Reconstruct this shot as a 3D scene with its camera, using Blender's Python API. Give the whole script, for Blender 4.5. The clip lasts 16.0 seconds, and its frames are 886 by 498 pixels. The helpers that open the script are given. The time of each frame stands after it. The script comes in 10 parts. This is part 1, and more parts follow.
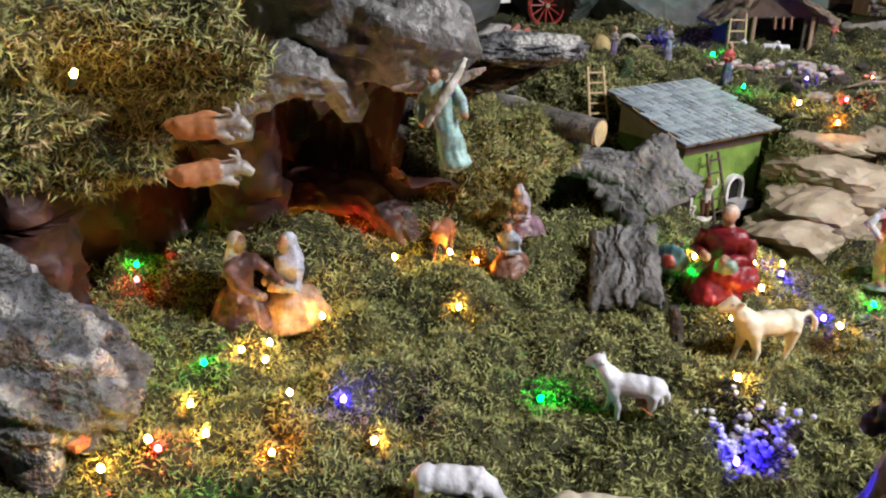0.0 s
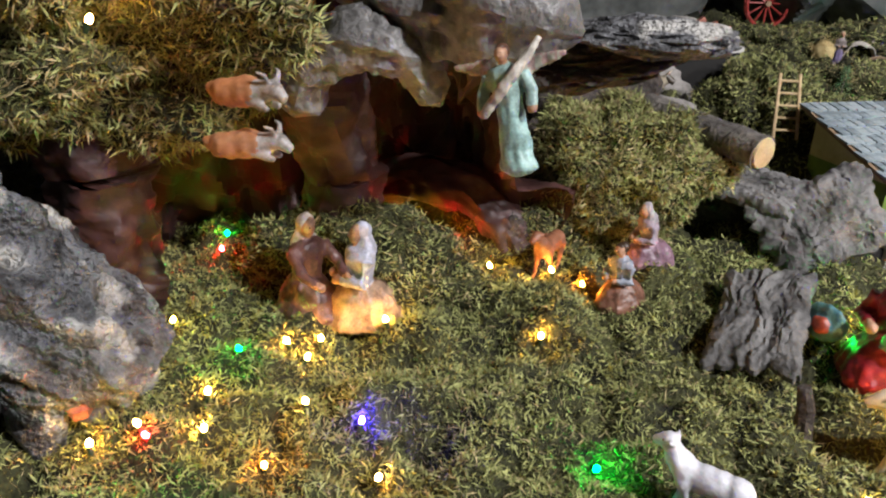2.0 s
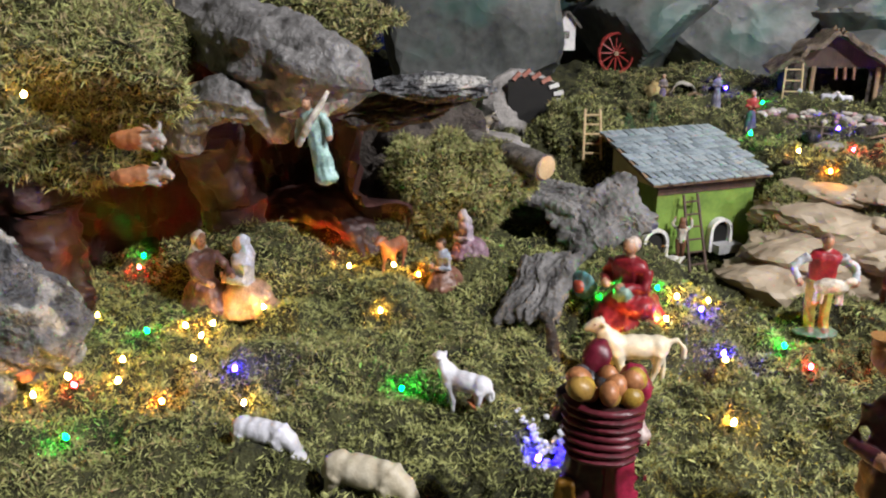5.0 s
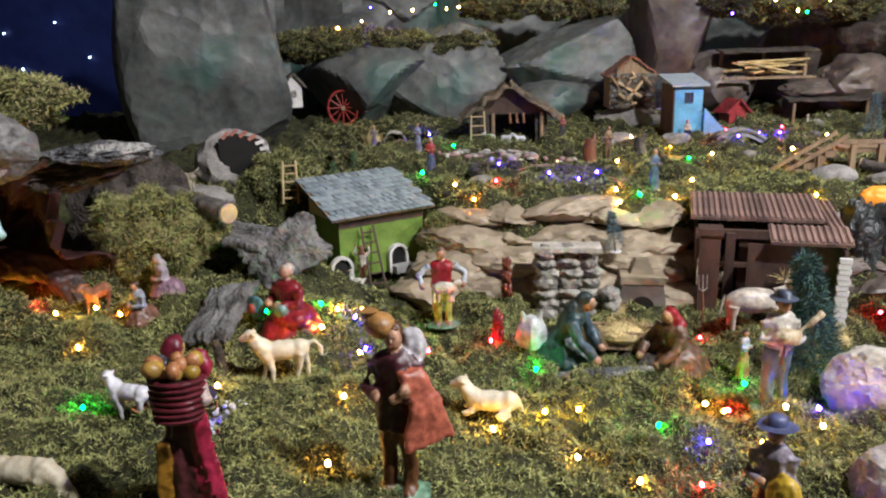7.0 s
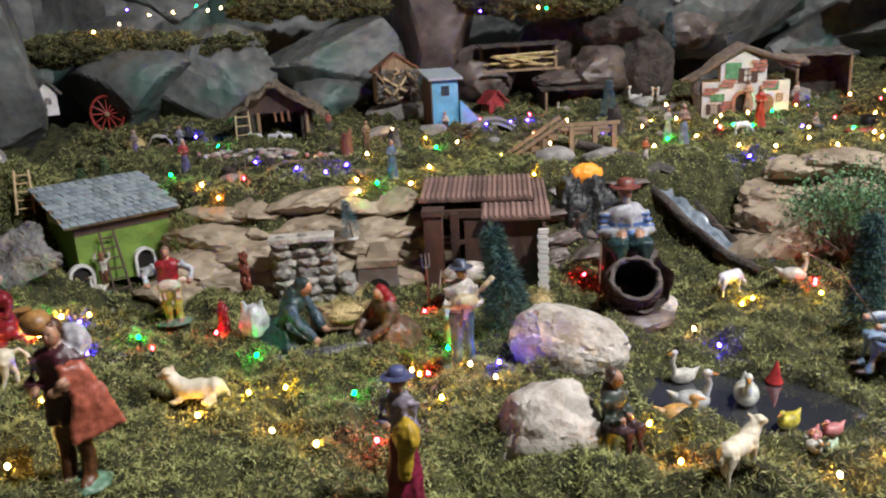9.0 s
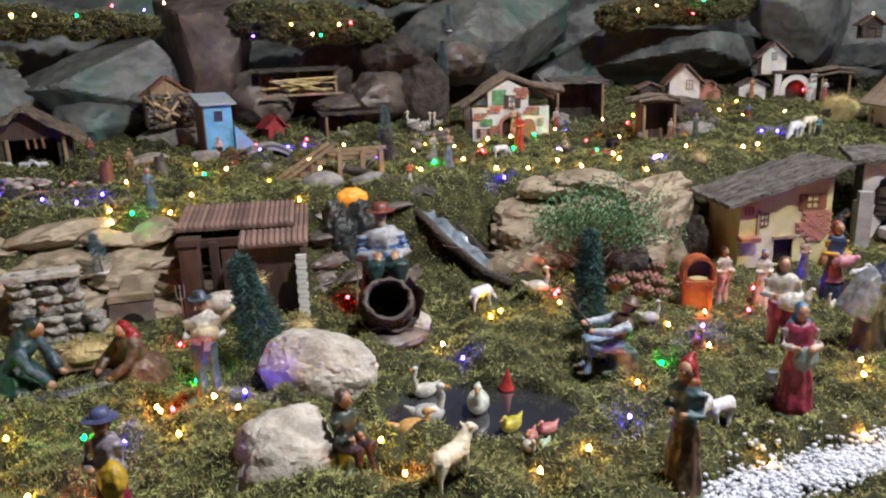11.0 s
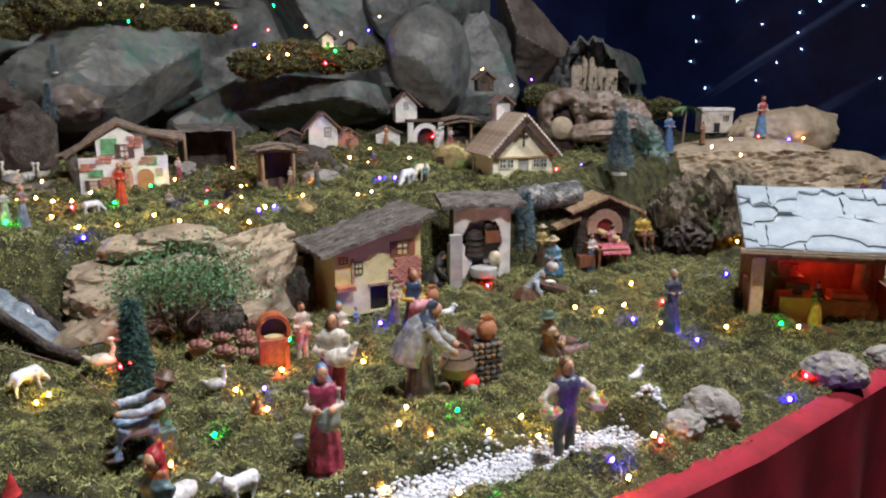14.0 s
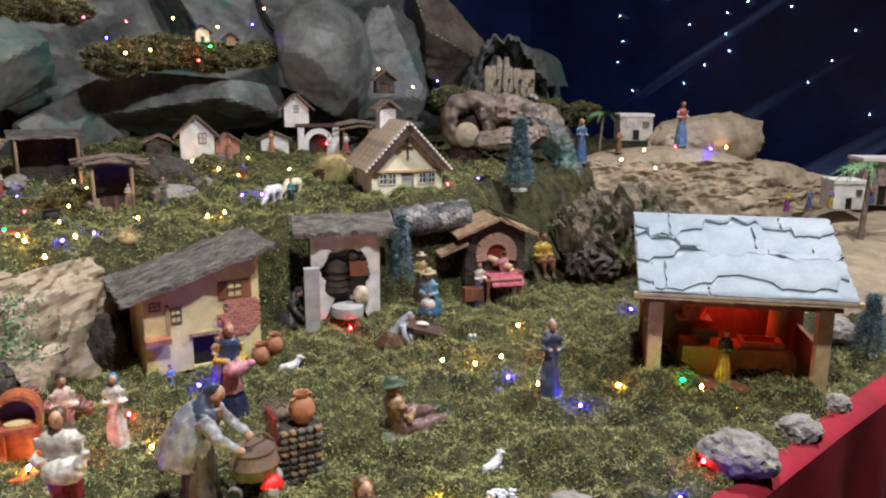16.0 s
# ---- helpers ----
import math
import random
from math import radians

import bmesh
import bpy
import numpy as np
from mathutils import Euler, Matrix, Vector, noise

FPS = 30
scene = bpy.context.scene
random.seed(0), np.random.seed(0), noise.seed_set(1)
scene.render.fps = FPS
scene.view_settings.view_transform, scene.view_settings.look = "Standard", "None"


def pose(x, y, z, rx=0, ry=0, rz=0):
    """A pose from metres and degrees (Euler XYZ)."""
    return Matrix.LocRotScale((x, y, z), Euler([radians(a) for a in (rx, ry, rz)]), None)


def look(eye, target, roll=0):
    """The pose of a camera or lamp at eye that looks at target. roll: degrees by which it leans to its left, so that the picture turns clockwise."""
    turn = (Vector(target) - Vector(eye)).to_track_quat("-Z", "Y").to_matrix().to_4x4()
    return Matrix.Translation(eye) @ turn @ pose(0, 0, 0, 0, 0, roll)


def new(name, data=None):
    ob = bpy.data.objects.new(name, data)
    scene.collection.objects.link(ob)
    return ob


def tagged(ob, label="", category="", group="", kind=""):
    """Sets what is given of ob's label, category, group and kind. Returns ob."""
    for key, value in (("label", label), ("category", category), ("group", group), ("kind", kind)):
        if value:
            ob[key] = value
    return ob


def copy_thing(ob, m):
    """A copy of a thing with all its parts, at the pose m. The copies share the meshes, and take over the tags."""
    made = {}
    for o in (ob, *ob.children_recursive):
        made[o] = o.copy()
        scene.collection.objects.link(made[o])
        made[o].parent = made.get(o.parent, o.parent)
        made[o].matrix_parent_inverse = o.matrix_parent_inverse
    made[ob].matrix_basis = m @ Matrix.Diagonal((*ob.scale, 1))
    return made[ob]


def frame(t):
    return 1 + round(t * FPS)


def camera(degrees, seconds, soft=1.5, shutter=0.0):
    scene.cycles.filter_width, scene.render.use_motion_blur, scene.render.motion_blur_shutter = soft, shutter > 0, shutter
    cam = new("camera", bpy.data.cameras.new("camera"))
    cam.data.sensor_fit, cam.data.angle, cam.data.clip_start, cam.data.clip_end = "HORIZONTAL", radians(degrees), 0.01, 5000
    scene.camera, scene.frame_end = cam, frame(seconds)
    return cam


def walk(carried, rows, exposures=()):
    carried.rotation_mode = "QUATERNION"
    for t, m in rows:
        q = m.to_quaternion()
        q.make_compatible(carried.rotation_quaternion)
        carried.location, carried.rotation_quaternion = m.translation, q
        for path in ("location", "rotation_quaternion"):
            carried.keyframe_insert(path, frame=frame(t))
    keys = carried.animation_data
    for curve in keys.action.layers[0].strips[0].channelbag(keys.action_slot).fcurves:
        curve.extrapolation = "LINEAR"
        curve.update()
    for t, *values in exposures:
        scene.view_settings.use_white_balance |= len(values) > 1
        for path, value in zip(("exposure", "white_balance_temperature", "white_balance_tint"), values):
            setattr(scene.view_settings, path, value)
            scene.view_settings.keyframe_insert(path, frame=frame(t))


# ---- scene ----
cam = camera(60.8, 16.0, 2.1)
METRES, EYE, TILT, LEAN, TURN = 2.2, 0.55, -22.0, 0.0, 0.0
ROWS = [
    (0.0, 0.0, 0.0, 0.0, -0.0, 0.0, -0.0),
    (0.5, 0.0015, 0.0029, -0.0026, 2.14, 0.3, -1.53),
    (1.0, 0.0251, 0.0253, -0.0008, 7.03, -0.04, -4.21),
    (1.5, 0.0492, 0.0508, 0.0082, 11.58, -0.74, -6.68),
    (2.0, 0.0564, 0.0643, 0.0114, 15.83, -1.52, -8.3),
    (2.5, 0.0608, 0.0758, 0.0097, 19.38, -2.25, -9.06),
    (3.0, 0.0718, 0.0938, -0.0142, 21.31, -2.45, -8.96),
    (5.5, 0.1785, -0.0763, -0.0187, 8.84, 4.5, -2.74),
    (6.0, 0.2039, -0.099, -0.0249, 4.95, 5.72, -0.9),
    (6.5, 0.2465, -0.1162, -0.028, 2.26, 6.32, 0.52),
    (7.0, 0.2829, -0.1351, -0.033, 0.15, 6.6, 1.77),
    (7.5, 0.3144, -0.1533, -0.0441, -2.28, 6.57, 3.15),
    (8.0, 0.3325, -0.1666, -0.0481, -4.68, 6.34, 4.62),
    (8.5, 0.357, -0.1704, -0.0523, -7.76, 5.99, 6.15),
    (11.0, 0.4299, -0.2013, -0.0602, -24.13, 5.08, 11.17),
    (11.5, 0.4333, -0.2091, -0.0598, -29.04, 4.81, 12.46),
    (12.0, 0.4183, -0.2059, -0.0526, -34.08, 4.45, 13.69),
    (12.5, 0.4209, -0.2102, -0.053, -38.37, 4.03, 14.7),
    (13.0, 0.4606, -0.2258, -0.0592, -41.7, 3.59, 15.49),
    (13.5, 0.5127, -0.2414, -0.064, -44.02, 3.14, 15.99),
    (14.0, 0.5537, -0.2554, -0.0711, -45.68, 2.81, 16.28),
    (14.5, 0.5964, -0.2704, -0.0757, -47.08, 2.49, 16.39),
    (15.0, 0.628, -0.2726, -0.0742, -48.17, 2.26, 16.47),
    (15.5, 0.682, -0.254, -0.0683, -49.14, 1.92, 16.59),
    (16.0, 0.7372, -0.2331, -0.0543, -49.65, 1.51, 16.7),
]
walk(cam, [(t, pose(0, 0, EYE, TILT, LEAN, TURN) @ pose(METRES * x, METRES * y, METRES * z, 90 + pitch, roll, yaw)) for t, x, y, z, yaw, pitch, roll in ROWS],
     [(0.0, 0.36), (3.0, 0.36), (5.5, 0.32), (6.5, 0.15), (8.0, -0.09), (11.0, -0.27), (12.5, -0.27), (14.0, -0.22), (16.0, -0.17)])

from mathutils import bvhtree

# ---- light ----
world = bpy.data.worlds.new("world")
world.use_nodes = True
world.node_tree.nodes["Background"].inputs[0].default_value = (0.9, 0.95, 1.0, 1)
world.node_tree.nodes["Background"].inputs[1].default_value = 0.013
scene.world = world
scene.view_settings.exposure = 0.0


def area_lamp(name, eye, target, size, watts, colour):
    data = bpy.data.lights.new(name, "AREA")
    data.shape, data.size, data.energy, data.color = "DISK", size, watts, colour
    ob = new(name, data)
    ob.matrix_world = look(eye, target)
    return ob


area_lamp("room_lamp", (2.0, -0.38, 2.35), (1.0, 0.9, 0.1), 0.14, 92, (0.985, 0.96, 0.975))
area_lamp("room_lamp_east", (3.95, -0.46, 2.35), (2.6, 0.7, 0.1), 0.14, 90, (0.985, 0.96, 0.975))


# ---- materials ----
def shade(name, a, b=None, rough=0.7, metal=0.0, scale=40, bump=0.3, depth=0.002, spots=None, island=0.0, coords="Object", per_object=0.0, stretch=(1, 1, 1)):
    """A surface of two colours mixed by two scales of noise, with fine relief."""
    m = bpy.data.materials.new(name)
    m.use_nodes = True
    nt = m.node_tree
    n, l = nt.nodes, nt.links
    bs = n["Principled BSDF"]
    bs.inputs["Roughness"].default_value = rough
    bs.inputs["Metallic"].default_value = metal
    b = b or tuple(v * 0.6 for v in a)
    tc = n.new("ShaderNodeTexCoord")
    mp = n.new("ShaderNodeMapping")
    mp.inputs["Scale"].default_value = stretch
    l.new(tc.outputs[coords], mp.inputs[0])
    n1 = n.new("ShaderNodeTexNoise")
    n1.inputs["Scale"].default_value, n1.inputs["Detail"].default_value = scale, 5
    n2 = n.new("ShaderNodeTexNoise")
    n2.inputs["Scale"].default_value, n2.inputs["Detail"].default_value = scale * 6, 4
    l.new(mp.outputs[0], n1.inputs["Vector"]), l.new(mp.outputs[0], n2.inputs["Vector"])
    add = n.new("ShaderNodeMath")
    add.operation = "MULTIPLY_ADD"
    add.inputs[1].default_value = 0.45
    l.new(n2.outputs["Fac"], add.inputs[0]), l.new(n1.outputs["Fac"], add.inputs[2])
    last = add.outputs[0]
    if island or per_object:
        src = n.new("ShaderNodeNewGeometry").outputs["Random Per Island"] if island else n.new("ShaderNodeObjectInfo").outputs["Random"]
        mix = n.new("ShaderNodeMath")
        mix.operation = "MULTIPLY_ADD"
        mix.inputs[1].default_value = island or per_object
        l.new(src, mix.inputs[0]), l.new(last, mix.inputs[2])
        sub = n.new("ShaderNodeMath")
        sub.operation = "SUBTRACT"
        sub.inputs[1].default_value = (island or per_object) * 0.5
        l.new(mix.outputs[0], sub.inputs[0])
        last = sub.outputs[0]
    ramp = n.new("ShaderNodeValToRGB")
    ramp.color_ramp.elements[0].position, ramp.color_ramp.elements[0].color = 0.5, (*b, 1)
    ramp.color_ramp.elements[1].position, ramp.color_ramp.elements[1].color = 0.92, (*a, 1)
    l.new(last, ramp.inputs[0])
    out = ramp.outputs[0]
    if spots:
        colour, size, cover = spots
        n3 = n.new("ShaderNodeTexNoise")
        n3.inputs["Scale"].default_value, n3.inputs["Detail"].default_value = size, 6
        l.new(mp.outputs[0], n3.inputs["Vector"])
        r3 = n.new("ShaderNodeValToRGB")
        r3.color_ramp.elements[0].position, r3.color_ramp.elements[1].position = cover, cover + 0.1
        l.new(n3.outputs["Fac"], r3.inputs[0])
        mc = n.new("ShaderNodeMix")
        mc.data_type = "RGBA"
        mc.inputs[7].default_value = (*colour, 1)
        l.new(r3.outputs[0], mc.inputs[0]), l.new(out, mc.inputs[6])
        out = mc.outputs[2]
    l.new(out, bs.inputs["Base Color"])
    if bump:
        bp = n.new("ShaderNodeBump")
        bp.inputs["Strength"].default_value, bp.inputs["Distance"].default_value = bump, depth
        l.new(add.outputs[0], bp.inputs["Height"]), l.new(bp.outputs[0], bs.inputs["Normal"])
    return m


def creased(name, a, b, rough, spots, size=5.0, depth=0.02):
    """Painted paper with sharp crumple creases."""
    m = shade(name, a, b, rough, 0, 7, 0.5, 0.006, spots)
    n, l = m.node_tree.nodes, m.node_tree.links
    bs = n["Principled BSDF"]
    old = bs.inputs["Normal"].links[0].from_node
    tc = n.new("ShaderNodeTexCoord")
    wob = n.new("ShaderNodeTexNoise")
    wob.inputs["Scale"].default_value = 6
    mix = n.new("ShaderNodeVectorMath")
    mix.operation = "MULTIPLY_ADD"
    mix.inputs[1].default_value = (0.14, 0.14, 0.14)
    l.new(tc.outputs["Object"], wob.inputs["Vector"])
    l.new(wob.outputs["Color"], mix.inputs[0]), l.new(tc.outputs["Object"], mix.inputs[2])
    for k, (sc, st) in enumerate(((size, 0.9), (size * 3.1, 0.5))):
        vo = n.new("ShaderNodeTexVoronoi")
        vo.feature = "F1"
        vo.inputs["Scale"].default_value = sc
        l.new(mix.outputs[0], vo.inputs["Vector"])
        bp = n.new("ShaderNodeBump")
        bp.inputs["Strength"].default_value, bp.inputs["Distance"].default_value = st, depth / (1 + 2 * k)
        l.new(vo.outputs["Distance"], bp.inputs["Height"]), l.new(old.outputs[0], bp.inputs["Normal"])
        l.new(bp.outputs[0], bs.inputs["Normal"])
        old = bp
    return m


def glow(name, colour, strength):
    m = bpy.data.materials.new(name)
    m.use_nodes = True
    bs = m.node_tree.nodes["Principled BSDF"]
    bs.inputs["Base Color"].default_value = (*colour, 1)
    bs.inputs["Emission Color"].default_value = (*colour, 1)
    bs.inputs["Emission Strength"].default_value = strength
    return m


paints = {}


def paint(r, g, b, rough=0.42):
    """Hand-brushed paint on a small modelled thing."""
    key = (r, g, b, rough)
    if key not in paints:
        paints[key] = shade("paint", (r, g, b), (r * 0.38, g * 0.36, b * 0.35), rough, 0, 70, 0.5, 0.0012)
    return paints[key]


MOSS = shade("moss", (0.46, 0.48, 0.175), (0.125, 0.14, 0.042), 0.75, 0, 19, 0, ((0.27, 0.215, 0.10), 8, 0.57), island=0.22)
MOSS_DRY = shade("dry_moss", (0.50, 0.41, 0.21), (0.13, 0.10, 0.045), 0.85, 0, 15, 0, island=0.25)
SOIL = shade("moss_bed", (0.078, 0.080, 0.028), (0.007, 0.008, 0.003), 0.95, 0, 30, 1.0, 0.020)
PAPER_ROCK = creased("painted_paper_rock", (0.150, 0.160, 0.152), (0.046, 0.051, 0.050), 0.52, ((0.055, 0.11, 0.095), 3.5, 0.56), 4.5, 0.026)
PAPER_BROWN = creased("brown_painted_paper_rock", (0.17, 0.14, 0.12), (0.05, 0.04, 0.036), 0.42, ((0.16, 0.135, 0.125), 5, 0.58))
PAPER_TAN = creased("tan_packing_paper", (0.42, 0.345, 0.245), (0.20, 0.155, 0.105), 0.6, None, 9, 0.016)
CAVE = creased("cave_paper", (0.088, 0.037, 0.033), (0.02, 0.009, 0.009), 0.55, None, 9, 0.015)
STONE = shade("limestone", (0.60, 0.56, 0.50), (0.30, 0.27, 0.23), 0.9, 0, 22, 0.9, 0.006)
STONE_GREY = shade("grey_stone", (0.36, 0.34, 0.32), (0.16, 0.15, 0.14), 0.9, 0, 30, 0.9, 0.006)
BARK = shade("cork_bark", (0.20, 0.18, 0.16), (0.035, 0.031, 0.028), 0.85, 0, 26, 1.0, 0.012, stretch=(1, 2.2, 1))
BARK_DARK = shade("dark_bark", (0.095, 0.078, 0.066), (0.018, 0.014, 0.012), 0.9, 0, 24, 1.0, 0.014)
BARK_WHITE = shade("lichen_bark", (0.215, 0.222, 0.235), (0.014, 0.013, 0.013), 0.55, 0, 30, 1.0, 0.026, ((0.52, 0.51, 0.48), 22, 0.54))
WOOD = shade("raw_wood", (0.36, 0.25, 0.15), (0.17, 0.11, 0.065), 0.7, 0, 60, 0.5, 0.001, stretch=(1, 1, 0.2))
WOOD_DARK = shade("dark_stained_wood", (0.105, 0.060, 0.045), (0.04, 0.024, 0.02), 0.6, 0, 50, 0.5, 0.001, stretch=(1, 1, 0.2))
WOOD_PALE = shade("pale_wood", (0.62, 0.47, 0.27), (0.42, 0.30, 0.16), 0.6, 0, 60, 0.4, 0.001)
WOOD_RED = shade("red_brown_wood", (0.27, 0.105, 0.055), (0.13, 0.05, 0.03), 0.5, 0, 40, 0.4, 0.001, stretch=(1, 1, 0.2))
STRAW = shade("straw", (0.62, 0.50, 0.25), (0.36, 0.26, 0.10), 0.8, 0, 50, 0.3, 0.001, island=0.4)
SLATE = shade("slate_tile", (0.33, 0.39, 0.42), (0.16, 0.20, 0.22), 0.6, 0, 50, 0.5, 0.001, per_object=0.45)
CLOTH_RED = shade("red_table_cloth", (0.33, 0.006, 0.026), (0.20, 0.004, 0.014), 0.85, 0, 12, 0.2, 0.003)
CLOTH_NIGHT = shade("night_sky_tarpaulin", (0.012, 0.022, 0.10), (0.006, 0.010, 0.05), 0.32, 0, 3, 0.3, 0.02)
WALL_ROOM = shade("plain_plaster", (0.16, 0.15, 0.14), (0.12, 0.11, 0.10), 0.9, 0, 3, 0.1)
FLOOR_ROOM = shade("room_floor", (0.12, 0.1, 0.09), (0.08, 0.065, 0.055), 0.6, 0, 4, 0.1)
GRAVEL = shade("white_marble_chips", (0.70, 0.72, 0.78), (0.46, 0.48, 0.55), 0.7, 0, 60, 0.4, 0.002, island=0.4)
SNOW_SLAB = shade("white_painted_slab", (0.27, 0.33, 0.38), (0.19, 0.24, 0.29), 0.6, 0, 25, 0.3, 0.002, per_object=0.3)
TERRACOTTA = shade("terracotta", (0.46, 0.20, 0.10), (0.27, 0.11, 0.055), 0.6, 0, 40, 0.4, 0.001)
BRICK = shade("red_brick", (0.50, 0.22, 0.165), (0.30, 0.12, 0.09), 0.85, 0, 60, 0.5, 0.001, per_object=0.3)
# black things, and sheets that stand in for the shade in openings
BLACK = shade("black_and_hole_shade", (0.012, 0.011, 0.010), (0.006, 0.006, 0.006), 0.6, 0, 40, 0.2)
SHEEP_CREAM = shade("cream_glaze", (0.76, 0.70, 0.55), (0.56, 0.49, 0.35), 0.45, 0, 60, 0.7, 0.0015)
SHEEP_WHITE = shade("white_glaze", (0.74, 0.75, 0.80), (0.52, 0.52, 0.58), 0.45, 0, 60, 0.7, 0.0015)
NEEDLES = shade("flocked_needles", (0.055, 0.13, 0.115), (0.018, 0.05, 0.045), 0.7, 0, 40, 0, island=0.5)
NEEDLES_FROST = shade("frosted_needles", (0.20, 0.30, 0.35), (0.014, 0.05, 0.055), 0.7, 0, 40, 0, island=0.9)
LEAF = shade("small_leaf", (0.15, 0.30, 0.13), (0.045, 0.12, 0.05), 0.6, 0, 40, 0, island=0.6)
TWIG = shade("grey_twig", (0.22, 0.17, 0.13), (0.09, 0.065, 0.05), 0.9, 0, 80, 0.4, 0.001)


# ---- mesh helpers ----
class Geo:
    """Collects the faces of one mesh; m is laid on what is added, slot is its material."""

    def __init__(self):
        self.v, self.f, self.s, self.m, self.slot = [], [], [], Matrix(), 0

    def add(self, verts, faces, slot=None):
        k = len(self.v)
        self.v += [tuple(self.m @ Vector(p)) for p in verts]
        self.f += [tuple(k + i for i in f) for f in faces]
        self.s += [self.slot if slot is None else slot] * len(faces)
        return self

    def box(self, size, at=(0, 0, 0), turn=(0, 0, 0), slot=None, taper=1.0):
        """A box with its base's middle at at."""
        x, y, z = size[0] / 2, size[1] / 2, size[2]
        m = pose(*at, *turn)
        p = [(-x, -y, 0), (x, -y, 0), (x, y, 0), (-x, y, 0)] + [(i * taper, j * taper, z) for i, j in ((-x, -y), (x, -y), (x, y), (-x, y))]
        return self.add([m @ Vector(q) for q in p], [(3, 2, 1, 0), (4, 5, 6, 7), (0, 1, 5, 4), (1, 2, 6, 5), (2, 3, 7, 6), (3, 0, 4, 7)], slot)

    def tube(self, points, radii, n=8, slot=None, squash=1.0):
        pts = [Vector(p) for p in points]
        if not hasattr(radii, "__len__"):
            radii = [radii] * len(pts)
        verts, faces = [], []
        for i, p in enumerate(pts):
            d = (pts[min(i + 1, len(pts) - 1)] - pts[max(i - 1, 0)]).normalized()
            side = d.cross(Vector((0.13, 0.21, 1)) if abs(d.z) < 0.9 else Vector((0, 1, 0.1))).normalized()
            up = side.cross(d)
            for k in range(n):
                a = 2 * math.pi * k / n
                verts.append(p + (side * math.cos(a) + up * math.sin(a) * squash) * radii[i])
        for i in range(len(pts) - 1):
            for k in range(n):
                a, b = i * n + k, i * n + (k + 1) % n
                faces.append((a, b, b + n, a + n))
        faces += [tuple(reversed(range(n))), tuple(range(len(verts) - n, len(verts)))]
        return self.add(verts, faces, slot)

    def lathe(self, profile, at=(0, 0, 0), sx=1.0, sy=1.0, n=14, slot=None, wave=0.0, waves=6):
        verts, faces = [], []
        for r, z in profile:
            for k in range(n):
                a = 2 * math.pi * k / n
                q = r * (1 + wave * math.cos(waves * a))
                verts.append((at[0] + q * math.cos(a) * sx, at[1] + q * math.sin(a) * sy, at[2] + z))
        for i in range(len(profile) - 1):
            for k in range(n):
                a, b = i * n + k, i * n + (k + 1) % n
                faces.append((a, b, b + n, a + n))
        faces += [tuple(reversed(range(n))), tuple(range(len(verts) - n, len(verts)))]
        return self.add(verts, faces, slot)

    def ball(self, at, r, slot=None, n=12, lump=0.0, freq=60, turn=(0, 0, 0)):
        r = r if hasattr(r, "__len__") else (r, r, r)
        m = pose(*at, *turn)
        verts, faces, rows = [], [], max(5, n * 2 // 3)
        for i in range(rows + 1):
            t = math.pi * i / rows
            for k in range(n):
                a = 2 * math.pi * k / n
                d = Vector((math.sin(t) * math.cos(a), math.sin(t) * math.sin(a), -math.cos(t)))
                p = Vector((d.x * r[0], d.y * r[1], d.z * r[2]))
                if lump:
                    p *= 1 + lump * noise.noise(p * freq + Vector(at) * 7)
                verts.append(m @ p)
        for i in range(rows):
            for k in range(n):
                a, b = i * n + k, i * n + (k + 1) % n
                faces.append((a, b, b + n, a + n))
        return self.add(verts, faces, slot)

    def sheet(self, fn, nu, nv, slot=None, close=False):
        """A grid of fn(u, v), both 0 to 1."""
        verts = [fn(i / nu, j / nv) for j in range(nv + 1) for i in range(nu + 1)]
        faces = [(j * (nu + 1) + i, j * (nu + 1) + i + 1, (j + 1) * (nu + 1) + i + 1, (j + 1) * (nu + 1) + i) for j in range(nv) for i in range(nu)]
        return self.add(verts, faces, slot)

    def slab(self, fn, nu, nv, thick, slot=None):
        """A grid with thickness below it."""
        top = [Vector(fn(i / nu, j / nv)) for j in range(nv + 1) for i in range(nu + 1)]
        low = [p - Vector((0, 0, thick)) for p in top]
        n, w = len(top), nu + 1
        faces = []
        for j in range(nv):
            for i in range(nu):
                a = j * w + i
                faces += [(a, a + 1, a + w + 1, a + w), (n + a + w, n + a + w + 1, n + a + 1, n + a)]
        rim = [i for i in range(w)] + [j * w + nu for j in range(1, nv + 1)] + [nv * w + i for i in range(nu - 1, -1, -1)] + [j * w for j in range(nv - 1, 0, -1)]
        for a, b in zip(rim, rim[1:] + rim[:1]):
            faces.append((b, a, n + a, n + b))
        return self.add(top + low, faces, slot)

    def wall(self, width, height, thick, holes=(), gable=0.0, slot=None):
        """An upright wall from x = 0 to width in the plane y = 0 to thick, with right-angled holes (x0, z0, x1, z1) and a gable on top."""
        xs = sorted({0, width, *([width / 2] if gable else []), *[h[0] for h in holes], *[h[2] for h in holes]})
        zs = sorted({0, height, *[h[1] for h in holes], *[h[3] for h in holes]})
        full = {(i, k) for i in range(len(xs) - 1) for k in range(len(zs) - 1)
                if not any(h[0] <= (xs[i] + xs[i + 1]) / 2 <= h[2] and h[1] <= (zs[k] + zs[k + 1]) / 2 <= h[3] for h in holes)}
        verts, faces, known = [], [], {}

        def at(x, y, z):
            key = (round(x, 6), y, round(z, 6))
            if key not in known:
                known[key] = len(verts)
                verts.append((x, y, z))
            return known[key]
        t = thick
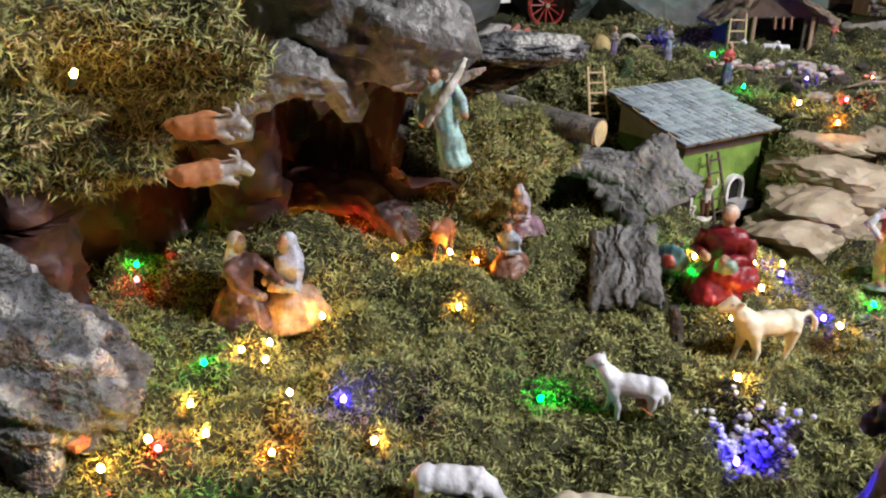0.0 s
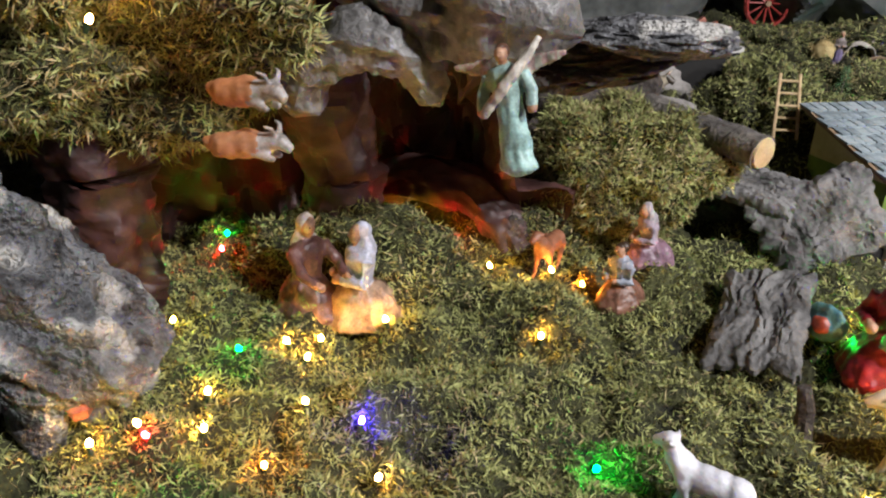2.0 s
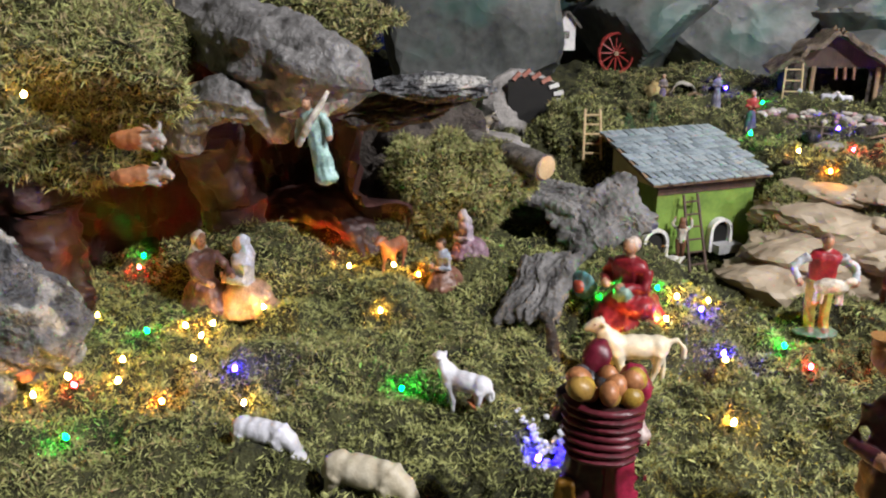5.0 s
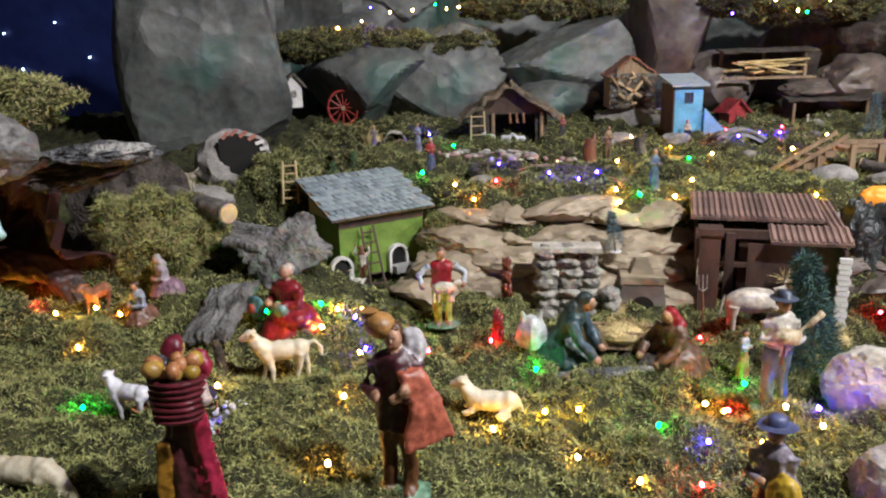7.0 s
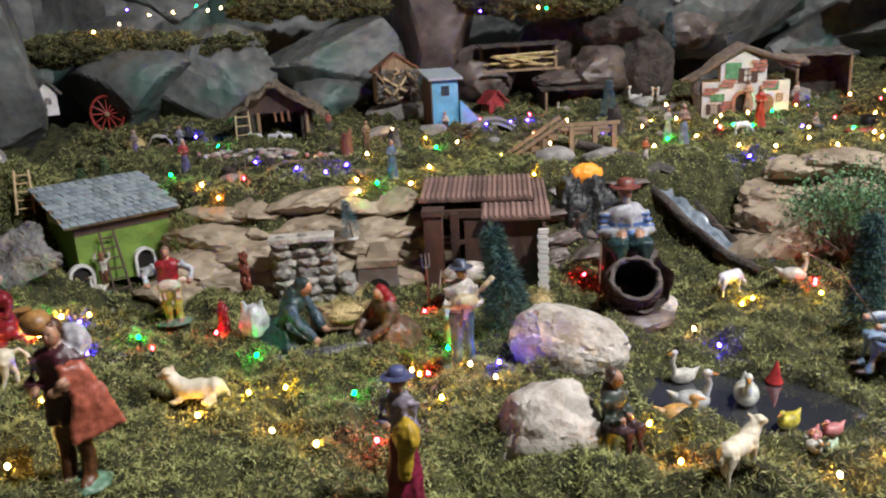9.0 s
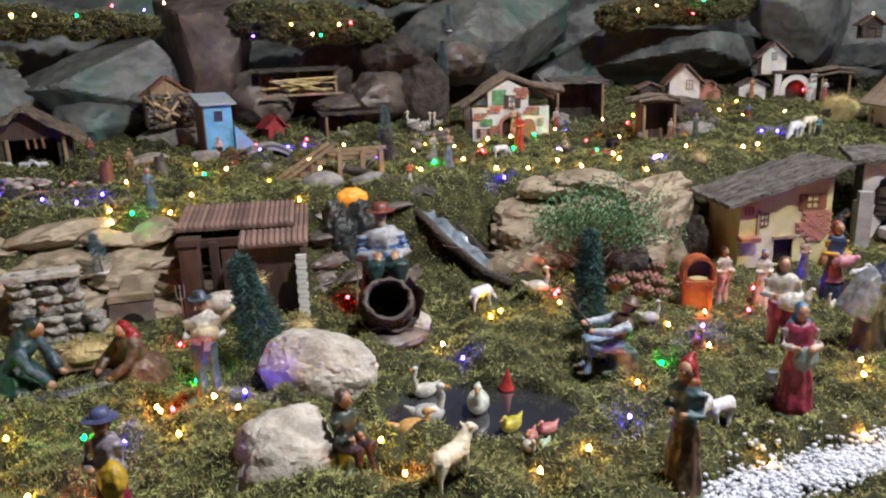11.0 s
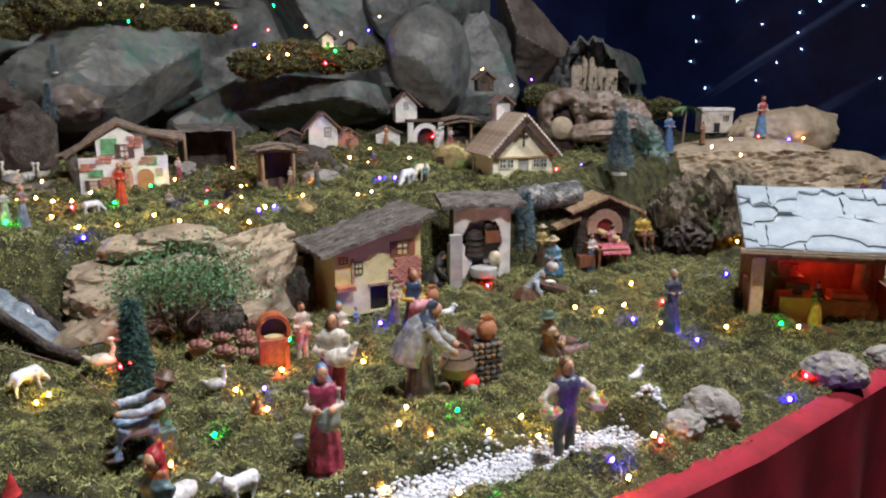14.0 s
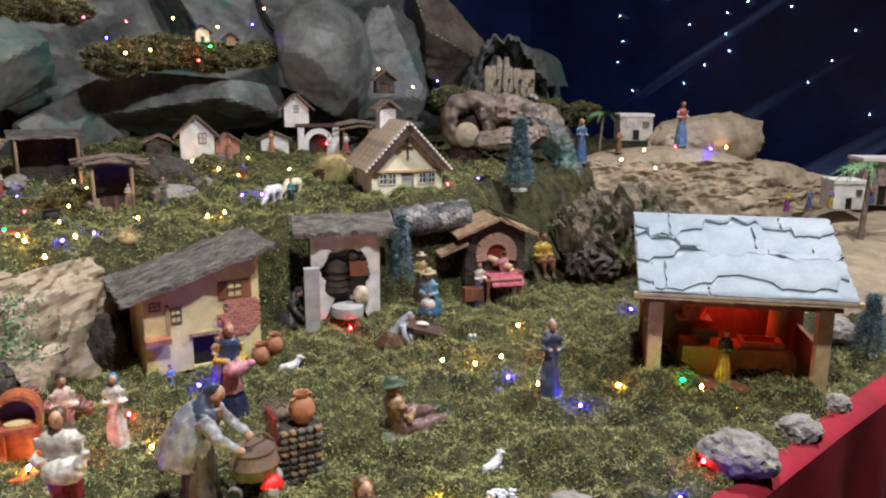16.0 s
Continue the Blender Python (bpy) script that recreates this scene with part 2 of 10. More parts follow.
        for i, k in full:
            a, b, c, d = xs[i], xs[i + 1], zs[k], zs[k + 1]
            faces += [(at(a, 0, c), at(b, 0, c), at(b, 0, d), at(a, 0, d)), (at(a, t, d), at(b, t, d), at(b, t, c), at(a, t, c))]
            if (i - 1, k) not in full:
                faces.append((at(a, t, c), at(a, 0, c), at(a, 0, d), at(a, t, d)))
            if (i + 1, k) not in full:
                faces.append((at(b, 0, c), at(b, t, c), at(b, t, d), at(b, 0, d)))
            if (i, k - 1) not in full:
                faces.append((at(a, 0, c), at(a, t, c), at(b, t, c), at(b, 0, c)))
            if (i, k + 1) not in full and not (gable and k == len(zs) - 2):
                faces.append((at(a, 0, d), at(b, 0, d), at(b, t, d), at(a, t, d)))
        if gable:
            w, h = width, height
            row = [x for x in xs]
            faces += [tuple(at(x, 0, h) for x in row) + (at(w / 2, 0, h + gable),), tuple(at(x, t, h) for x in reversed(row)) + (at(w / 2, t, h + gable),)]
            faces += [(at(w, 0, h), at(w, t, h), at(w / 2, t, h + gable), at(w / 2, 0, h + gable)), (at(w / 2, 0, h + gable), at(w / 2, t, h + gable), at(0, t, h), at(0, 0, h))]
        self.add(verts, faces, slot)
        return self


def mesh_of(geo, name, mats, smooth=40):
    me = bpy.data.meshes.new(name)
    me.from_pydata(geo.v, [], geo.f)
    for m in mats if isinstance(mats, (list, tuple)) else [mats]:
        me.materials.append(m)
    me.polygons.foreach_set("material_index", geo.s)
    if smooth:
        me.polygons.foreach_set("use_smooth", [True] * len(geo.f))
        me.set_sharp_from_angle(angle=radians(smooth))
    me.update()
    return me


CLAY = bpy.data.scenes.new("clay")


def sculpt(geo, voxel, rounds=3, folds=0.0, pitch=60.0):
    """Melts the shapes of one mesh into one skin, as if modelled in clay, and keeps their paints."""
    me = bpy.data.meshes.new("clay")
    me.from_pydata(geo.v, [], geo.f)
    me.update()
    ob = bpy.data.objects.new("clay", me)
    CLAY.collection.objects.link(ob)
    md = ob.modifiers.new("skin", "REMESH")
    md.mode, md.voxel_size, md.adaptivity = "VOXEL", voxel, 0.0
    sm = ob.modifiers.new("round", "SMOOTH")
    sm.factor, sm.iterations = 0.5, rounds
    CLAY.view_layers[0].update()
    ev = ob.evaluated_get(CLAY.view_layers[0].depsgraph)
    out = bpy.data.meshes.new_from_object(ev)
    tree = bvhtree.BVHTree.FromPolygons([Vector(p) for p in geo.v], geo.f)
    g = Geo()
    for v in out.vertices:
        p = v.co.copy()
        if folds:
            q = p * pitch
            p += v.normal * folds * (noise.noise((q.x, q.y, q.z * 0.22)) + 0.6 * noise.noise(q * 1.3))
        g.v.append(tuple(p))
    for f in out.polygons:
        g.f.append(tuple(f.vertices))
        hit = tree.find_nearest(f.center)[2]
        g.s.append(geo.s[hit] if hit is not None else 0)
    bpy.data.objects.remove(ob)
    bpy.data.meshes.remove(me)
    bpy.data.meshes.remove(out)
    return g


def part(name, geo, mats, parent, label="", smooth=40):
    ob = new(name, mesh_of(geo, name, mats, smooth))
    ob.parent = parent
    if label:
        ob["label"] = label
    return ob


def solid(name, geo, mats, m, label, category, group="", kind="", smooth=40):
    """A thing of one mesh."""
    ob = new(name, mesh_of(geo, name, mats, smooth))
    ob.matrix_world = m
    return tagged(ob, label, category, group, kind)


def base(name, m, label, category, group="", kind=""):
    """An empty at the base of a thing that has parts."""
    ob = new(name)
    ob.empty_display_size = 0.02
    ob.matrix_world = m
    return tagged(ob, label, category, group, kind)


def lattice(x, y, size, seed):
    """Smooth noise from -1 to 1 over numpy arrays."""
    x, y = np.asarray(x, float) / size, np.asarray(y, float) / size
    i, j = np.floor(x).astype(int), np.floor(y).astype(int)
    u, v = x - i, y - j
    u, v = u * u * (3 - 2 * u), v * v * (3 - 2 * v)

    def h(a, b):
        k = (a * 374761393 + b * 668265263 + seed * 974634777) & 0x7FFFFFFF
        k = ((k ^ (k >> 13)) * 1274126177) & 0x7FFFFFFF
        return (k & 0xFFFF) / 32767.5 - 1
    return (h(i, j) * (1 - u) + h(i + 1, j) * u) * (1 - v) + (h(i, j + 1) * (1 - u) + h(i + 1, j + 1) * u) * v


def ease(a, b, v):
    u = np.clip((v - a) / (b - a), 0, 1)
    return u * u * (3 - 2 * u)


def edge_y(x):
    """The front edge of the table."""
    return -0.136 - 0.18 * (np.asarray(x, float) - 2.08)


def level(x, y):
    """The ground's height without its small mounds."""
    x, y = np.asarray(x, float), np.asarray(y, float)
    f = np.interp(x, [-0.6, 0.3, 0.6, 0.95, 1.4, 2, 2.4, 3, 3.6], [0.085, 0.095, 0.075, 0.055, 0.06, 0.045, 0.025, 0.045, 0.05])
    f = f + 0.06 * ease(0.75, 1.15, y) * ease(0.9, 0.3, x)
    e = np.interp(x, [-0.6, 0.2, 0.5, 0.8, 1.2, 1.6, 2, 2.5, 3, 3.3, 3.6, 4.2], [1.5, 1.4, 1.38, 1.25, 1.22, 1.2, 1.12, 1.05, 0.9, 0.76, 0.76, 0.80])
    u = np.interp(y, [0.2, 1.2, 1.6, 2, 2.4], [0.27, 0.25, 0.26, 0.28, 0.32]) + 0.045 * ease(2.8, 3.3, x)
    f = f - 0.055 * ease(0.33, 0.40, x) * ease(0.64, 0.57, x) * ease(1.0, 1.09, y)
    e = e + 0.07 * ease(0.33, 0.40, x) * ease(0.64, 0.57, x)
    k = ease(e - 0.10, e + 0.06, y)
    return f * (1 - k) + u * k


PATH_LINE = [(1.58, 0.115), (1.70, 0.118), (1.82, 0.105), (1.95, 0.092), (2.07, 0.062), (2.18, 0.03), (2.30, -0.008)]


def bare(x, y):
    """1 where the moss is bare: on the gravel and the pond."""
    x, y = np.asarray(x, float), np.asarray(y, float)
    near = np.full(x.shape, 9.0)
    for (ax, ay), (bx, by) in zip(PATH_LINE, PATH_LINE[1:]):
        t = np.clip(((x - ax) * (bx - ax) + (y - ay) * (by - ay)) / ((bx - ax) ** 2 + (by - ay) ** 2), 0, 1)
        near = np.minimum(near, np.hypot(x - ax - t * (bx - ax), y - ay - t * (by - ay)))
    k = ease(0.062, 0.042, near + 0.012 * lattice(x, y, 0.03, 5))
    return np.maximum(k, POND(x, y))


def POND(x, y):
    a = radians(-28)
    u = (x - 1.44) * math.cos(a) + (y - 0.455) * math.sin(a)
    v = -(x - 1.44) * math.sin(a) + (y - 0.455) * math.cos(a)
    return ease(1.12, 0.98, np.hypot(u / 0.15, v / 0.085) + 0.1 * lattice(x, y, 0.05, 8))


def cushion(x, y):
    """Low rounded cushions of moss, packed side by side."""
    x, y = np.asarray(x, float), np.asarray(y, float)
    best = np.zeros(x.shape)
    for size, high, seed in ((0.075, 0.027, 5), (0.036, 0.013, 11)):
        i, j = np.floor(x / size).astype(int), np.floor(y / size).astype(int)
        top = np.zeros(x.shape)
        for a in (-1, 0, 1):
            for b in (-1, 0, 1):
                k = ((i + a) * 73856093) ^ ((j + b) * 19349663) ^ (seed * 83492791)
                k = ((k & 0x7FFFFFFF) * 1103515245 + 12345) & 0x7FFFFFFF
                cx, cy, rad = (i + a + ((k >> 3) & 255) / 255) * size, (j + b + ((k >> 11) & 255) / 255) * size, size * (0.45 + 0.5 * ((k >> 19) & 127) / 127)
                d = np.hypot(x - cx, y - cy) / rad
                top = np.maximum(top, np.sqrt(np.clip(1 - d * d, 0, 1)) * high * rad / size * 1.2)
        best = best + top
    return best


def ground(x, y):
    x, y = np.asarray(x, float), np.asarray(y, float)
    mound = 0.022 * abs(lattice(x, y, 0.12, 1)) + 0.019 * abs(lattice(x, y, 0.055, 2)) + 0.009 * lattice(x, y, 0.026, 3) + 0.006 * lattice(x, y, 0.012, 4) - 0.012
    flat = bare(x, y)
    rim = ease(0.0, 0.07, y - edge_y(x))
    z = level(x, y) + rim * mound * (1 - 0.75 * flat) - 0.012 * flat + (cushion(x, y) - 0.017) * (1 - flat) * rim - 0.006 * (1 - rim)
    return z


def on(x, y, dz=0.0):
    return float(ground(x, y)) + dz


def footing(x, y, r):
    """The height on which a thing of that radius comes to rest in the moss."""
    k = np.arange(8) * math.pi / 4
    h = np.append(ground(x + r * np.cos(k), y + r * np.sin(k)), ground(x, y))
    return float(0.25 * h.max() + 0.75 * h.mean()) - 0.006


# ---- the large structure ----
def strands(name, p, up, length, width, mat, label, flat=0.55, seed=1):
    """Many bent ribbons that grow from the points p along up."""
    rng = np.random.default_rng(seed)
    n = len(p)
    d = rng.normal(size=(n, 3))
    d /= np.linalg.norm(d, axis=1)[:, None]
    d = d * flat + up * (1 - flat) * (0.6 + 0.8 * rng.random((n, 1)))
    d /= np.linalg.norm(d, axis=1)[:, None]
    bend = rng.normal(size=(n, 3))
    side = np.cross(d, bend)
    side /= np.linalg.norm(side, axis=1)[:, None] + 1e-9
    ln = length * (0.5 + rng.random((n, 1)))
    wd = width * (0.6 + 0.8 * rng.random((n, 1)))
    mid = p + d * ln * 0.55
    d2 = d + 0.9 * bend / 1.7 - up * 0.15
    d2 /= np.linalg.norm(d2, axis=1)[:, None]
    tip = mid + d2 * ln * 0.55
    v = np.stack([p, mid + side * wd / 2, tip, mid - side * wd / 2], 1).reshape(-1, 3)
    me = bpy.data.meshes.new(name)
    me.vertices.add(n * 4), me.loops.add(n * 4), me.polygons.add(n)
    me.vertices.foreach_set("co", v.ravel().astype(np.float32))
    me.loops.foreach_set("vertex_index", np.arange(n * 4).astype(np.int32))
    me.polygons.foreach_set("loop_start", (np.arange(n) * 4).astype(np.int32))
    me.materials.append(mat)
    me.update()
    me.validate()
    return tagged(new(name, me), label, "moss", kind="stuff")


def plank_sheet(name, mat, x0, x1, y0, y1, z, label, kind="structure"):
    g = Geo().box((x1 - x0, y1 - y0, 0.1), ((x0 + x1) / 2, (y0 + y1) / 2, z))
    return solid(name, g, mat, Matrix(), label, name.split("_")[0], kind=kind)


plank_sheet("floor", FLOOR_ROOM, -4, 8, -4, 4.5, -0.85, "plain brown floor of the room")
plank_sheet("ceiling", WALL_ROOM, -4, 8, -4, 4.5, 2.5, "plain plastered ceiling")
plank_sheet("wall_south", WALL_ROOM, -4, 8, -4.1, -4, -0.75, "plain plastered wall").scale.z = 32.5
for ob in [o for o in scene.objects if o.name == "wall_south"]:
    ob.location.z = -0.75 + 0.75 * 32.5
for nm, x0, x1, y0, y1 in (("wall_west", -4.1, -4, -4, 4.5), ("wall_east", 8, 8.1, -4, 4.5), ("wall_north", -4, 8, 4.5, 4.6)):
    solid(nm, Geo().box((x1 - x0, y1 - y0, 3.25), ((x0 + x1) / 2, (y0 + y1) / 2, -0.75)), WALL_ROOM, Matrix(), "plain plastered wall", "wall", kind="structure")

# the display's ground, one sheet with mounds and terraces
NX, NY = 660, 340
gx = np.linspace(-1.1, 5.6, NX + 1)
vv = np.linspace(0, 1, NY + 1) ** 1.15
GX = np.repeat(gx[None, :], NY + 1, 0)
GY = edge_y(GX) + 0.012 + vv[:, None] * (2.95 - edge_y(GX))
GZ = ground(GX, GY)
gme = bpy.data.meshes.new("ground")
gf = [(j * (NX + 1) + i, j * (NX + 1) + i + 1, (j + 1) * (NX + 1) + i + 1, (j + 1) * (NX + 1) + i) for j in range(NY) for i in range(NX)]
gme.from_pydata(np.stack([GX, GY, GZ], -1).reshape(-1, 3).tolist(), [], gf)
gme.polygons.foreach_set("use_smooth", [True] * len(gf))
gme.materials.append(SOIL)
tagged(new("ground", gme), "dark earthy moss bed over the display table", "ground", kind="structure")

# moss over the ground, thinner towards the back
rng = np.random.default_rng(3)


def scatter(n, x0, x1, y0, y1):
    x, y = rng.uniform(x0, x1, n), rng.uniform(y0, y1, n)
    keep = (y > edge_y(x) + 0.02) & (bare(x, y) < 0.5) & ((x > -0.15) | (y < 0.98) | (y > 1.5))
    keep &= 0.6 * lattice(x, y, 0.05, 9) + 0.8 * lattice(x, y, 0.016, 10) > -0.75
    keep &= (cushion(x, y) > 0.0075) | (rng.random(n) < 0.12)
    x, y = x[keep], y[keep]
    z, e = ground(x, y), 0.004
    up = np.stack([z - ground(x + e, y), z - ground(x, y + e), np.full(len(x), e)], 1)
    return np.stack([x, y, z], 1), up / np.linalg.norm(up, axis=1)[:, None]


for nm, n, box, ln, wd, mat in (
        ("moss_front", 460000, (-0.6, 3.5, -0.45, 0.95), 0.0088, 0.0016, MOSS), ("moss_west", 150000, (-0.6, 1.2, 0.2, 1.1), 0.0080, 0.0014, MOSS), ("moss_front_dry", 170000, (-0.6, 3.5, -0.45, 0.95), 0.0105, 0.0011, MOSS_DRY),
        ("moss_middle", 125000, (-0.2, 4.0, 0.9, 1.5), 0.0095, 0.0020, MOSS), ("moss_upper", 175000, (0.2, 4.4, 1.3, 2.45), 0.0085, 0.0020, MOSS), ("moss_upper_dry", 26000, (0.2, 4.4, 1.0, 2.45), 0.010, 0.0019, MOSS_DRY)):
    pts, ups = scatter(n, *box)
    if mat is MOSS_DRY:
        keep = lattice(pts[:, 0], pts[:, 1], 0.14, 21) + 0.6 * lattice(pts[:, 0], pts[:, 1], 0.05, 22) + 0.5 * rng.random(len(pts)) > 0.15
        pts, ups = pts[keep], ups[keep]
    strands(nm, pts, ups, ln, wd, mat, "shaggy olive-green moss over the display" if mat is MOSS else "dry straw-coloured moss over the display", 0.84, len(nm))


# red cloth that hangs from the table's edge
def cloth(u, v):
    x = -1.4 + 7.4 * u
    y0 = float(edge_y(x))
    hem = float(level(x, y0 + 0.02))
    if v < 0.12:
        k = v / 0.12
        return (x, y0 + 0.03 - 0.045 * k, hem + 0.004 - 0.004 * k + 0.003 * noise.noise((x * 22, k, 0)))
    k = (v - 0.12) / 0.88
    fold = 0.018 * math.sin(x * 26 + 2 * noise.noise((x * 3, 0, 0))) * min(1, k * 2)
    return (x, y0 - 0.015 - fold - 0.02 * k, hem - 0.006 - k * 0.78)


solid("table_cloth", Geo().slab(cloth, 420, 24, 0.003), CLOTH_RED, Matrix(), "deep red cloth draped over the table edge", "cloth", kind="structure")


# night backdrop with creases that shine
def backdrop(u, v):
    pts = [(-2.2, 2.9), (0.0, 3.25), (4.6, 3.2), (6.3, 2.4), (6.6, -2.6)]
    s = u * (len(pts) - 1)
    i = min(int(s), len(pts) - 2)
    k = s - i
    x, y = [a + (b - a) * k for a, b in zip(pts[i], pts[i + 1])]
    z = -0.75 + 3.2 * v
    r = 0.03 * noise.noise((x * 1.3, y * 1.3, z * 0.8)) + 0.012 * abs(noise.noise(((x + y) * 1.6 + z * 2.0, (x - y) * 0.4, 3.0)))
    return (x - r, y - r, z)


CLOTH_NIGHT.node_tree.nodes["Principled BSDF"].inputs["Specular IOR Level"].default_value = 0.35


def painted_beams():
    """Pale slanting streaks of light, painted into the night backdrop's colour."""
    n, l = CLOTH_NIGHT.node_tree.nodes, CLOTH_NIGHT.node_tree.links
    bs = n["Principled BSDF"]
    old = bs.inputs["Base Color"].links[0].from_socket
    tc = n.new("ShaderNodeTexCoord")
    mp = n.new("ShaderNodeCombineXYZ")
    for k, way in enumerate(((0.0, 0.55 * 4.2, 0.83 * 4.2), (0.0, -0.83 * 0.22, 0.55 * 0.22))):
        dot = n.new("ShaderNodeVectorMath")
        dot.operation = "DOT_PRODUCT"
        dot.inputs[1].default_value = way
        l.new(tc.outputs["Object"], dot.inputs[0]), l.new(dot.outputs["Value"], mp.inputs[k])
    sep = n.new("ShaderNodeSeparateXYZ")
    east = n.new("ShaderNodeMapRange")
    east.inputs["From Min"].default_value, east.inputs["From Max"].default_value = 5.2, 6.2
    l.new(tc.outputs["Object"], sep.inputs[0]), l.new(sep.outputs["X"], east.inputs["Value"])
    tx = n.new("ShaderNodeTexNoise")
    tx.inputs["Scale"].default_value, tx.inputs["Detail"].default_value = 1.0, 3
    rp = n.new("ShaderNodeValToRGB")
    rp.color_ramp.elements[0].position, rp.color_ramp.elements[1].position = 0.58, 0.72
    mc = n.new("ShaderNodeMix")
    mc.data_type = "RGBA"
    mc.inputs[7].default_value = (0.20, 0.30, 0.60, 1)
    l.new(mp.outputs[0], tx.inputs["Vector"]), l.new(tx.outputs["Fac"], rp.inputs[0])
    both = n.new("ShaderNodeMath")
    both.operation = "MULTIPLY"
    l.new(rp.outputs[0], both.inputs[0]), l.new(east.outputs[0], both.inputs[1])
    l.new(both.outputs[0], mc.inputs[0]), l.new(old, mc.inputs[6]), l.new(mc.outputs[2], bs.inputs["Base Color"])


painted_beams()
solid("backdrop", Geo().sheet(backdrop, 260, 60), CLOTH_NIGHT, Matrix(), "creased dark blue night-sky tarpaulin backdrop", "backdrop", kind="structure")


def boulder(seed, planes=16, flat=0.75, crumple=0.05, freq=3.0, sub=4, folds=0.0):
    """A unit rock: a ball cut by random planes, then crumpled."""
    r = random.Random(seed)
    cuts = []
    for _ in range(planes):
        n = Vector((r.gauss(0, 1), r.gauss(0, 1), r.gauss(0, 1))).normalized()
        cuts.append((n, flat + r.random() * (1 - flat)))
    bm = bmesh.new()
    bmesh.ops.create_icosphere(bm, subdivisions=sub, radius=1)
    off = Vector((seed * 3.7, seed * 1.3, 0))
    for v in bm.verts:
        d = v.co.normalized()
        rad = min([1.0] + [h / max(d.dot(n), 0.05) for n, h in cuts if d.dot(n) > 0.05])
        rad += crumple * (noise.noise(d * freq + off) + 0.6 * abs(noise.noise(d * freq * 2.7 + off)) + 0.3 * noise.noise(d * freq * 7 + off))
        if folds:
            q = Vector((d.x * 2.1, d.y * 2.1, d.z * 0.75)) + off * 1.7
            rad += folds * (0.45 - 1.6 * abs(noise.noise(q)) - 0.35 * abs(noise.noise(q * 2.3 + Vector((0, 0, d.x)))))
            rad += folds * 0.6 * max(0.0, d.z) ** 3
        v.co = d * rad
    g = Geo()
    g.v = [tuple(v.co) for v in bm.verts]
    g.f = [tuple(v.index for v in f.verts) for f in bm.faces]
    g.s = [0] * len(g.f)
    bm.free()
    return g


rock_meshes = {}


def rock(name, seed, mat, at, size, turn=0, label="", tilt=(0, 0), category="rock", group="", kind="", sub=4, edge=28, **kw):
    key = (seed, sub, tuple(sorted(kw.items())))
    g = rock_meshes.setdefault(key, boulder(seed, sub=sub, **kw))
    h = Geo()
    h.v = [(p[0] * size[0], p[1] * size[1], p[2] * size[2]) for p in g.v]
    h.f, h.s = g.f, g.s
    return solid(name, h, mat, pose(*at, *tilt, turn), label, category, group, kind, smooth=edge)


ROCK_LABEL = "large crumpled painted-paper boulder of the mountain"
# the mountain's boulders: seed, middle, half sizes, turn
MOUNTAIN = [
    (1, (-0.10, 2.14, 0.55), (0.27, 0.20, 0.47), 10), (2, (0.40, 2.42, 0.43), (0.27, 0.18, 0.18), -5),
    (3, (0.67, 2.42, 0.46), (0.25, 0.18, 0.20), 4), (4, (1.02, 2.46, 0.50), (0.31, 0.20, 0.23), -8),
    (5, (1.48, 2.52, 0.62), (0.25, 0.22, 0.36), 20), (6, (1.98, 2.52, 0.52), (0.30, 0.20, 0.26), 0),
    (7, (2.60, 2.50, 0.66), (0.58, 0.27, 0.25), -4), (8, (3.60, 2.38, 0.53), (0.52, 0.25, 0.20), -6),
    (9, (3.12, 2.54, 0.48), (0.30, 0.22, 0.22), -12), (10, (4.05, 2.12, 0.70), (0.31, 0.24, 0.31), 15),
    (11, (4.42, 2.06, 0.68), (0.30, 0.24, 0.35), 0), (12, (4.78, 2.0, 0.85), (0.32, 0.21, 0.28), -20),
    (13, (5.25, 1.75, 0.62), (0.26, 0.22, 0.19), 8), (14, (0.35, 2.86, 0.80), (0.52, 0.22, 0.28), 0),
    (15, (1.22, 2.92, 1.0), (0.62, 0.25, 0.34), 10), (16, (2.05, 2.96, 1.02), (0.52, 0.25, 0.38), -10),
    (17, (3.10, 2.96, 1.08), (0.62, 0.25, 0.36), 5), (18, (3.85, 2.66, 1.02), (0.44, 0.26, 0.36), -15), (19, (4.35, 2.42, 1.06), (0.38, 0.25, 0.30), 0),
]


def slope(u, v):
    x = -0.15 + 5.3 * u
    p = Vector((x * 1.7, v * 2.6, 4.0))
    c = 0.16 * abs(noise.noise(p)) + 0.10 * abs(noise.noise(p * 2.2)) + 0.03 * abs(noise.noise(p * 5))
    return (x, 2.62 - 0.16 * max(0.0, x - 3.3) ** 1.5 + 0.55 * v - c, 0.2 + 1.2 * v + c * 0.6)


solid("mountain_slope", Geo().sheet(slope, 150, 50), PAPER_ROCK, Matrix(), "grey-green crumpled paper mountainside", "mountain", kind="structure", smooth=25)
for sd, at, size, turn in MOUNTAIN:
    rock("boulder", sd, PAPER_BROWN if sd in (5, 6, 12) else PAPER_ROCK, at, size, turn, ROCK_LABEL, group="mountain boulders", edge=11, planes=12, flat=0.36, crumple=0.014, freq=3.0, sub=5, folds=0.02)


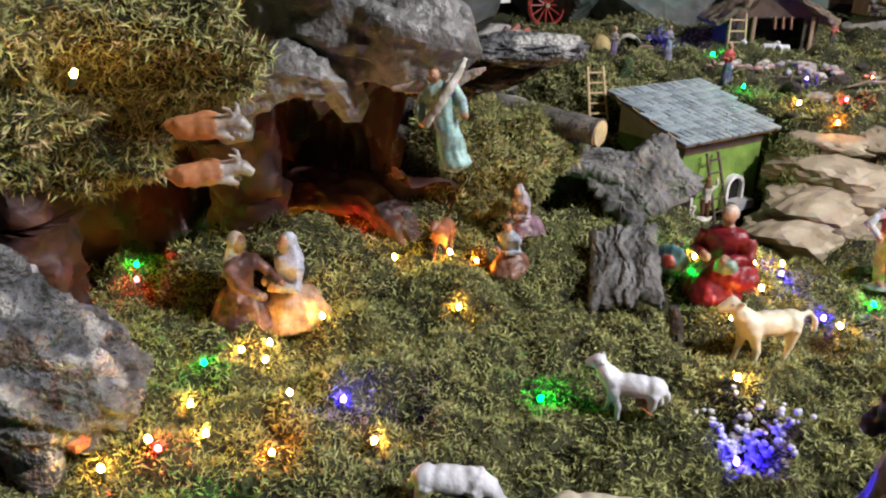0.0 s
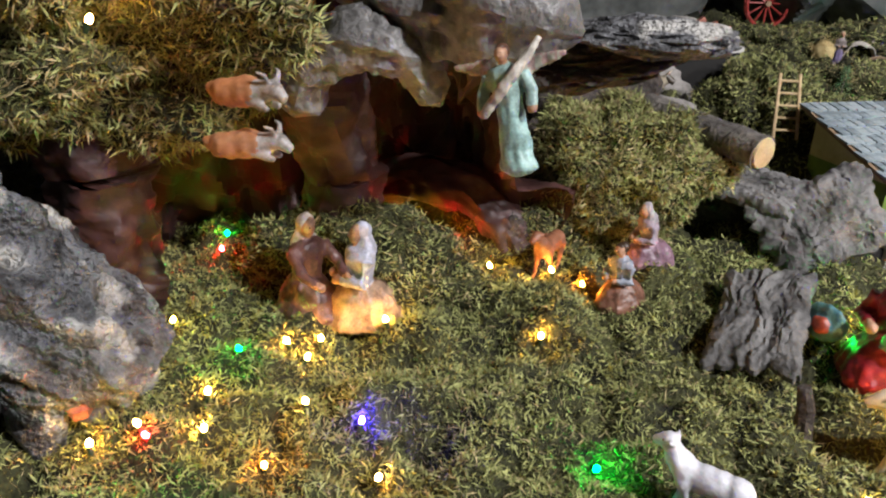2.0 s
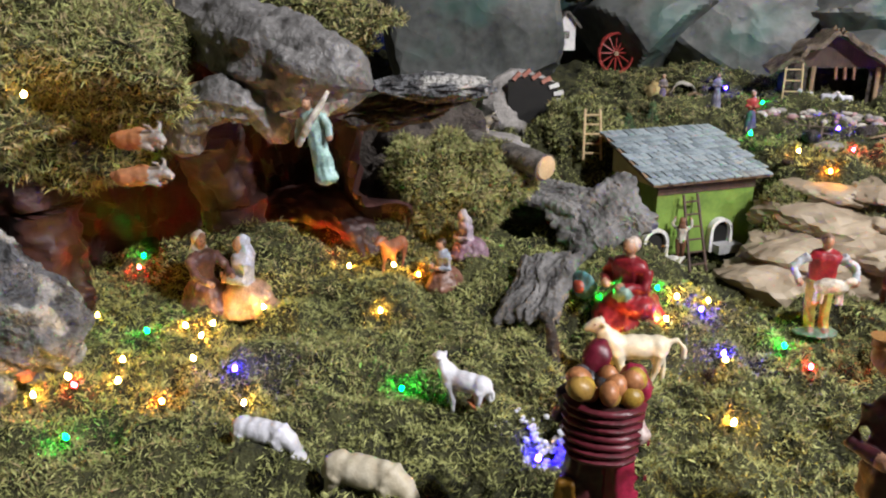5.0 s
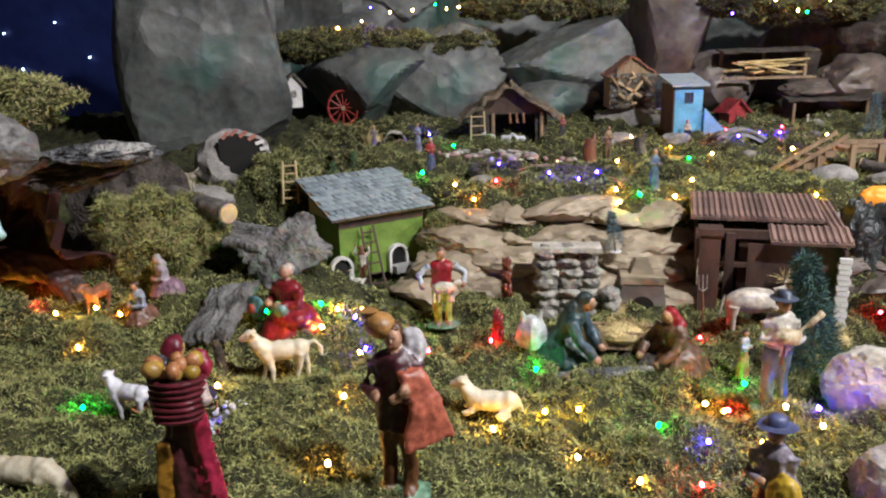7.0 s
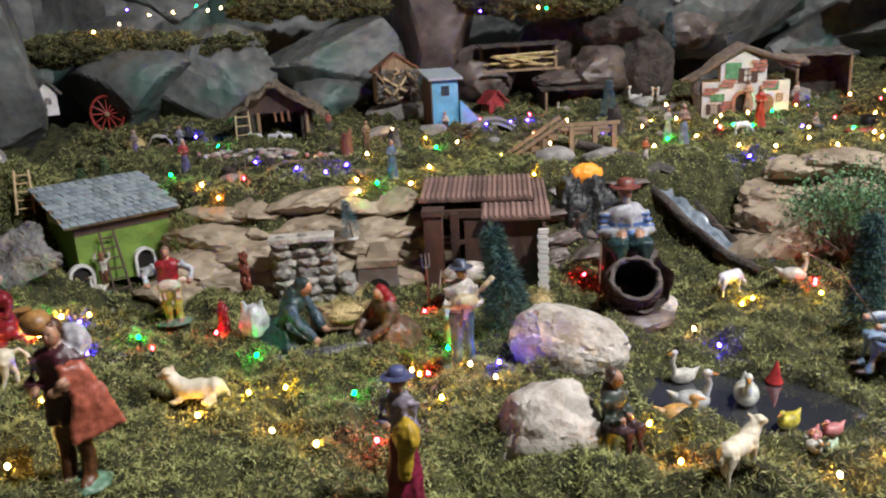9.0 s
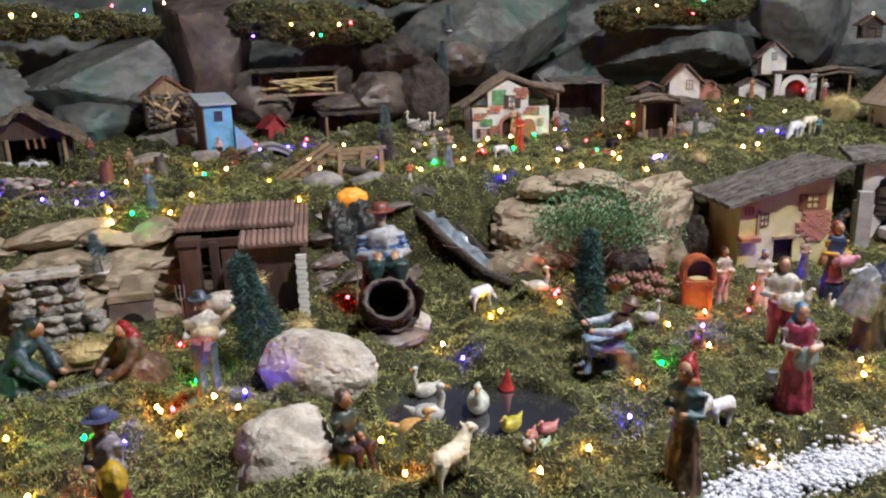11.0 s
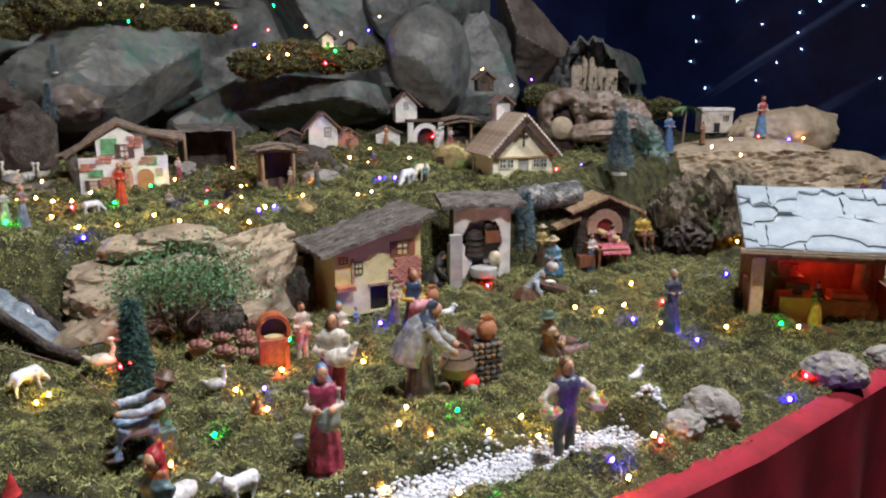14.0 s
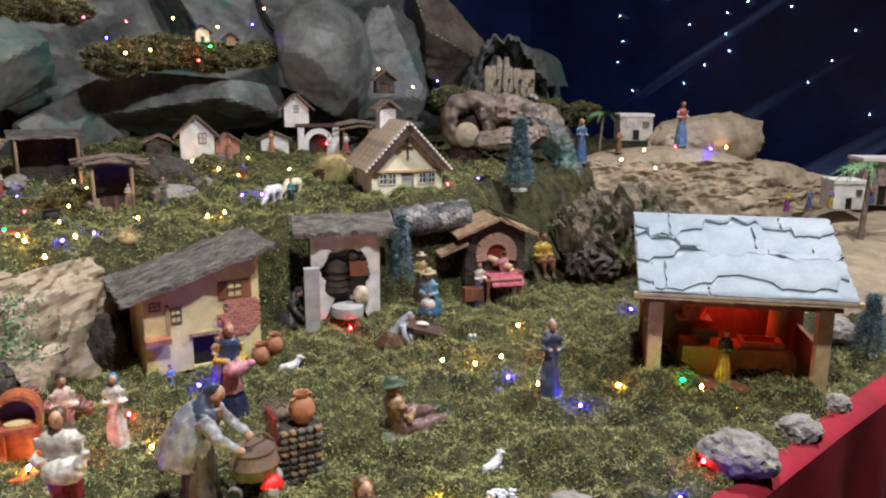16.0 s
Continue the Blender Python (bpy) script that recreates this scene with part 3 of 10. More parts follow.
# ---- modelled figures, each one plain shape ----
def figure(name, label, x, y, h, face, low, top, hat=None, style="stand", hair=(0.06, 0.035, 0.02), skin=(0.56, 0.32, 0.20), arms="front", foot=(0.16, 0.24, 0.17), z=None, lean=0, wide=1.0, group="", extra=None, brim=False, sleeve=None, category="figurine", beard=False, roll=0):
    g = Geo()
    fine = g.fine = Geo()
    mats = [paint(*low), paint(*top), paint(*skin, 0.45), paint(*(hat or hair)), paint(*foot), paint(*(sleeve or top)), paint(0.02, 0.015, 0.012), paint(0.4, 0.1, 0.08), paint(*hair)]
    u = h / 1.75
    w = wide * u
    sit = style in ("sit", "kneel")
    if foot and style not in ("fly", "recline"):
        g.ball((0, 0, 0.0), (0.30 * w, 0.24 * w, 0.07 * u), 4, 12, 0.12, 40)
    if style == "robe":
        g.lathe([(0.24 * w, 0.0), (0.25 * w, 0.1 * u), (0.225 * w, 0.35 * u), (0.20 * w, 0.6 * u), (0.15 * w, 0.95 * u), (0.13 * w, 1.0 * u)], (0, 0, 0.03 * u), 1.0, 0.8, 36, 0, 0.07, 9)
        hip = 0.98 * u
    elif style == "stand":
        for s in (-1, 1):
            g.tube([(s * 0.09 * w, -0.02 * w, 0.06 * u), (s * 0.09 * w, 0.02 * w, 0.45 * u), (s * 0.075 * w, 0, 0.95 * u)], [0.06 * w, 0.075 * w, 0.11 * w], 9, 0)
            g.ball((s * 0.095 * w, -0.06 * w, 0.06 * u), (0.055 * w, 0.12 * w, 0.045 * u), 3, 8)
        hip = 0.92 * u
    elif style == "sit":
        for s in (-1, 1):
            g.tube([(s * 0.1 * w, 0.05 * w, 0.48 * u), (s * 0.12 * w, -0.36 * w, 0.50 * u), (s * 0.12 * w, -0.42 * w, 0.05 * u)], [0.12 * w, 0.10 * w, 0.06 * w], 9, 0)
            g.ball((s * 0.12 * w, -0.47 * w, 0.05 * u), (0.055 * w, 0.12 * w, 0.045 * u), 3, 8)
        g.box((0.44 * w, 0.34 * w, 0.38 * u), (0, 0.1 * w, 0.02 * u), slot=4, taper=0.85)
        hip = 0.44 * u
    elif style == "recline":
        g.ball((0, -0.38 * w, 0.0), (0.36 * w, 0.74 * w, 0.10 * u), 4, 16, 0.12, 30)
        for s in (-1, 1):
            g.tube([(s * 0.11 * w, 0.02 * w, 0.16 * u), (s * 0.15 * w, -0.40 * w, (0.19 + 0.07 * s) * u), (s * 0.13 * w, -0.78 * w, 0.13 * u)], [0.13 * w, 0.11 * w, 0.065 * w], 9, 0)
            g.ball((s * 0.13 * w, -0.84 * w, 0.15 * u), (0.055 * w, 0.09 * w, 0.08 * u), 3, 8)
        hip = 0.17 * u
    elif style == "kneel":
        g.lathe([(0.34 * w, 0), (0.36 * w, 0.1 * u), (0.26 * w, 0.38 * u), (0.17 * w, 0.5 * u)], (0, 0.02 * w, 0.02 * u), 0.9, 1.15, 16, 0, 0.06, 7)
        hip = 0.45 * u
    else:
        g.lathe([(0.10 * w, -0.1 * u), (0.2 * w, 0.0), (0.17 * w, 0.4 * u), (0.14 * w, 0.95 * u)], (0, 0, 0), 1, 0.75, 16, 0, 0.08, 6)
        hip = 0.92 * u
    a = radians(lean)
    body = Matrix.Translation((0, 0, hip)) @ Matrix.Rotation(a, 4, "X")
    g.m = fine.m = body
    g.lathe([(0.14 * w, -0.06 * u), (0.15 * w, 0.05 * u), (0.165 * w, 0.25 * u), (0.19 * w, 0.42 * u), (0.15 * w, 0.52 * u), (0.06 * w, 0.57 * u)], (0, 0, 0), 1.05, 0.72, 14, 1, 0.03, 5)
    g.tube([(0, 0, 0.52 * u), (0, -0.02 * w, 0.62 * u)], 0.05 * w, 8, 2)
    fine.ball((0, -0.03 * w, 0.70 * u), (0.092 * u, 0.108 * u, 0.125 * u), 2, 14)
    fine.ball((0, -0.135 * u, 0.69 * u), (0.020 * u, 0.028 * u, 0.028 * u), 2, 6)
    for s in (-1, 1):
        fine.ball((s * 0.036 * u, -0.118 * u, 0.722 * u), (0.015 * u, 0.02 * u, 0.011 * u), 6, 6)
    fine.ball((0, -0.122 * u, 0.645 * u), (0.026 * u, 0.016 * u, 0.008 * u), 7, 6)
    if beard:
        fine.ball((0, -0.085 * u, 0.62 * u), (0.07 * u, 0.06 * u, 0.085 * u), 8, 9, 0.2, 60)
    if hat and brim:
        fine.lathe([(0.19 * u, 0.0), (0.20 * u, 0.012 * u), (0.11 * u, 0.03 * u), (0.10 * u, 0.11 * u), (0.05 * u, 0.13 * u)], (0, -0.01 * w, 0.755 * u), 1, 1, 14, 3, 0.05, 3)
        fine.ball((0, 0.03 * w, 0.70 * u), (0.098 * u, 0.09 * u, 0.10 * u), 8, 10, 0.15, 80)
    elif hat:
        g.ball((0, 0.025 * w, 0.735 * u), (0.118 * u, 0.118 * u, 0.12 * u), 3, 12, 0.08, 60)
        g.lathe([(0.16 * w, 0), (0.10 * w, 0.18 * u)], (0, 0.05 * w, 0.48 * u), 1, 0.7, 12, 3)
    else:
        fine.ball((0, 0.025 * w, 0.735 * u), (0.105 * u, 0.105 * u, 0.108 * u), 8, 12, 0.22, 0.9 / u * 4)
        fine.ball((0, -0.05 * u, 0.79 * u), (0.08 * u, 0.06 * u, 0.04 * u), 8, 8, 0.2, 60)
    for s in (-1, 1):
        sh = Vector((s * 0.19 * w, 0, 0.43 * u))
        if arms == "front":
            el, ha = Vector((s * 0.25 * w, -0.06 * w, 0.18 * u)), Vector((s * 0.08 * w, -0.24 * w, 0.20 * u))
        elif arms == "down":
            el, ha = Vector((s * 0.27 * w, -0.01 * w, 0.17 * u)), Vector((s * 0.27 * w, -0.08 * w, -0.08 * u))
        elif arms == "up":
            el, ha = Vector((s * 0.33 * w, -0.05 * w, 0.55 * u)), Vector((s * 0.26 * w, -0.08 * w, 0.80 * u))
        elif arms == "reach":
            el, ha = Vector((s * 0.24 * w, -0.22 * w, 0.26 * u)), Vector((s * 0.17 * w, -0.46 * w, 0.16 * u))
        else:
            el, ha = Vector((s * 0.38 * w, -0.02 * w, 0.24 * u)), Vector((s * 0.32 * w, -0.2 * w, 0.06 * u))
        g.tube([sh, el, el + (ha - el) * 0.8], [0.075 * w, 0.062 * w, 0.055 * w], 8, 5)
        g.ball(ha, 0.052 * w, 2, 7)
    if extra:
        extra(g, mats, u, w)
    off = Vector((x * 31, y * 17, h * 90))
    s = sculpt(g, h / (74 if h > 0.1 else 50), 2, 0.017 * u, 13 / u)
    s.m = Matrix()
    s.add(fine.v, fine.f)
    s.s[len(s.s) - len(fine.s):] = fine.s
    s.v = [tuple(Vector(p) + 0.03 * u * Vector((noise.noise(Vector(p) * (4 / u) + off), noise.noise(Vector(p) * (4 / u) + off * 2), 0))) for p in s.v]
    return solid(name, s, mats, pose(x, y, footing(x, y, 0.12 * h) if z is None else z, 0, roll, face), label, category, group, smooth=70)


def slot_of(mats, *colour):
    mats.append(paint(*colour))
    return len(mats) - 1


def sheep(label, x, y, length, face, mat, style="stand", group="sheep", z0=None, name="sheep", tail="", dark=(0.35, 0.22, 0.16), category="sheep"):
    """A modelled sheep; its head points to its -x side."""
    g = Geo()
    s = length
    lift = {"stand": 0.40, "lie": 0.12, "graze": 0.40}[style]
    fine = Geo()
    z = lift * s
    g.ball((0.03 * s, 0, z + 0.09 * s), (0.37 * s, 0.15 * s, 0.155 * s), 0, 16)
    g.ball((-0.20 * s, 0, z + 0.09 * s), (0.15 * s, 0.13 * s, 0.165 * s), 0, 12)
    g.ball((0.26 * s, 0, z + 0.10 * s), (0.15 * s, 0.14 * s, 0.15 * s), 0, 12)
    if style == "graze":
        g.tube([(-0.22 * s, 0, z + 0.12 * s), (-0.38 * s, 0.01 * s, z + 0.02 * s), (-0.47 * s, 0.02 * s, z - 0.12 * s)], [0.15 * s, 0.10 * s, 0.075 * s], 10)
        hd, tip = Vector((-0.50 * s, 0.02 * s, z - 0.15 * s)), Vector((-0.60 * s, 0.03 * s, z - 0.27 * s))
    else:
        g.tube([(-0.20 * s, 0, z + 0.10 * s), (-0.33 * s, 0, z + 0.22 * s), (-0.39 * s, 0.02 * s, z + 0.32 * s)], [0.155 * s, 0.115 * s, 0.085 * s], 10)
        hd, tip = Vector((-0.42 * s, 0.02 * s, z + 0.35 * s)), Vector((-0.58 * s, 0.05 * s, z + 0.27 * s))
    g.tube([hd + (hd - tip) * 0.4, hd, tip], [0.06 * s, 0.09 * s, 0.045 * s], 10)
    for k in (-1, 1):
        g.ball(hd + Vector((0.05 * s, k * 0.095 * s, 0.035 * s)), (0.035 * s, 0.08 * s, 0.026 * s), 0, 8, turn=(k * 20, 0, k * 20))
        fine.ball(hd + Vector((-0.045 * s, k * 0.062 * s, 0.02 * s)), 0.013 * s, 1, 6)
        if style == "lie":
            g.tube([(-0.22 * s, k * 0.10 * s, 0.09 * s), (-0.40 * s, k * 0.12 * s, 0.04 * s), (-0.30 * s, k * 0.13 * s, 0.03 * s)], [0.06 * s, 0.042 * s, 0.035 * s], 7)
            g.tube([(0.28 * s, k * 0.12 * s, 0.10 * s), (0.12 * s, k * 0.20 * s, 0.06 * s), (0.24 * s, k * 0.22 * s, 0.03 * s)], [0.10 * s, 0.05 * s, 0.036 * s], 7)
        else:
            for lx, d in ((-0.22, -0.05 * k), (0.27, 0.06 * k)):
                g.tube([(lx * s, k * 0.075 * s, z + 0.06 * s), ((lx + 0.03 + d) * s, k * 0.085 * s, 0.22 * s), ((lx + d * 1.6) * s, k * 0.085 * s, 0.02 * s)], [0.095 * s, 0.040 * s, 0.029 * s], 8)
                g.ball(((lx + d * 1.6 - 0.015) * s, k * 0.085 * s, 0.02 * s), (0.045 * s, 0.034 * s, 0.025 * s), 0, 6)
    if tail == "up":
        g.tube([(0.38 * s, 0, z + 0.16 * s), (0.48 * s, 0, z + 0.20 * s), (0.56 * s, 0, z + 0.10 * s), (0.57 * s, 0, z - 0.04 * s)], [0.045 * s, 0.035 * s, 0.032 * s, 0.03 * s], 7)
    else:
        g.tube([(0.37 * s, 0, z + 0.14 * s), (0.43 * s, 0, z + 0.04 * s), (0.44 * s, 0, z - 0.08 * s)], [0.05 * s, 0.036 * s, 0.03 * s], 7)
    c = sculpt(g, s / 44, 2, 0.014 * s, 9 / s)
    c.add(fine.v, fine.f, 1)
    return solid(name, c, [mat, paint(*dark)], pose(x, y, footing(x, y, 0.3 * s) if z0 is None else z0, 0, 0, face), label, category, group, smooth=70)


LED = {"w": (1.0, 0.47, 0.09), "y": (1.0, 0.55, 0.02), "o": (1.0, 0.26, 0.02), "r": (1.0, 0.006, 0.012), "g": (0.0, 1.0, 0.06), "b": (0.015, 0.006, 1.0)}
LED_NAMES = {"w": "warm white", "y": "yellow", "o": "orange", "r": "red", "g": "green", "b": "blue"}
led_mats = {k: glow("lit_" + LED_NAMES[k].replace(" ", "_"), c, {"w": 370, "y": 380, "o": 380, "r": 480, "g": 280, "b": 900}[k]) for k, c in LED.items()}
socket_mat = paint(0.02, 0.05, 0.02)
led_first = {}


def led(kind, x, y, z):
    m = pose(x, y, z, (x * 977) % 50 - 25, (y * 733) % 50 - 25, 0)
    if kind in led_first:
        return copy_thing(led_first[kind], m)
    ob = base("fairy_light", m, "tiny lit %s bulb of a light string in the moss" % LED_NAMES[kind], "fairy light", "string lights")
    part("bulb", Geo().lathe([(0.0019, 0), (0.0028, 0.0025), (0.0023, 0.0052), (0.0008, 0.007)], n=8), led_mats[kind], ob)
    part("socket", Geo().lathe([(0.0016, -0.008), (0.0026, -0.004), (0.0026, 0.0003)], n=8), socket_mat, ob)
    led_first[kind] = ob
    return ob


def string(text):
    """Lights of one string: kind, place across and place along, in centimetres."""
    for word in text.split():
        k, xy = word[0], word[1:].split(",")
        x, y = float(xy[0]) / 100, float(xy[1]) / 100
        z = float(xy[2]) / 100 if len(xy) > 2 else on(x, y) + 0.010
        led(k, x, y, z)


STAR = glow("cool_star", (0.45, 0.62, 1.0), 14)


def stars(text):
    """Cool white lights hung before the backdrop, in centimetres."""
    me = mesh_of(Geo().ball((0, 0, 0), 0.0042, n=8), "star_light", STAR, 60)
    for word in text.split():
        x, y, z = [float(v) / 100 for v in word.split(",")]
        ob = new("star_light", me)
        ob.location = (x, y, z)
        tagged(ob, "tiny cool white star light on the night backdrop", "star light", "star lights")


# ---- cave at the west end ----
def cave_shell(u, v):
    a, b = radians(34 + 154 * u), radians(-4 + 93 * v)
    d = Vector((math.cos(a) * math.cos(b), math.sin(a) * math.cos(b), math.sin(b)))
    r = 1 + 0.20 * noise.noise(d * 3.1) + 0.20 * abs(noise.noise(d * 6.3)) + 0.08 * abs(noise.noise(d * 14)) - 0.05
    return (-0.23 + d.x * 0.28 * r, 0.83 + d.y * 0.34 * r, 0.07 + d.z * 0.39 * r)


solid("cave_wall", Geo().sheet(cave_shell, 110, 60), CAVE, Matrix(), "dark reddish-brown crumpled paper wall of the cave", "cave", kind="structure", smooth=30)


def mossy(name, at, radii, seed, n, label, dry=0.25, length=0.010):
    n = int(n * 1.9)
    """A mound of soil under shaggy moss."""
    g = boulder(seed, 8, 0.7, 0.34, 2.6, 5)
    h = Geo()
    h.v = [(p[0] * radii[0], p[1] * radii[1], p[2] * radii[2]) for p in g.v]
    h.f, h.s = g.f, g.s
    ob = base(name, pose(*at), label, "moss")
    part("soil", h, SOIL, ob)
    v = np.array(h.v)
    tri = np.array(h.f)
    r = np.random.default_rng(seed)
    a, b, c = v[tri[:, 0]], v[tri[:, 1]], v[tri[:, 2]]
    nn = np.cross(b - a, c - a)
    area = np.linalg.norm(nn, axis=1)
    pick = r.choice(len(tri), n, p=area / area.sum())
    w = r.dirichlet((1, 1, 1), n)
    p = a[pick] * w[:, :1] + b[pick] * w[:, 1:2] + c[pick] * w[:, 2:]
    up = nn[pick] / area[pick][:, None]
    k = int(n * dry)
    for nm, sl, mat in (("moss", slice(k, None), MOSS), ("dry_moss", slice(0, k), MOSS_DRY)):
        o = strands(nm, p[sl], up[sl], length, 0.0017, mat, "", 0.84, seed)
        o.parent = ob
        del o["category"]
    return ob


mossy("moss_mound", (-0.50, 0.755, 0.455), (0.285, 0.185, 0.145), 41, 62000, "overhanging mound of shaggy moss over the cave", 0.35, 0.013)
mossy("moss_mound", (-0.56, 1.06, 0.565), (0.30, 0.16, 0.10), 42, 24000, "high mound of shaggy moss above the cave")
mossy("moss_mound", (-0.22, 1.02, 0.515), (0.20, 0.085, 0.05), 47, 16000, "strip of moss along the top of the grey root", 0.3, 0.011)
mossy("moss_mound", (0.065, 1.13, 0.235), (0.118, 0.09, 0.088), 43, 24000, "round mound of shaggy moss beside the cave", 0.3, 0.012)
mossy("moss_mound", (0.25, 1.48, 0.27), (0.085, 0.08, 0.075), 44, 7000, "small green mound of moss under a ladder", 0.1)
mossy("moss_mound", (-0.22, 0.93, 0.13), (0.14, 0.06, 0.075), 45, 8000, "low mound of moss behind the holy family", 0.2)
mossy("moss_mound", (-0.02, 1.07, 0.15), (0.07, 0.05, 0.05), 46, 3000, "small mound of moss by the ox", 0.3)


ROOT_GREY = shade("smooth_grey_root", (0.235, 0.23, 0.225), (0.06, 0.058, 0.056), 0.42, 0, 14, 1.0, 0.012, ((0.035, 0.032, 0.03), 20, 0.60))


def root_rock(label, pts, radii, mat, seed, name="overhang_rock", rough=1.0):
    """A gnarled, root-like rock along a bent line."""
    pts = [Vector(p) for p in pts]
    g, m = Geo(), 60

    def f(u, v):
        s = min(u, 0.9999) * (len(pts) - 1)
        i = int(s)
        p, r = pts[i].lerp(pts[i + 1], s - i), radii[i] + (radii[i + 1] - radii[i]) * (s - i)
        d = (pts[i + 1] - pts[i]).normalized()
        side = d.cross(Vector((0, 0, 1))).normalized()
        up = side.cross(d)
        a = 2 * math.pi * v
        q = Vector((u * 6, math.cos(a) * 1.4, math.sin(a) * 1.4)) + Vector((seed, 0, 0))
        k = 1 + 0.35 * noise.noise(q) + 0.18 * noise.noise(q * 2.7) + rough * (0.10 * abs(noise.noise(q * 6)) + 0.03 * noise.noise(q * 15))
        k -= 0.5 * (rough - 1) * max(0, noise.noise(q * 3.1 + Vector((7, 3, 1))) - 0.12)
        k *= min(1, u * 14 + 0.15) * min(1, (1 - u) * 14 + 0.15)
        return p + (side * math.cos(a) + up * math.sin(a)) * r * k
    return solid(name, g.sheet(f, 90, 44), mat, Matrix(), label, "rock", smooth=50)


root_rock("smooth grey root-like rock over the cave mouth", [(-0.46, 0.98, 0.56), (-0.30, 0.93, 0.535), (-0.20, 0.88, 0.508), (-0.11, 0.83, 0.482), (-0.03, 0.80, 0.465), (0.04, 0.80, 0.445)], [0.055, 0.062, 0.058, 0.054, 0.048, 0.028], ROOT_GREY, 3)
root_rock("dark shiny gnarled rim under the grey root", [(-0.235, 0.80, 0.35), (-0.215, 0.795, 0.405), (-0.165, 0.79, 0.432), (-0.115, 0.80, 0.42), (-0.09, 0.82, 0.37)], [0.022, 0.026, 0.026, 0.024, 0.015], ROOT_GREY, 5)
root_rock("brown crumpled rib down the cave's side", [(-0.30, 0.86, 0.44), (-0.26, 0.90, 0.36), (-0.25, 0.95, 0.26), (-0.28, 0.98, 0.15)], [0.05, 0.05, 0.045, 0.05], CAVE, 8)
root_rock("reddish-brown paper pillar at the cave's side", [(-0.46, 0.76, 0.40), (-0.45, 0.77, 0.28), (-0.46, 0.78, 0.17), (-0.47, 0.79, 0.08)], [0.06, 0.05, 0.05, 0.06], CAVE, 17)
root_rock("dark gnarled root across the cave's back", [(-0.30, 1.10, 0.17), (-0.21, 1.07, 0.215), (-0.12, 1.05, 0.215), (-0.06, 1.04, 0.17), (-0.03, 1.02, 0.12)], [0.026, 0.03, 0.032, 0.026, 0.02], CAVE, 12)
rock("overhang_rock", 27, BARK_DARK, (-0.02, 1.25, 0.24), (0.12, 0.09, 0.15), 0, "dark brown rock pillar at the cave mouth", planes=8, flat=0.7, crumple=0.25, freq=4, edge=60)
rock("overhang_rock", 30, BARK_DARK, (-0.055, 1.03, 0.17), (0.014, 0.014, 0.03), 0, "small knob of dark rock at the cave mouth", planes=8, flat=0.7, crumple=0.25, freq=4, edge=60)
rock("bark_slab", 23, BARK_WHITE, (0.078, 0.905, 0.436), (0.098, 0.06, 0.019), 4, "layered bark slab jutting over the cave mouth", planes=10, flat=0.6, crumple=0.2, freq=5, category="bark")
rock("bark_slab", 28, BARK_DARK, (0.045, 0.93, 0.405), (0.095, 0.06, 0.026), 10, "dark red-brown bark slab under the paler one", tilt=(0, -9), planes=10, flat=0.6, crumple=0.2, freq=5, category="bark")


def bark_trunk():
    """A leaning hollow trunk: rough bark over a dark red hollow, with root toes."""
    ob = base("hollow_stump", Matrix(), "lichen-spotted hollow bark trunk at the cave's edge", "bark")
    top, foot = Vector((-0.52, 0.51, 0.345)), Vector((-0.35, 0.625, 0.150))
    d = (foot - top).normalized()
    side = d.cross(Vector((0, 0, 1))).normalized()
    up = side.cross(d)

    def skin(u, v, k=1.0):
        a = radians(-35 + 250 * v)
        q = Vector((u * 4, math.cos(a) * 2, math.sin(a) * 2))
        r = (0.096 - 0.04 * u) * k * (1 + 0.22 * noise.noise(q) + 0.22 * noise.noise(q * 2.3) + 0.14 * abs(noise.noise(q * 5)) + 0.05 * noise.noise(q * 13))
        return top.lerp(foot, u * 1.12) + (side * math.cos(a) + up * math.sin(a)) * r
    part("bark", Geo().sheet(skin, 90, 70), BARK_WHITE, ob, smooth=50)
    part("core", Geo().sheet(lambda u, v: skin(u, v * 1.44, 0.84), 40, 40), CAVE, ob, "reddish-brown rotten core", smooth=50)
    for pts, r in (([(-0.36, 0.62, 0.17), (-0.335, 0.645, 0.125), (-0.315, 0.665, 0.09)], [0.034, 0.024, 0.01]), ([(-0.39, 0.575, 0.16), (-0.37, 0.565, 0.115), (-0.36, 0.56, 0.08)], [0.034, 0.026, 0.012]), ([(-0.43, 0.54, 0.16), (-0.42, 0.50, 0.11), (-0.40, 0.47, 0.08)], [0.05, 0.034, 0.016])):
        part("root", Geo().tube(pts, r, 12), BARK_WHITE, ob)
    part("knot", Geo().ball((-0.345, 0.585, 0.130), (0.022, 0.02, 0.018), 0, 12, 0.5, 60), ORANGE_ROT, ob, "orange-brown rotten knot")


ORANGE_ROT = shade("orange_rotten_wood", (0.42, 0.15, 0.075), (0.12, 0.03, 0.02), 0.6, 0, 40, 0.8, 0.004)
bark_trunk()


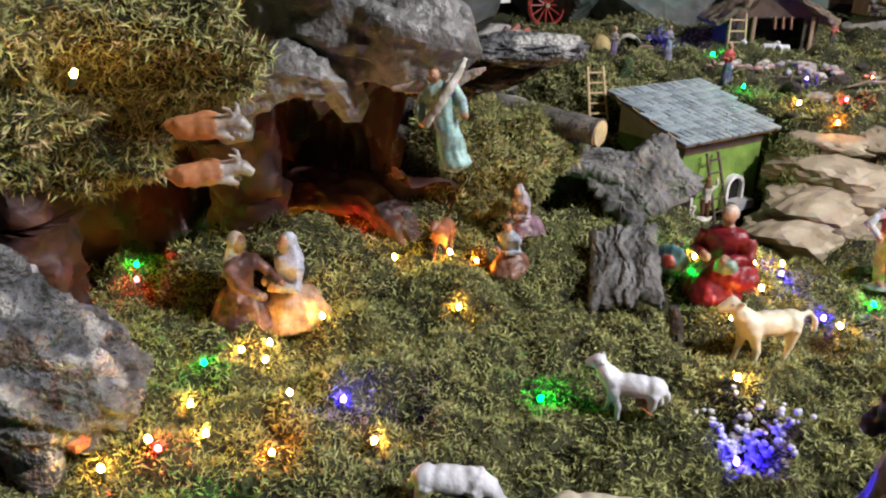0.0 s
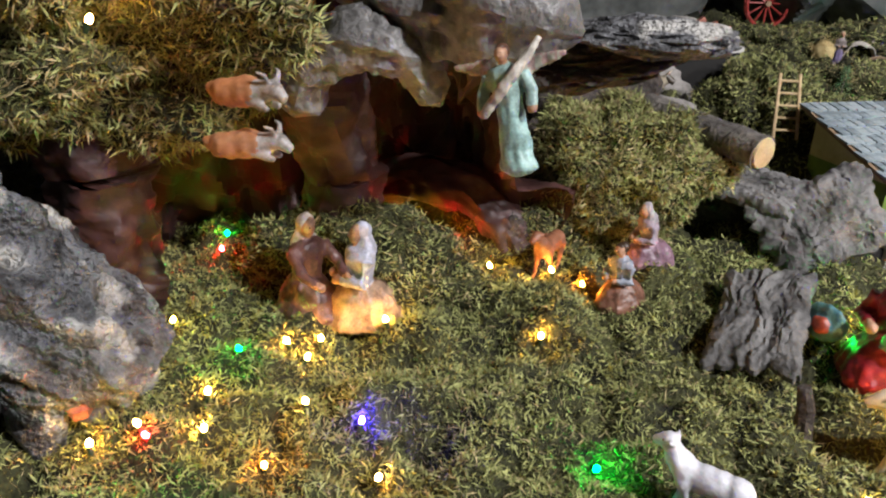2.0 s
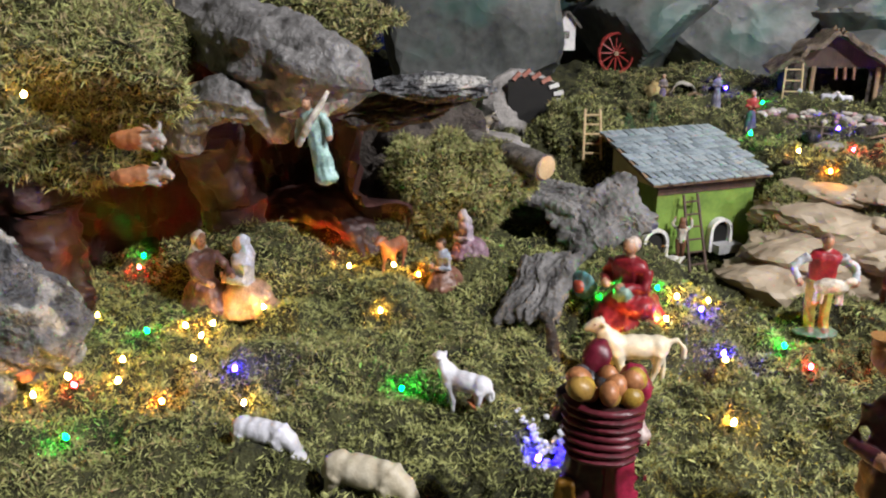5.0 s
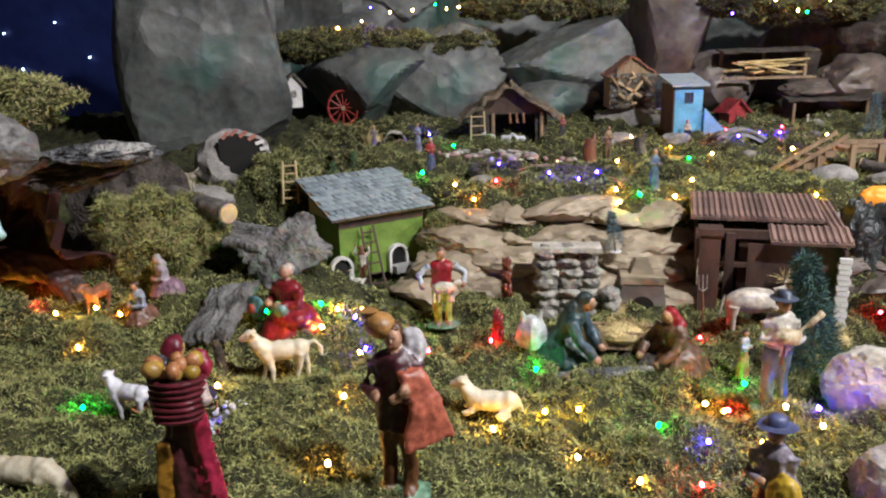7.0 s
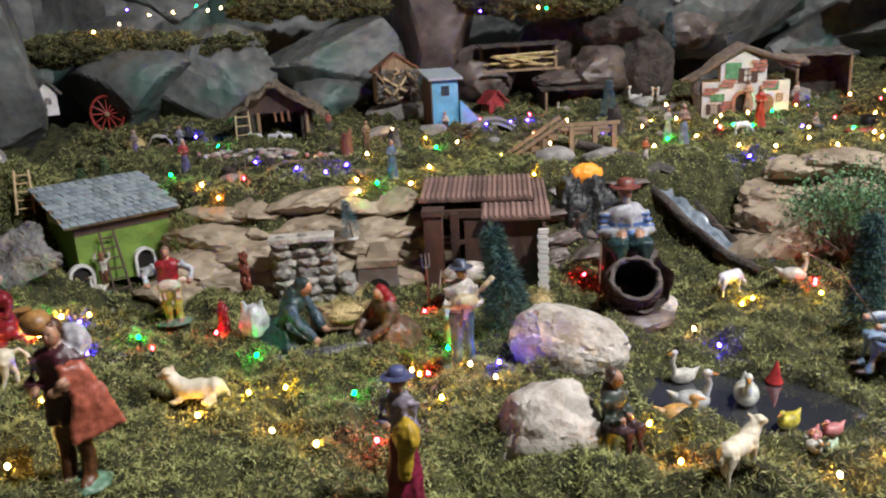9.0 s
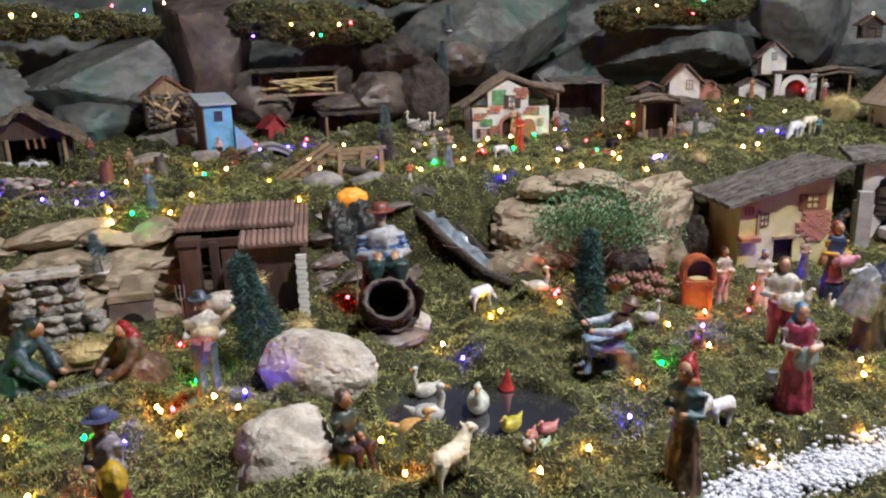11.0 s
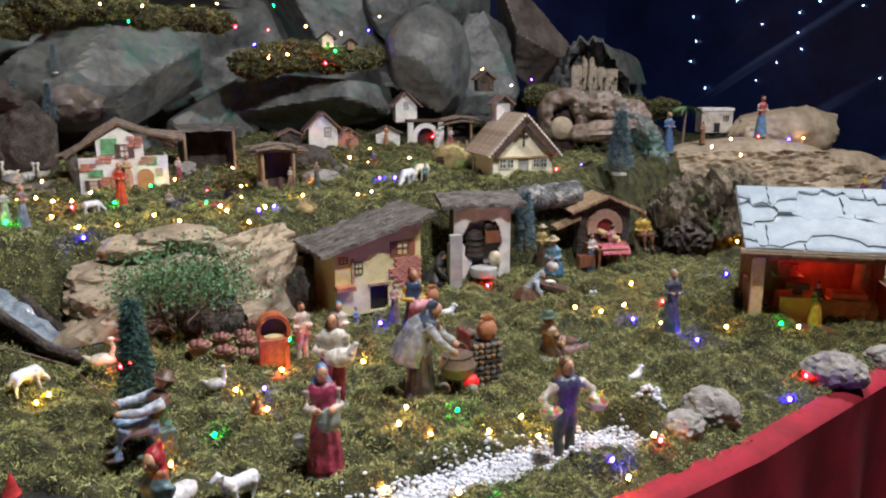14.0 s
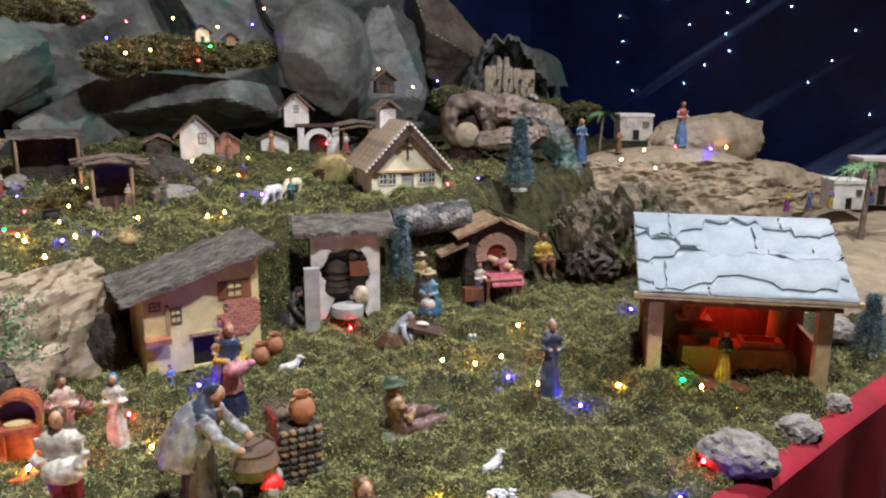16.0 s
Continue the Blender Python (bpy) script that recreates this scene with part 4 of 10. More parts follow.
def bark_plate(label, m, wide, long, thick, seed):
    """A flat slab of cork bark with ridges along it and broken edges."""
    def f(u, v):
        a, b = u - 0.5, v - 0.5
        out = 1 + 0.16 * noise.noise((a * 5, b * 5, seed)) + 0.10 * noise.noise((a * 13, b * 13, seed + 3))
        edge = max(0.0, 1 - (max(abs(a), abs(b)) * 2) ** 8)
        q = (a * 4.5 + 1.2 * noise.noise((a * 3, b * 3, seed)), b * 2.2, seed)
        ridge = abs(noise.noise(q)) + 0.5 * abs(noise.noise((q[0] * 2.7, q[1] * 2.9, seed)))
        step = math.floor(5 * noise.noise((a * 3, b * 2.2, seed + 9))) * 0.16
        return (a * wide * out, b * long * out, thick * (edge * (0.5 + ridge * 0.9 + step) + 0.1 * noise.noise((a * 30, b * 30, seed))))
    return solid("bark_slab", Geo().slab(f, 54, 54, thick * 0.6), BARK_PLATE, m, label, "bark", "bark slabs", smooth=35)


BARK_PLATE = shade("grey_cork_bark", (0.21, 0.205, 0.20), (0.030, 0.028, 0.027), 0.85, 0, 22, 1.0, 0.008)
bark_plate("flat grey cork bark slab leaning in the moss", pose(0.238, 0.918, 0.160, 19, -10, -12), 0.090, 0.150, 0.012, 3)
bark_plate("rough grey cork bark slab by the green house", pose(0.312, 1.125, 0.208, 46, -22, 24), 0.15, 0.115, 0.016, 8)
bark_plate("dark cork bark slab behind the others", pose(0.225, 1.155, 0.235, 22, 8, -20), 0.13, 0.07, 0.016, 14)
rock("bark_slab", 29, BARK_DARK, (0.20, 1.20, 0.20), (0.09, 0.04, 0.04), 5, "dark bark piece between moss and house", planes=9, flat=0.5, crumple=0.18, freq=5, category="bark")


def log(label, p0, p1, r, mat=BARK, cut=WOOD_PALE, name="log"):
    p0, p1 = Vector(p0), Vector(p1)
    ob = base(name, Matrix.Translation(p0), label, "log")
    d = p1 - p0
    n = 14
    pts = [d * (i / n) + Vector((0, 0, r * 0.15 * noise.noise((i * 0.6, r * 90, 2)))) for i in range(n + 1)]
    part("bark", Geo().tube(pts, [r * (1 + 0.16 * noise.noise((i * 0.9, r * 50, 5))) for i in range(n + 1)], 14), mat, ob)
    e = d.normalized()
    for q, s in ((pts[0], -1), (pts[-1], 1)):
        part("cut_end", Geo().tube([q + e * s * 0.0005, q + e * s * 0.003], [r * 0.93, r * 0.88], 14), cut, ob, "pale sawn end")
    return ob


log("short log with a pale sawn end", (0.085, 1.19, 0.312), (0.226, 1.075, 0.296), 0.021)
log("thin dark log behind the cave", (-0.04, 1.23, 0.30), (0.12, 1.225, 0.285), 0.016, BARK_DARK)
STUMP_BARK = shade("rough_stump_bark", (0.26, 0.215, 0.15), (0.022, 0.018, 0.012), 0.9, 0, 34, 1.0, 0.022, ((0.07, 0.085, 0.03), 12, 0.54))
root_rock("gnarled rough-barked stump with mossy hollows", [(3.57, 0.565, 0.13), (3.65, 0.52, 0.17), (3.74, 0.46, 0.185), (3.86, 0.38, 0.175), (3.94, 0.34, 0.13)], [0.07, 0.115, 0.12, 0.11, 0.06], STUMP_BARK, 44, "stump", 3.2)
rock("stump", 51, BARK_DARK, (3.60, 0.47, 0.12), (0.10, 0.07, 0.07), 0, "dark knotty tree stump with holes", planes=8, flat=0.7, crumple=0.3, freq=6, category="stump")
log("grey log end beside the bakery", (3.10, 0.83, 0.255), (3.30, 0.72, 0.27), 0.042, BARK_WHITE, STONE)


# ---- houses ----
GREEN = shade("green_plaster", (0.19, 0.30, 0.05), (0.11, 0.19, 0.03), 0.8, 0, 25, 0.4, 0.002)
YELLOW = shade("yellow_plaster", (0.66, 0.62, 0.32), (0.50, 0.44, 0.20), 0.8, 0, 25, 0.4, 0.002)
WHITEWASH = shade("whitewash", (0.78, 0.77, 0.75), (0.52, 0.50, 0.49), 0.85, 0, 30, 0.4, 0.002)
BLUEWASH = shade("blue_plaster", (0.15, 0.45, 0.70), (0.08, 0.28, 0.46), 0.75, 0, 25, 0.4, 0.002)
CREAM = shade("cream_plaster", (0.82, 0.79, 0.62), (0.68, 0.62, 0.45), 0.8, 0, 25, 0.3, 0.002)
MORTAR_GREY = shade("grey_render", (0.42, 0.42, 0.42), (0.26, 0.26, 0.26), 0.9, 0, 30, 0.5, 0.002)
ROOF_BROWN = shade("brown_tiles", (0.27, 0.17, 0.14), (0.12, 0.075, 0.065), 0.8, 0, 40, 0.5, 0.001, per_object=0.4)
PLANK = shade("roof_plank", (0.56, 0.46, 0.35), (0.33, 0.25, 0.18), 0.8, 0, 30, 0.5, 0.001, per_object=0.4)
PANE = paint(0.07, 0.13, 0.24, 0.15)
RED_PAINT = paint(0.42, 0.05, 0.06)


def box_part(name, size, at, mat, parent, turn=(0, 0, 0), label=""):
    return part(name, Geo().box(size, at, turn), mat, parent, label, smooth=0)


def window(parent, x, y, z, w, h, frame=WOOD_DARK, shutters=None, cross=True):
    """A framed pane on a wall that looks to -y."""
    wo = base("window", pose(x, y, z), "", "")
    wo.parent = parent
    f = Geo()
    b = max(0.0016, w * 0.09)
    for fx, fz, sx, sz in ((0, 0, w, b), (0, h - b, w, b), (-w / 2 + b / 2, 0, b, h), (w / 2 - b / 2, 0, b, h)):
        f.box((sx, 0.005, sz), (fx, -0.001, fz))
    if cross:
        f.box((b * 0.7, 0.004, h), (0, -0.001, 0)).box((w, 0.004, b * 0.7), (0, -0.001, h / 2))
    part("frame", f, frame, wo, smooth=0)
    box_part("pane", (w - b, 0.001, h - b), (0, 0.001, b / 2), PANE, wo)
    if shutters:
        for s in (-1, 1):
            box_part("shutter", (w * 0.5, 0.003, h * 1.05), (s * w * 0.78, -0.002, -h * 0.02), shutters, wo)
    return wo


def arch(geo, w, h, thick, deep, n=10, slot=None):
    """A raised arched border round a doorway, in the plane y = 0, standing proud to -y."""
    r = w / 2
    pts = [(-r, 0)] + [(-r * math.cos(math.pi * i / n), h - r + r * math.sin(math.pi * i / n)) for i in range(n + 1)] + [(r, 0)]
    k = (r + thick) / r
    v, f = [], []
    for x, z in pts:
        ox, oz = x * k, z if z <= h - r else h - r + (z - h + r) * k
        v += [(x, 0, z), (ox, 0, oz), (x, -deep, z), (ox, -deep, oz)]
    for i in range(len(pts) - 1):
        a, b = 4 * i, 4 * i + 4
        f += [(a, b, b + 1, a + 1), (a + 2, a + 3, b + 3, b + 2), (a, a + 2, b + 2, b), (a + 1, b + 1, b + 3, a + 3)]
    e = len(v)
    f += [(0, 1, 3, 2), (e - 4, e - 2, e - 1, e - 3)]
    geo.add(v, f, slot)
    return geo


def arch_fill(geo, w, h, y, n=10, slot=None):
    r = w / 2
    pts = [(-r, y, 0), (r, y, 0)] + [(r * math.cos(math.pi * i / n), y, h - r + r * math.sin(math.pi * i / n)) for i in range(n + 1)]
    k = len(pts)
    return geo.add(pts + [(a, b + 0.003, c) for a, b, c in pts], [tuple(range(k)), tuple(reversed(range(k, 2 * k)))] + [(i, i + k, (i + 1) % k + k, (i + 1) % k) for i in range(k)], slot)


def walls(ob, mat, w, d, h, holes=(), rise=0.0, t=0.006):
    """Four walls and a floor as parts, the front to -y with holes, a gable over front and back when rise."""
    for nm, m, ln, cut, top in (("front_wall", pose(-w / 2, -d / 2, 0), w, holes, rise), ("back_wall", pose(-w / 2, d / 2 - t, 0), w, (), rise),
                                ("side_wall", pose(-w / 2 + t, -d / 2 + t, 0, 0, 0, 90), d - 2 * t, (), 0), ("side_wall", pose(w / 2, -d / 2 + t, 0, 0, 0, 90), d - 2 * t, (), 0)):
        g = Geo()
        g.m = m
        part(nm, g.wall(ln, h, t, cut, top), mat, ob, smooth=0)
    part("floor_board", Geo().box((w - 2 * t, d - 2 * t, 0.003), (0, 0, -0.001)), mat, ob, smooth=0)


def gable_roof(ob, w, d, h, rise, over, mat, pieces=0, rough=0.0, thick=0.006, name="plank", front=None):
    """Two slopes with the ridge along y, as slabs or as pieces laid across."""
    run, a = w / 2 + over, math.degrees(math.atan2(rise, w / 2))
    ln = run / math.cos(radians(a))
    roof = base("roof", Matrix(), "", "")
    roof.parent = ob
    dd = d + 2 * over
    for s in (-1, 1):
        if not pieces:
            g = Geo()
            g.m = pose(0, 0, h + rise, 0, s * a, 0)

            def top(u, v, s=s):
                return (s * ln * u, -dd / 2 + dd * v, thick + rough * noise.noise((u * 6 + s * 9, v * 7, w * 40)) * 1.5)
            g.slab(top, 14, 14, thick)
            part("slope", g, mat, roof, smooth=30)
        else:
            pw = ln / pieces
            for i in range(pieces):
                p = part(name, Geo().box((pw * 1.12, dd, thick), (0, 0, 0)), mat, roof, smooth=0)
                p.matrix_basis = pose(0, 0, h + rise, 0, s * a, 0) @ pose(s * (i + 0.5) * pw, 0, 0.001 + 0.0015 * (pieces - i) / pieces, 0, s * 3, 0)
    return roof


def shed_roof(ob, w, d, z_front, z_back, over, mat, thick=0.008, rough=0.003):
    roof = base("roof", Matrix(), "", "")
    roof.parent = ob

    def top(u, v):
        y = -d / 2 - over + (d + 2 * over) * v
        return (-(w / 2 + over) + (w + 2 * over) * u, y + rough * noise.noise((u * 9, v * 3, w * 30)), z_front + (z_back - z_front) * v + thick + rough * (noise.noise((u * 7, v * 6, w * 30)) + 0.5 * noise.noise((u * 19, v * 16, w * 30))))
    part("slope", Geo().slab(top, 30, 24, thick), mat, roof, smooth=35)
    return roof


def green_house():
    ob = base("green_house", pose(0.452, 1.361, 0.105, 0, 0, 32), "green plastered house with a grey slate roof and white arches", "house")
    w, d, h = 0.205, 0.155, 0.125
    walls(ob, GREEN, w, d, h, [(0.115, 0.0, 0.155, 0.045)], 0)
    for s in (-1, 1):
        g = Geo()
        g.add([(s * w / 2, -d / 2, h), (s * w / 2, d / 2, h), (s * w / 2, d / 2, h + 0.055), (s * (w / 2 - 0.006), -d / 2, h), (s * (w / 2 - 0.006), d / 2, h), (s * (w / 2 - 0.006), d / 2, h + 0.055)], [(0, 1, 2), (5, 4, 3), (0, 2, 5, 3), (1, 4, 5, 2), (0, 3, 4, 1)])
        part("gable", g, YELLOW, ob, "yellow gable end", smooth=0)
    part("beam", Geo().box((w * 1.0, 0.012, 0.03), (0, -d / 2 + 0.004, h - 0.012)), WOOD_DARK, ob, smooth=0)
    for x, wd, hh in ((0.032, 0.036, 0.056), (-0.105, 0.04, 0.05)):
        wo = base("doorway", pose(x, -d / 2 - 0.001, 0), "", "")
        wo.parent = ob
        part("arch", arch(Geo(), wd, hh, 0.006, 0.012), WHITEWASH, wo, "white plaster arch", smooth=50)
        # flat black fill before the wall: the arch's shade as colour
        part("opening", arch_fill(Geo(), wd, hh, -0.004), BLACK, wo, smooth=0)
    part("sill", Geo().box((0.05, 0.03, 0.016), (0.04, -d / 2 - 0.016, 0)), MORTAR_GREY, ob, smooth=0)
    roof = base("roof", pose(0, -d / 2 - 0.018, h + 0.008, math.degrees(math.atan2(0.062, d + 0.036))), "", "")
    roof.parent = ob
    ln = 0.198
    part("board", Geo().box((0.250, ln, 0.005), (0, ln / 2, 0)), WOOD, roof, smooth=0)
    rows, cols = 9, 15
    tile = mesh_of(Geo().box((0.250 / cols * 0.94, ln / rows * 1.25, 0.0026), (0, 0, 0)), "tile", SLATE, 0)
    r = random.Random(4)
    for j in range(rows):
        for i in range(cols):
            t = new("tile", tile)
            t.parent = roof
            x = -0.125 + (i + 0.5 + (0.25 if j % 2 else -0.25)) * 0.250 / cols
            t.matrix_basis = pose(min(0.12, max(-0.12, x)), (j + 0.45) * ln / rows + r.uniform(-0.001, 0.001), 0.0052 + 0.0006 * r.random(), -7 + r.uniform(-1, 1), r.uniform(-2, 2), r.uniform(-3, 3)) @ Matrix.Diagonal((r.uniform(0.85, 1.05), 1, 1, 1))
    return ob


green_house()


def ladder(label, x, y, z, h, w, rungs, lean, face, mat=WOOD_PALE):
    ob = base("ladder", pose(x, y, z, 0, 0, face) @ pose(0, 0, 0, lean, 0, 0), label, "ladder")
    for s in (-1, 1):
        part("rail", Geo().tube([(s * w / 2, 0, 0), (s * w * 0.42, 0, h)], 0.0026, 7), mat, ob)
    for i in range(rungs):
        k = (i + 0.7) / (rungs + 0.3)
        part("rung", Geo().tube([(-w / 2, 0, h * k), (w / 2, 0, h * k)], 0.0019, 6), mat, ob)
    return ob


ladder("pale wooden ladder leaning on a green mound", 0.285, 1.37, 0.25, 0.10, 0.034, 5, -24, 8)
ladder("dark wooden ladder leaning on the green wall", 0.486, 1.228, 0.085, 0.140, 0.034, 6, -18, 32, WOOD_DARK)
ladder("pale wooden ladder leaning at the hut", 0.74, 1.955, 0.275, 0.115, 0.045, 4, -8, 0)


def barn():
    ob = base("barn", pose(1.245, 1.11, 0.055, 0, 0, -17), "dark brown wooden barn with a ribbed roof, open front", "barn")
    w, d, h = 0.25, 0.26, 0.165
    for nm, m, ln, hh, holes in (("back_wall", pose(-w / 2, d / 2 - 0.006, 0), w, h + 0.02, ()), ("side_wall", pose(w / 2, -d / 2, 0, 0, 0, 90), d - 0.008, h, ()),
                          ("side_wall", pose(-w / 2 + 0.006, -0.03, 0, 0, 0, 90), d / 2 + 0.02, h, ()), ("front_wall", pose(-0.035, -d / 2 + 0.03, 0), w / 2 + 0.035, h, [(0.03, 0.02, 0.062, 0.12)]), ("inner_wall", pose(-w / 2, 0.02, 0), w, h, [(0.03, 0.0, 0.085, 0.14)])):
        g = Geo()
        g.m = m
        g.wall(ln, hh, 0.006, holes)
        part(nm, g, WOOD_DARK, ob, smooth=0)
    part("corner_post", Geo().box((0.036, 0.036, h + 0.01), (-0.10, -0.07, 0)).box((0.044, 0.044, 0.012), (-0.10, -0.07, h + 0.01)), WOOD_DARK, ob, smooth=0)
    r = random.Random(5)
    for k, (x0, x1, y0, y1, z0, z1) in enumerate(((-0.135, 0.105, -0.01, 0.14, 0.186, 0.206), (0.0, 0.135, -0.12, -0.055, 0.170, 0.186), (0.105, 0.135, -0.055, 0.14, 0.180, 0.196))):
        roof = base("roof", Matrix(), "", "")
        roof.parent = ob
        n = max(3, int((x1 - x0) / 0.0105))
        a = math.degrees(math.atan2(z1 - z0, y1 - y0))
        ln = math.hypot(y1 - y0, z1 - z0)
        rib = mesh_of(Geo().box(((x1 - x0) / n * 0.96, ln, 0.006), (0, ln / 2, 0)).tube([(0, 0.002, 0.006), (0, ln - 0.002, 0.006)], 0.0038, 6), "tile_strip", ROOF_BROWN, 30)
        for i in range(n):
            t = new("tile_strip", rib)
            t.parent = roof
            t.matrix_basis = pose(x0 + (i + 0.5) * (x1 - x0) / n, y0, z0 + r.uniform(0, 0.001), a)
    for x, y in ((-0.06, -0.02),):
        part("post", Geo().box((0.017, 0.017, h), (x, y, 0)), WOOD_DARK, ob, smooth=0)
    part("beam", Geo().box((w, 0.014, 0.016), (0, -0.01, h - 0.012)), WOOD_DARK, ob, smooth=0)
    part("loft_floor", Geo().box((0.11, 0.1, 0.008), (-0.06, 0.05, 0.09)), WOOD_DARK, ob, smooth=0)
    br = mesh_of(Geo().box((0.020, 0.010, 0.0088), (0, 0, 0)), "brick", WHITEWASH, 0)
    col = base("brick_column", pose(0.118, -0.137, 0), "white brick column", "")
    col.parent = ob
    for i in range(16):
        b = new("brick", br)
        b.parent = col
        b.matrix_basis = pose(0.002 * (i % 2), 0, i * 0.0098)
    low = base("brick_wall", pose(0.06, -0.165, 0), "low white brick wall", "")
    low.parent = ob
    for j in range(3):
        for i in range(4):
            b = new("brick", br)
            b.parent = low
            b.matrix_basis = pose(-0.03 + i * 0.0215 + (j % 2) * 0.01, 0, j * 0.0098)
    return ob


barn()


def pitchfork(x, y):
    g = Geo().tube([(0, 0, 0), (0, 0, 0.085)], 0.0016, 6)
    for s in (-1, 0, 1):
        g.tube([(0, 0, 0.085), (s * 0.007, 0, 0.09), (s * 0.008, 0, 0.115)], 0.0011, 5, 1)
    return solid("pitchfork", g, [WOOD_RED, shade("tin", (0.6, 0.58, 0.55), None, 0.4, 0.8)], pose(x, y, on(x, y), -10, 0, 0), "small hay fork leaning at the barn", "tool")


pitchfork(1.095, 0.985)


def cow(x, y, length, face, mats, label, z=None, horns=True):
    g = Geo()
    s = length
    g.ball((0, 0, 0.42 * s), (0.42 * s, 0.17 * s, 0.19 * s), 0, 16, 0.05, 2 / s)
    g.ball((0.1 * s, -0.10 * s, 0.46 * s), (0.17 * s, 0.09 * s, 0.13 * s), 1, 10)
    g.tube([(-0.34 * s, 0, 0.48 * s), (-0.48 * s, 0, 0.56 * s)], [0.14 * s, 0.10 * s], 10)
    g.tube([(-0.46 * s, 0, 0.60 * s), (-0.64 * s, 0, 0.48 * s)], [0.095 * s, 0.06 * s], 10, 1)
    for k in (-1, 1):
        if horns:
            g.tube([(-0.46 * s, k * 0.06 * s, 0.66 * s), (-0.50 * s, k * 0.13 * s, 0.70 * s), (-0.54 * s, k * 0.14 * s, 0.76 * s)], [0.02 * s, 0.016 * s, 0.005 * s], 6, 0)
        for lx in (-0.28, 0.3):
            g.tube([(lx * s, k * 0.1 * s, 0.36 * s), (lx * s, k * 0.1 * s, 0.18 * s), (lx * s, k * 0.1 * s, 0)], [0.08 * s, 0.04 * s, 0.035 * s], 8, 0)
    g.tube([(0.42 * s, 0, 0.5 * s), (0.47 * s, 0, 0.2 * s)], 0.014 * s, 6)
    return solid("cow", g, mats, pose(x, y, on(x, y, -0.003) if z is None else z, 0, 0, face), label, "cow", smooth=60)


cow(1.165, 0.945, 0.12, 176, [paint(0.66, 0.60, 0.52), paint(0.10, 0.09, 0.09)], "white cow with grey patches before the barn")


def straw_heap(label, x, y, r, n, z=None, mat=STRAW, h=0.6, name="straw_heap"):
    ob = base(name, pose(x, y, on(x, y) if z is None else z), label, "straw")
    part("straw_core", Geo().ball((0, 0, 0), (r * 0.9, r * 0.8, r * h), 0, 12, 0.2, 40), mat, ob)
    rn = np.random.default_rng(int(abs(x) * 1000))
    d = rn.normal(size=(n, 3))
    d[:, 2] = abs(d[:, 2])
    d /= np.linalg.norm(d, axis=1)[:, None]
    p = d * np.array([r * 0.9, r * 0.8, r * h])
    o = strands("straw", p, d, 0.02, 0.0011, mat, "", 0.8, 3)
    o.parent = ob
    del o["category"]
    return ob


straw_heap("untidy straw and twigs beside the barn", 1.30, 0.915, 0.026, 260)
straw_heap("dry yellow straw tuft by the stone wall", 0.965, 1.075, 0.02, 200)
straw_heap("bound straw at the barn", 1.235, 0.96, 0.014, 120, 0.165)


